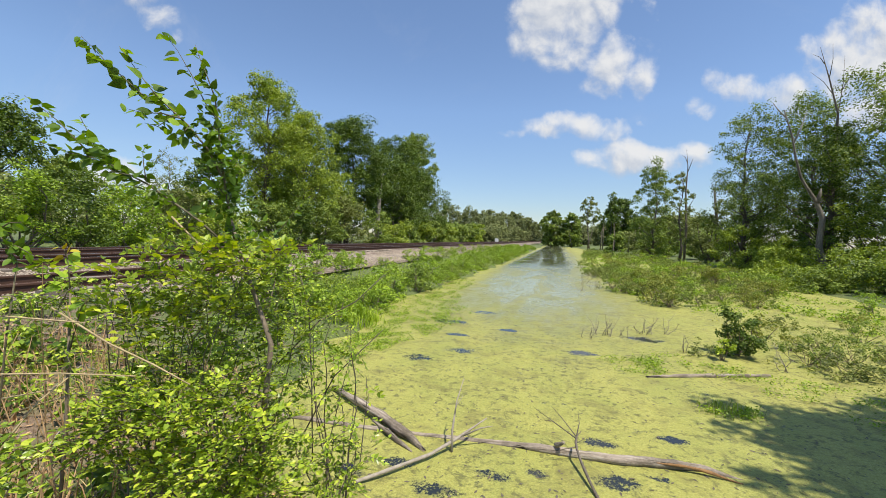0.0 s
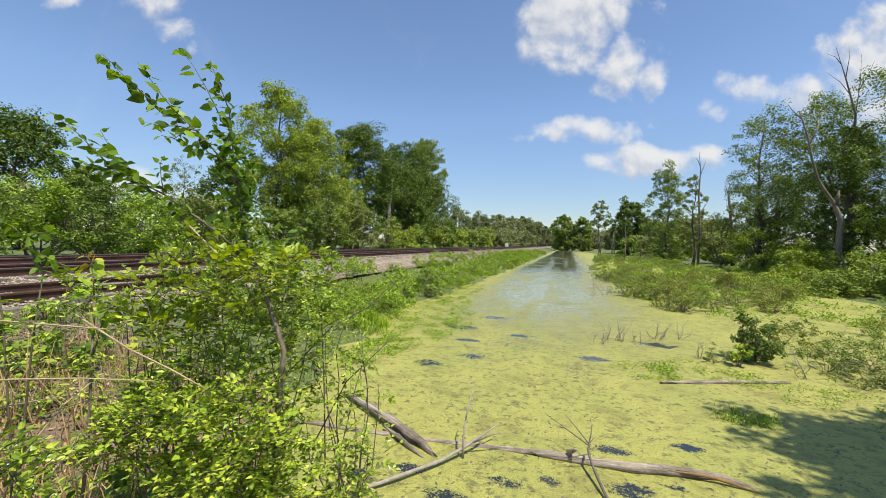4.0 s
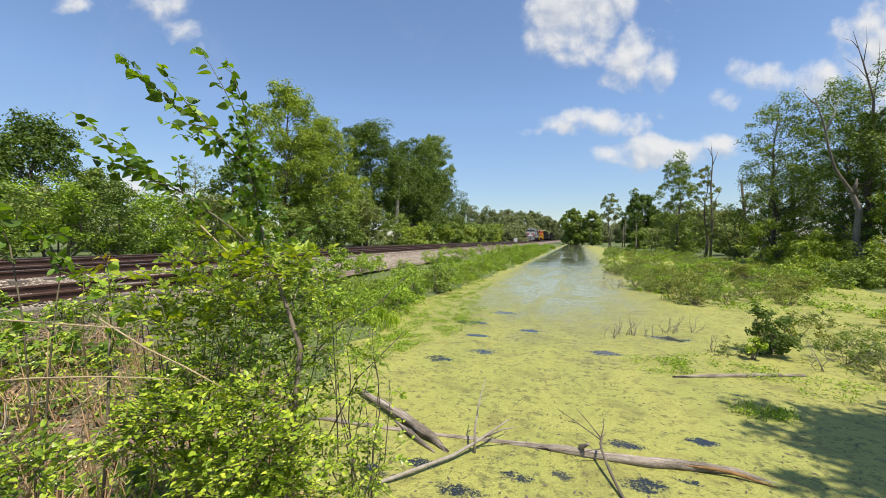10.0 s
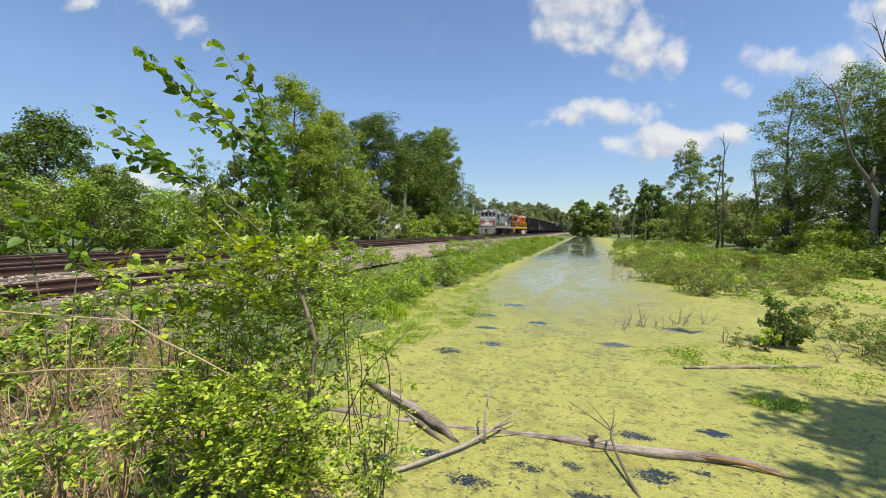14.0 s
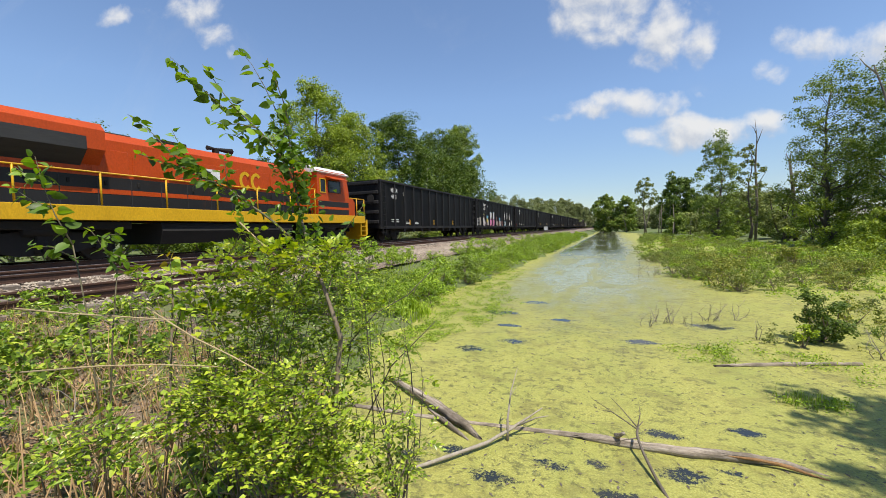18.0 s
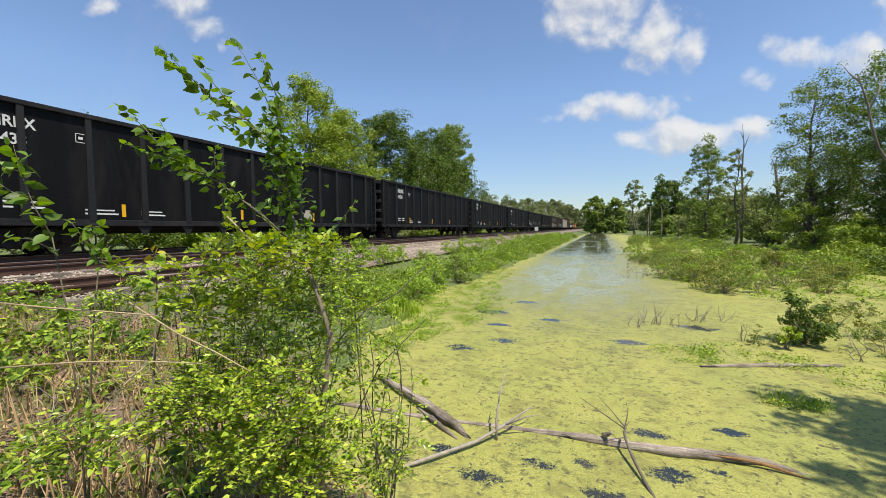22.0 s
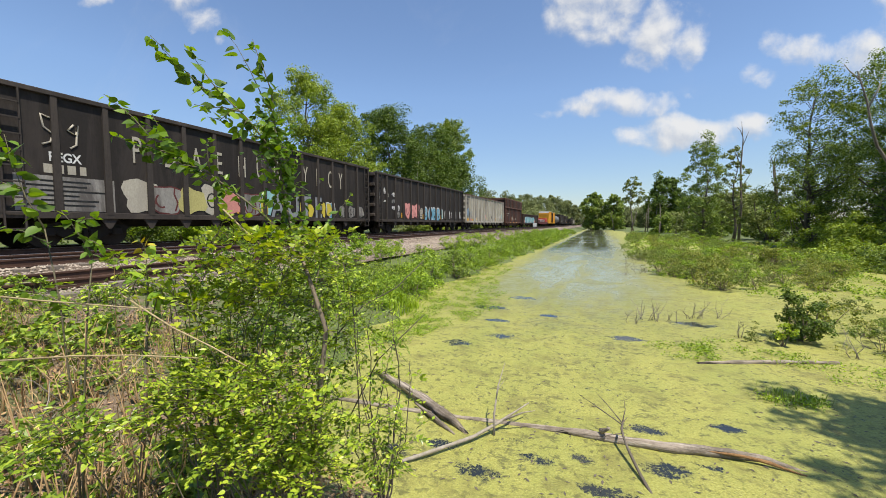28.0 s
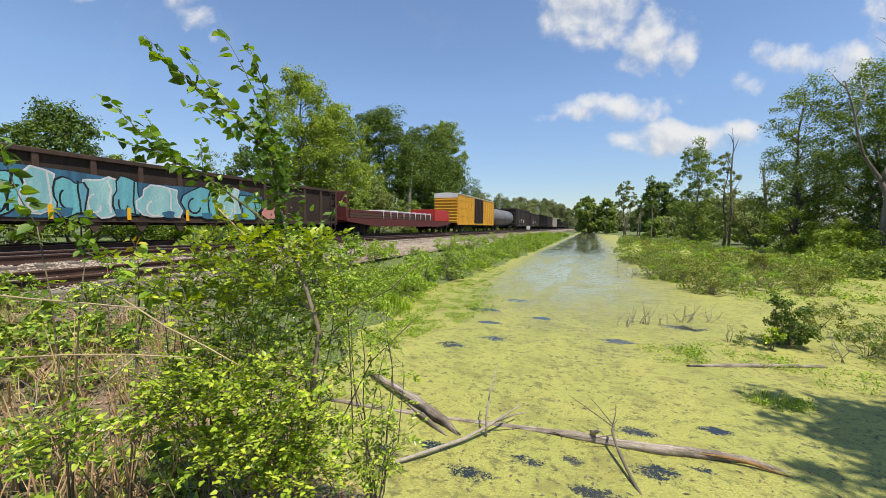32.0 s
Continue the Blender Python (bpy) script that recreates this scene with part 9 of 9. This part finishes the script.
# arching canes, dead stalks, dry grass
TAN_CANE = surface("tan_cane", (0.24, 0.17, 0.08), (0.50, 0.40, 0.22), 0.7, 0, 8, 80, 0.3, 0.003)
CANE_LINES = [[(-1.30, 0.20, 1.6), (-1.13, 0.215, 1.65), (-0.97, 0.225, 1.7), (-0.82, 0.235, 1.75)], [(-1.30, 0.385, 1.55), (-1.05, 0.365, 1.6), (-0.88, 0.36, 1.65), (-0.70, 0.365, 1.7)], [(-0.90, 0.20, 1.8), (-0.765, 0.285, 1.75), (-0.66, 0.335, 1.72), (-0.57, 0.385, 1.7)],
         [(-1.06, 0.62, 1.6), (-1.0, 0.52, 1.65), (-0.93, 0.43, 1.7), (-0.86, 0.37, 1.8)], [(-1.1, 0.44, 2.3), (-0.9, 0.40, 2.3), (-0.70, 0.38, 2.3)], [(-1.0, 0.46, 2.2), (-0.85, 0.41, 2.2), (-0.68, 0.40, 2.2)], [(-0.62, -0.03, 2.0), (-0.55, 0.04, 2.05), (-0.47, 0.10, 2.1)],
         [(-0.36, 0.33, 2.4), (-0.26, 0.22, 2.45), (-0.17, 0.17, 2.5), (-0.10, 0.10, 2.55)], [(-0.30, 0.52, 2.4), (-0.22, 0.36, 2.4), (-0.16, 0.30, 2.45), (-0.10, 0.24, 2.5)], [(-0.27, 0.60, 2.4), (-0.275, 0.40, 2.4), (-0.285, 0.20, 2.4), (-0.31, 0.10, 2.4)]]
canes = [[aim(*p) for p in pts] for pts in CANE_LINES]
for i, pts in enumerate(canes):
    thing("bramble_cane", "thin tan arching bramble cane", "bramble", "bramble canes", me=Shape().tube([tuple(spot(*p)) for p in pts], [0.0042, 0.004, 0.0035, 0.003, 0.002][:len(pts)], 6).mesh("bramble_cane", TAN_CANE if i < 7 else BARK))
rngd = np.random.default_rng(12)
TUFTS = [(-2.2, 2.0), (-1.95, 1.9), (-2.45, 2.35), (-2.15, 2.5), (-2.9, 2.7), (-2.6, 3.2), (-3.6, 3.4), (-1.95, 3.3)]
for i in range(60):
    ca, cd = TUFTS[i % 8]
    g0 = spot(ca + rngd.normal() * 0.13, cd + rngd.normal() * 0.13, 0)
    g0[2] = land1(g0[0], g0[1]) - 0.03
    h = rngd.uniform(0.35, 0.85)
    lean = rngd.normal(size=2) * 0.16
    me = Shape().tube([tuple(g0), tuple(g0 + np.array([lean[0] * 0.4, lean[1] * 0.4, h * 0.5])), tuple(g0 + np.array([lean[0], lean[1], h]))], [0.007 if i % 5 else 0.012, 0.005, 0.002], 5).mesh("dead_stalk", DRY)
    thing("dead_stalk", "dry upright reddish-brown weed stalk on the bank", "stalk", "dead stalks on the bank", me=me)
weed_kinds = [bush("weed", "low leafy green weed on the bare slope", 0, 0, h, hw, (0.025, 0.06), n, mt, 640 + k, "weeds on the bare slope", 9, 5, 0, 0.6, SHOOT_BARK) for k, (h, hw, n, mt) in enumerate([(0.26, 0.24, 260, LEAF_BUSH), (0.34, 0.2, 240, LEAF_BANK), (0.18, 0.26, 220, LEAF_BUSH)])]
WEEDS = [(-2.15, 1.85, 1.3), (-1.95, 1.8, 1.0), (-2.4, 2.0, 1.2), (-1.5, 2.1, 1.1), (-2.8, 2.3, 1.2), (-1.6, 2.6, 1.2), (-1.9, 2.8, 1.0), (-2.2, 3.0, 1.1)]
WEEDS += [(rngd.uniform(-1.45, -0.55) * d, d, rngd.uniform(0.7, 1.5)) for d in rngd.uniform(2.3, 6.5, 46)]
for i, (a, d, sc) in enumerate(WEEDS):
    p = spot(a, d, 0)
    m = pose(p[0], p[1], land1(p[0], p[1]) - 0.03, 0, 0, i * 53.0) @ Matrix.Scale(sc, 4)
    if i < 3:
        weed_kinds[i].matrix_basis = m
    else:
        copy_thing(weed_kinds[i % 3], m)
for i in range(26):
    d = rngd.uniform(1.9, 3.8)
    p = spot(rngd.uniform(-1.3, -0.6) * d, d, 0)
    a, l = rngd.uniform(0, 6.28), rngd.uniform(0.3, 0.9)
    z = land1(p[0], p[1])
    q = p + np.array([math.cos(a) * l, math.sin(a) * l, 0])
    mid = (p + q) / 2 + np.array([rngd.normal() * 0.06, rngd.normal() * 0.06, 0])
    me = Shape().tube([(p[0], p[1], z + 0.02), (mid[0], mid[1], z + rngd.uniform(0.06, 0.3)), (q[0], q[1], land1(q[0], q[1]) + rngd.uniform(0.02, 0.35))], [0.006, 0.0045, 0.0015], 5).mesh("dead_branch", BARK_PALE if i % 2 else DRY)
    thing("dead_branch", "thin pale dead branch fallen across the weeds", "branch", "dead branches on the bank", me=me)
gp = np.array([spot(a * d / 2.4, d, 0)[:2] for a, d in zip(rngd.uniform(-3.6, -1.0, 3200), rngd.uniform(1.6, 5.6, 3200))])
keep = np.array([noise.noise((x * 1.1, y * 1.1, 2.0)) > -0.12 for x, y in gp])
gp = gp[keep]
P = np.column_stack([gp, land(gp[:, 0], gp[:, 1]) - 0.02])
v, f = blades(P, (0.10, 0.4), rngd, 0.004, 1.1)
thing("dry_grass", "tangle of dry straw-coloured grass on the bank", "grass", kind="stuff", me=raw_mesh("dry_grass", v, f, DRY))
gp = np.array([spot(a * d / 2.4, d, 0)[:2] for a, d in zip(rngd.uniform(-3.6, -0.6, 3600), rngd.uniform(1.7, 6.5, 3600))])
keep = np.array([noise.noise((x * 0.9 + 7, y * 0.9, 5.0)) > 0.08 for x, y in gp]) & (land(gp[:, 0], gp[:, 1]) > 0.05)
gp = gp[keep]
P = np.column_stack([gp, land(gp[:, 0], gp[:, 1]) - 0.02])
v, f = blades(P, (0.06, 0.28), rngd, 0.004, 0.9)
thing("bank_grass", "green grass tufts among the dry stalks", "grass", kind="stuff", me=raw_mesh("bank_grass", v, f, GRASS))
gp = np.array([spot(a * d / 2.4, d, 0)[:2] for a, d in zip(rngd.uniform(-3.6, -0.5, 7000), rngd.uniform(1.3, 5.5, 7000))])
P = np.column_stack([gp, land(gp[:, 0], gp[:, 1]) + 0.02 + rngd.uniform(0, 0.03, len(gp))])
v, f = leaves(P, (0.025, 0.06), rngd, 0, 0.75, 0.5)
LITTER = leaf_mat("leaf_litter", [(0.12, 0.07, 0.035), (0.24, 0.16, 0.09), (0.40, 0.30, 0.19)], 0.8, 0.1)
thing("leaf_litter", "brown dead leaves and bark scattered over the soil", "leaf litter", kind="stuff", me=raw_mesh("leaf_litter", v, f, LITTER))
for i, (x, y, h, hw, mt) in enumerate([(-5.0, 4.9, 0.5, 0.4, LEAF_BANK), (-6.4, 5.5, 0.45, 0.4, LEAF_BUSH), (-7.3, 6.6, 0.8, 0.7, LEAF_BANK), (-8.0, 8.4, 0.8, 0.7, LEAF_BANK), (-7.9, 4.6, 0.5, 0.5, LEAF_BUSH), (-8.0, 2.2, 0.45, 0.5, LEAF_GREY)]):
    bush("bank_shrub", "small leafy weed on the slope below the tracks", x, y, h, hw, (0.03, 0.065), 900, mt, 600 + i, "weeds along the bank", 9, 7, twig=BARK_TWIG)
stones(2600, -8.9, -5.6, -1.5, 5.5, land, (0.012, 0.04), 15, "slope_stones", "reddish-brown stones spilled down the slope", EARTH_STONE)

# trackside marker far along the line
sign = thing("track_sign", "small white square sign on a post beside the tracks", "sign", m=pose(-9.4, 62.0, 0.85))
part("post", Shape().box(-0.04, 0.04, -0.04, 0.04, -0.1, 1.3, 0.01).mesh("post", PLANK), sign)
part("panel", Shape().box(-0.28, 0.28, -0.06, -0.042, 0.9, 1.45, 0.006).mesh("panel", WHITE_PAINT), sign, "white sign panel")


# ---------------------------------------------------------------- what moves
# seconds and the place of the train's front along the track
FRONT = [(0, 312.0), (3, 262.5), (6, 212.0), (9, 160.0), (11, 123.5), (13, 85.6), (14.5, 55.6), (16.5, 14.2), (20.0, -57.6), (24.0, -139.6), (28.0, -221.6), (32.0, -303.6)]


# how far the wind bends the saplings, in degrees
SWAY_TALL = [(0, -0.4), (2, -0.5), (3.5, -0.6), (6, -0.7), (7.2, -0.6), (8, 0.1), (9, 0), (10, 0.4), (11, 0.6), (12.5, 0.8), (14, 1.3), (15, 1.4), (16.5, 0.9), (18, 1.6), (19, 0.8), (20, 1.5), (21, 1.75), (23, 1.9), (24, 1.6), (25.5, 1.15), (27.5, 1.4), (29, 1.1), (30, 0.6), (31, 0.9), (32, 1.1)]
SWAY_SLIM = [(0, 0.7), (2, 0.7), (3, 1.4), (5.5, 0), (7, -0.6), (9, 0), (10.5, 1.4), (12, 1.4), (13.5, 2.3), (14.5, 2.7), (16.5, 3.7), (19, 4.1), (24, 4.2), (25.5, 3.2), (28, 3.1), (29.5, 2.0), (31, 1.4), (32, 2.6)]


def motions():
    for plant, base, sway in ((sapling, sap_base, SWAY_TALL), (yl, yl_base, SWAY_SLIM)):
        walk(plant, [(t, Matrix.Translation(base.tolist()) @ Matrix.Rotation(radians(a), 4, Vector((-0.324, 0.946, 0)))) for t, a in sway])
    for root, offset in CARS:
        walk(root, [(t, pose(RAILX, y + offset, RAIL_Z)) for t, y in FRONT])


motions()
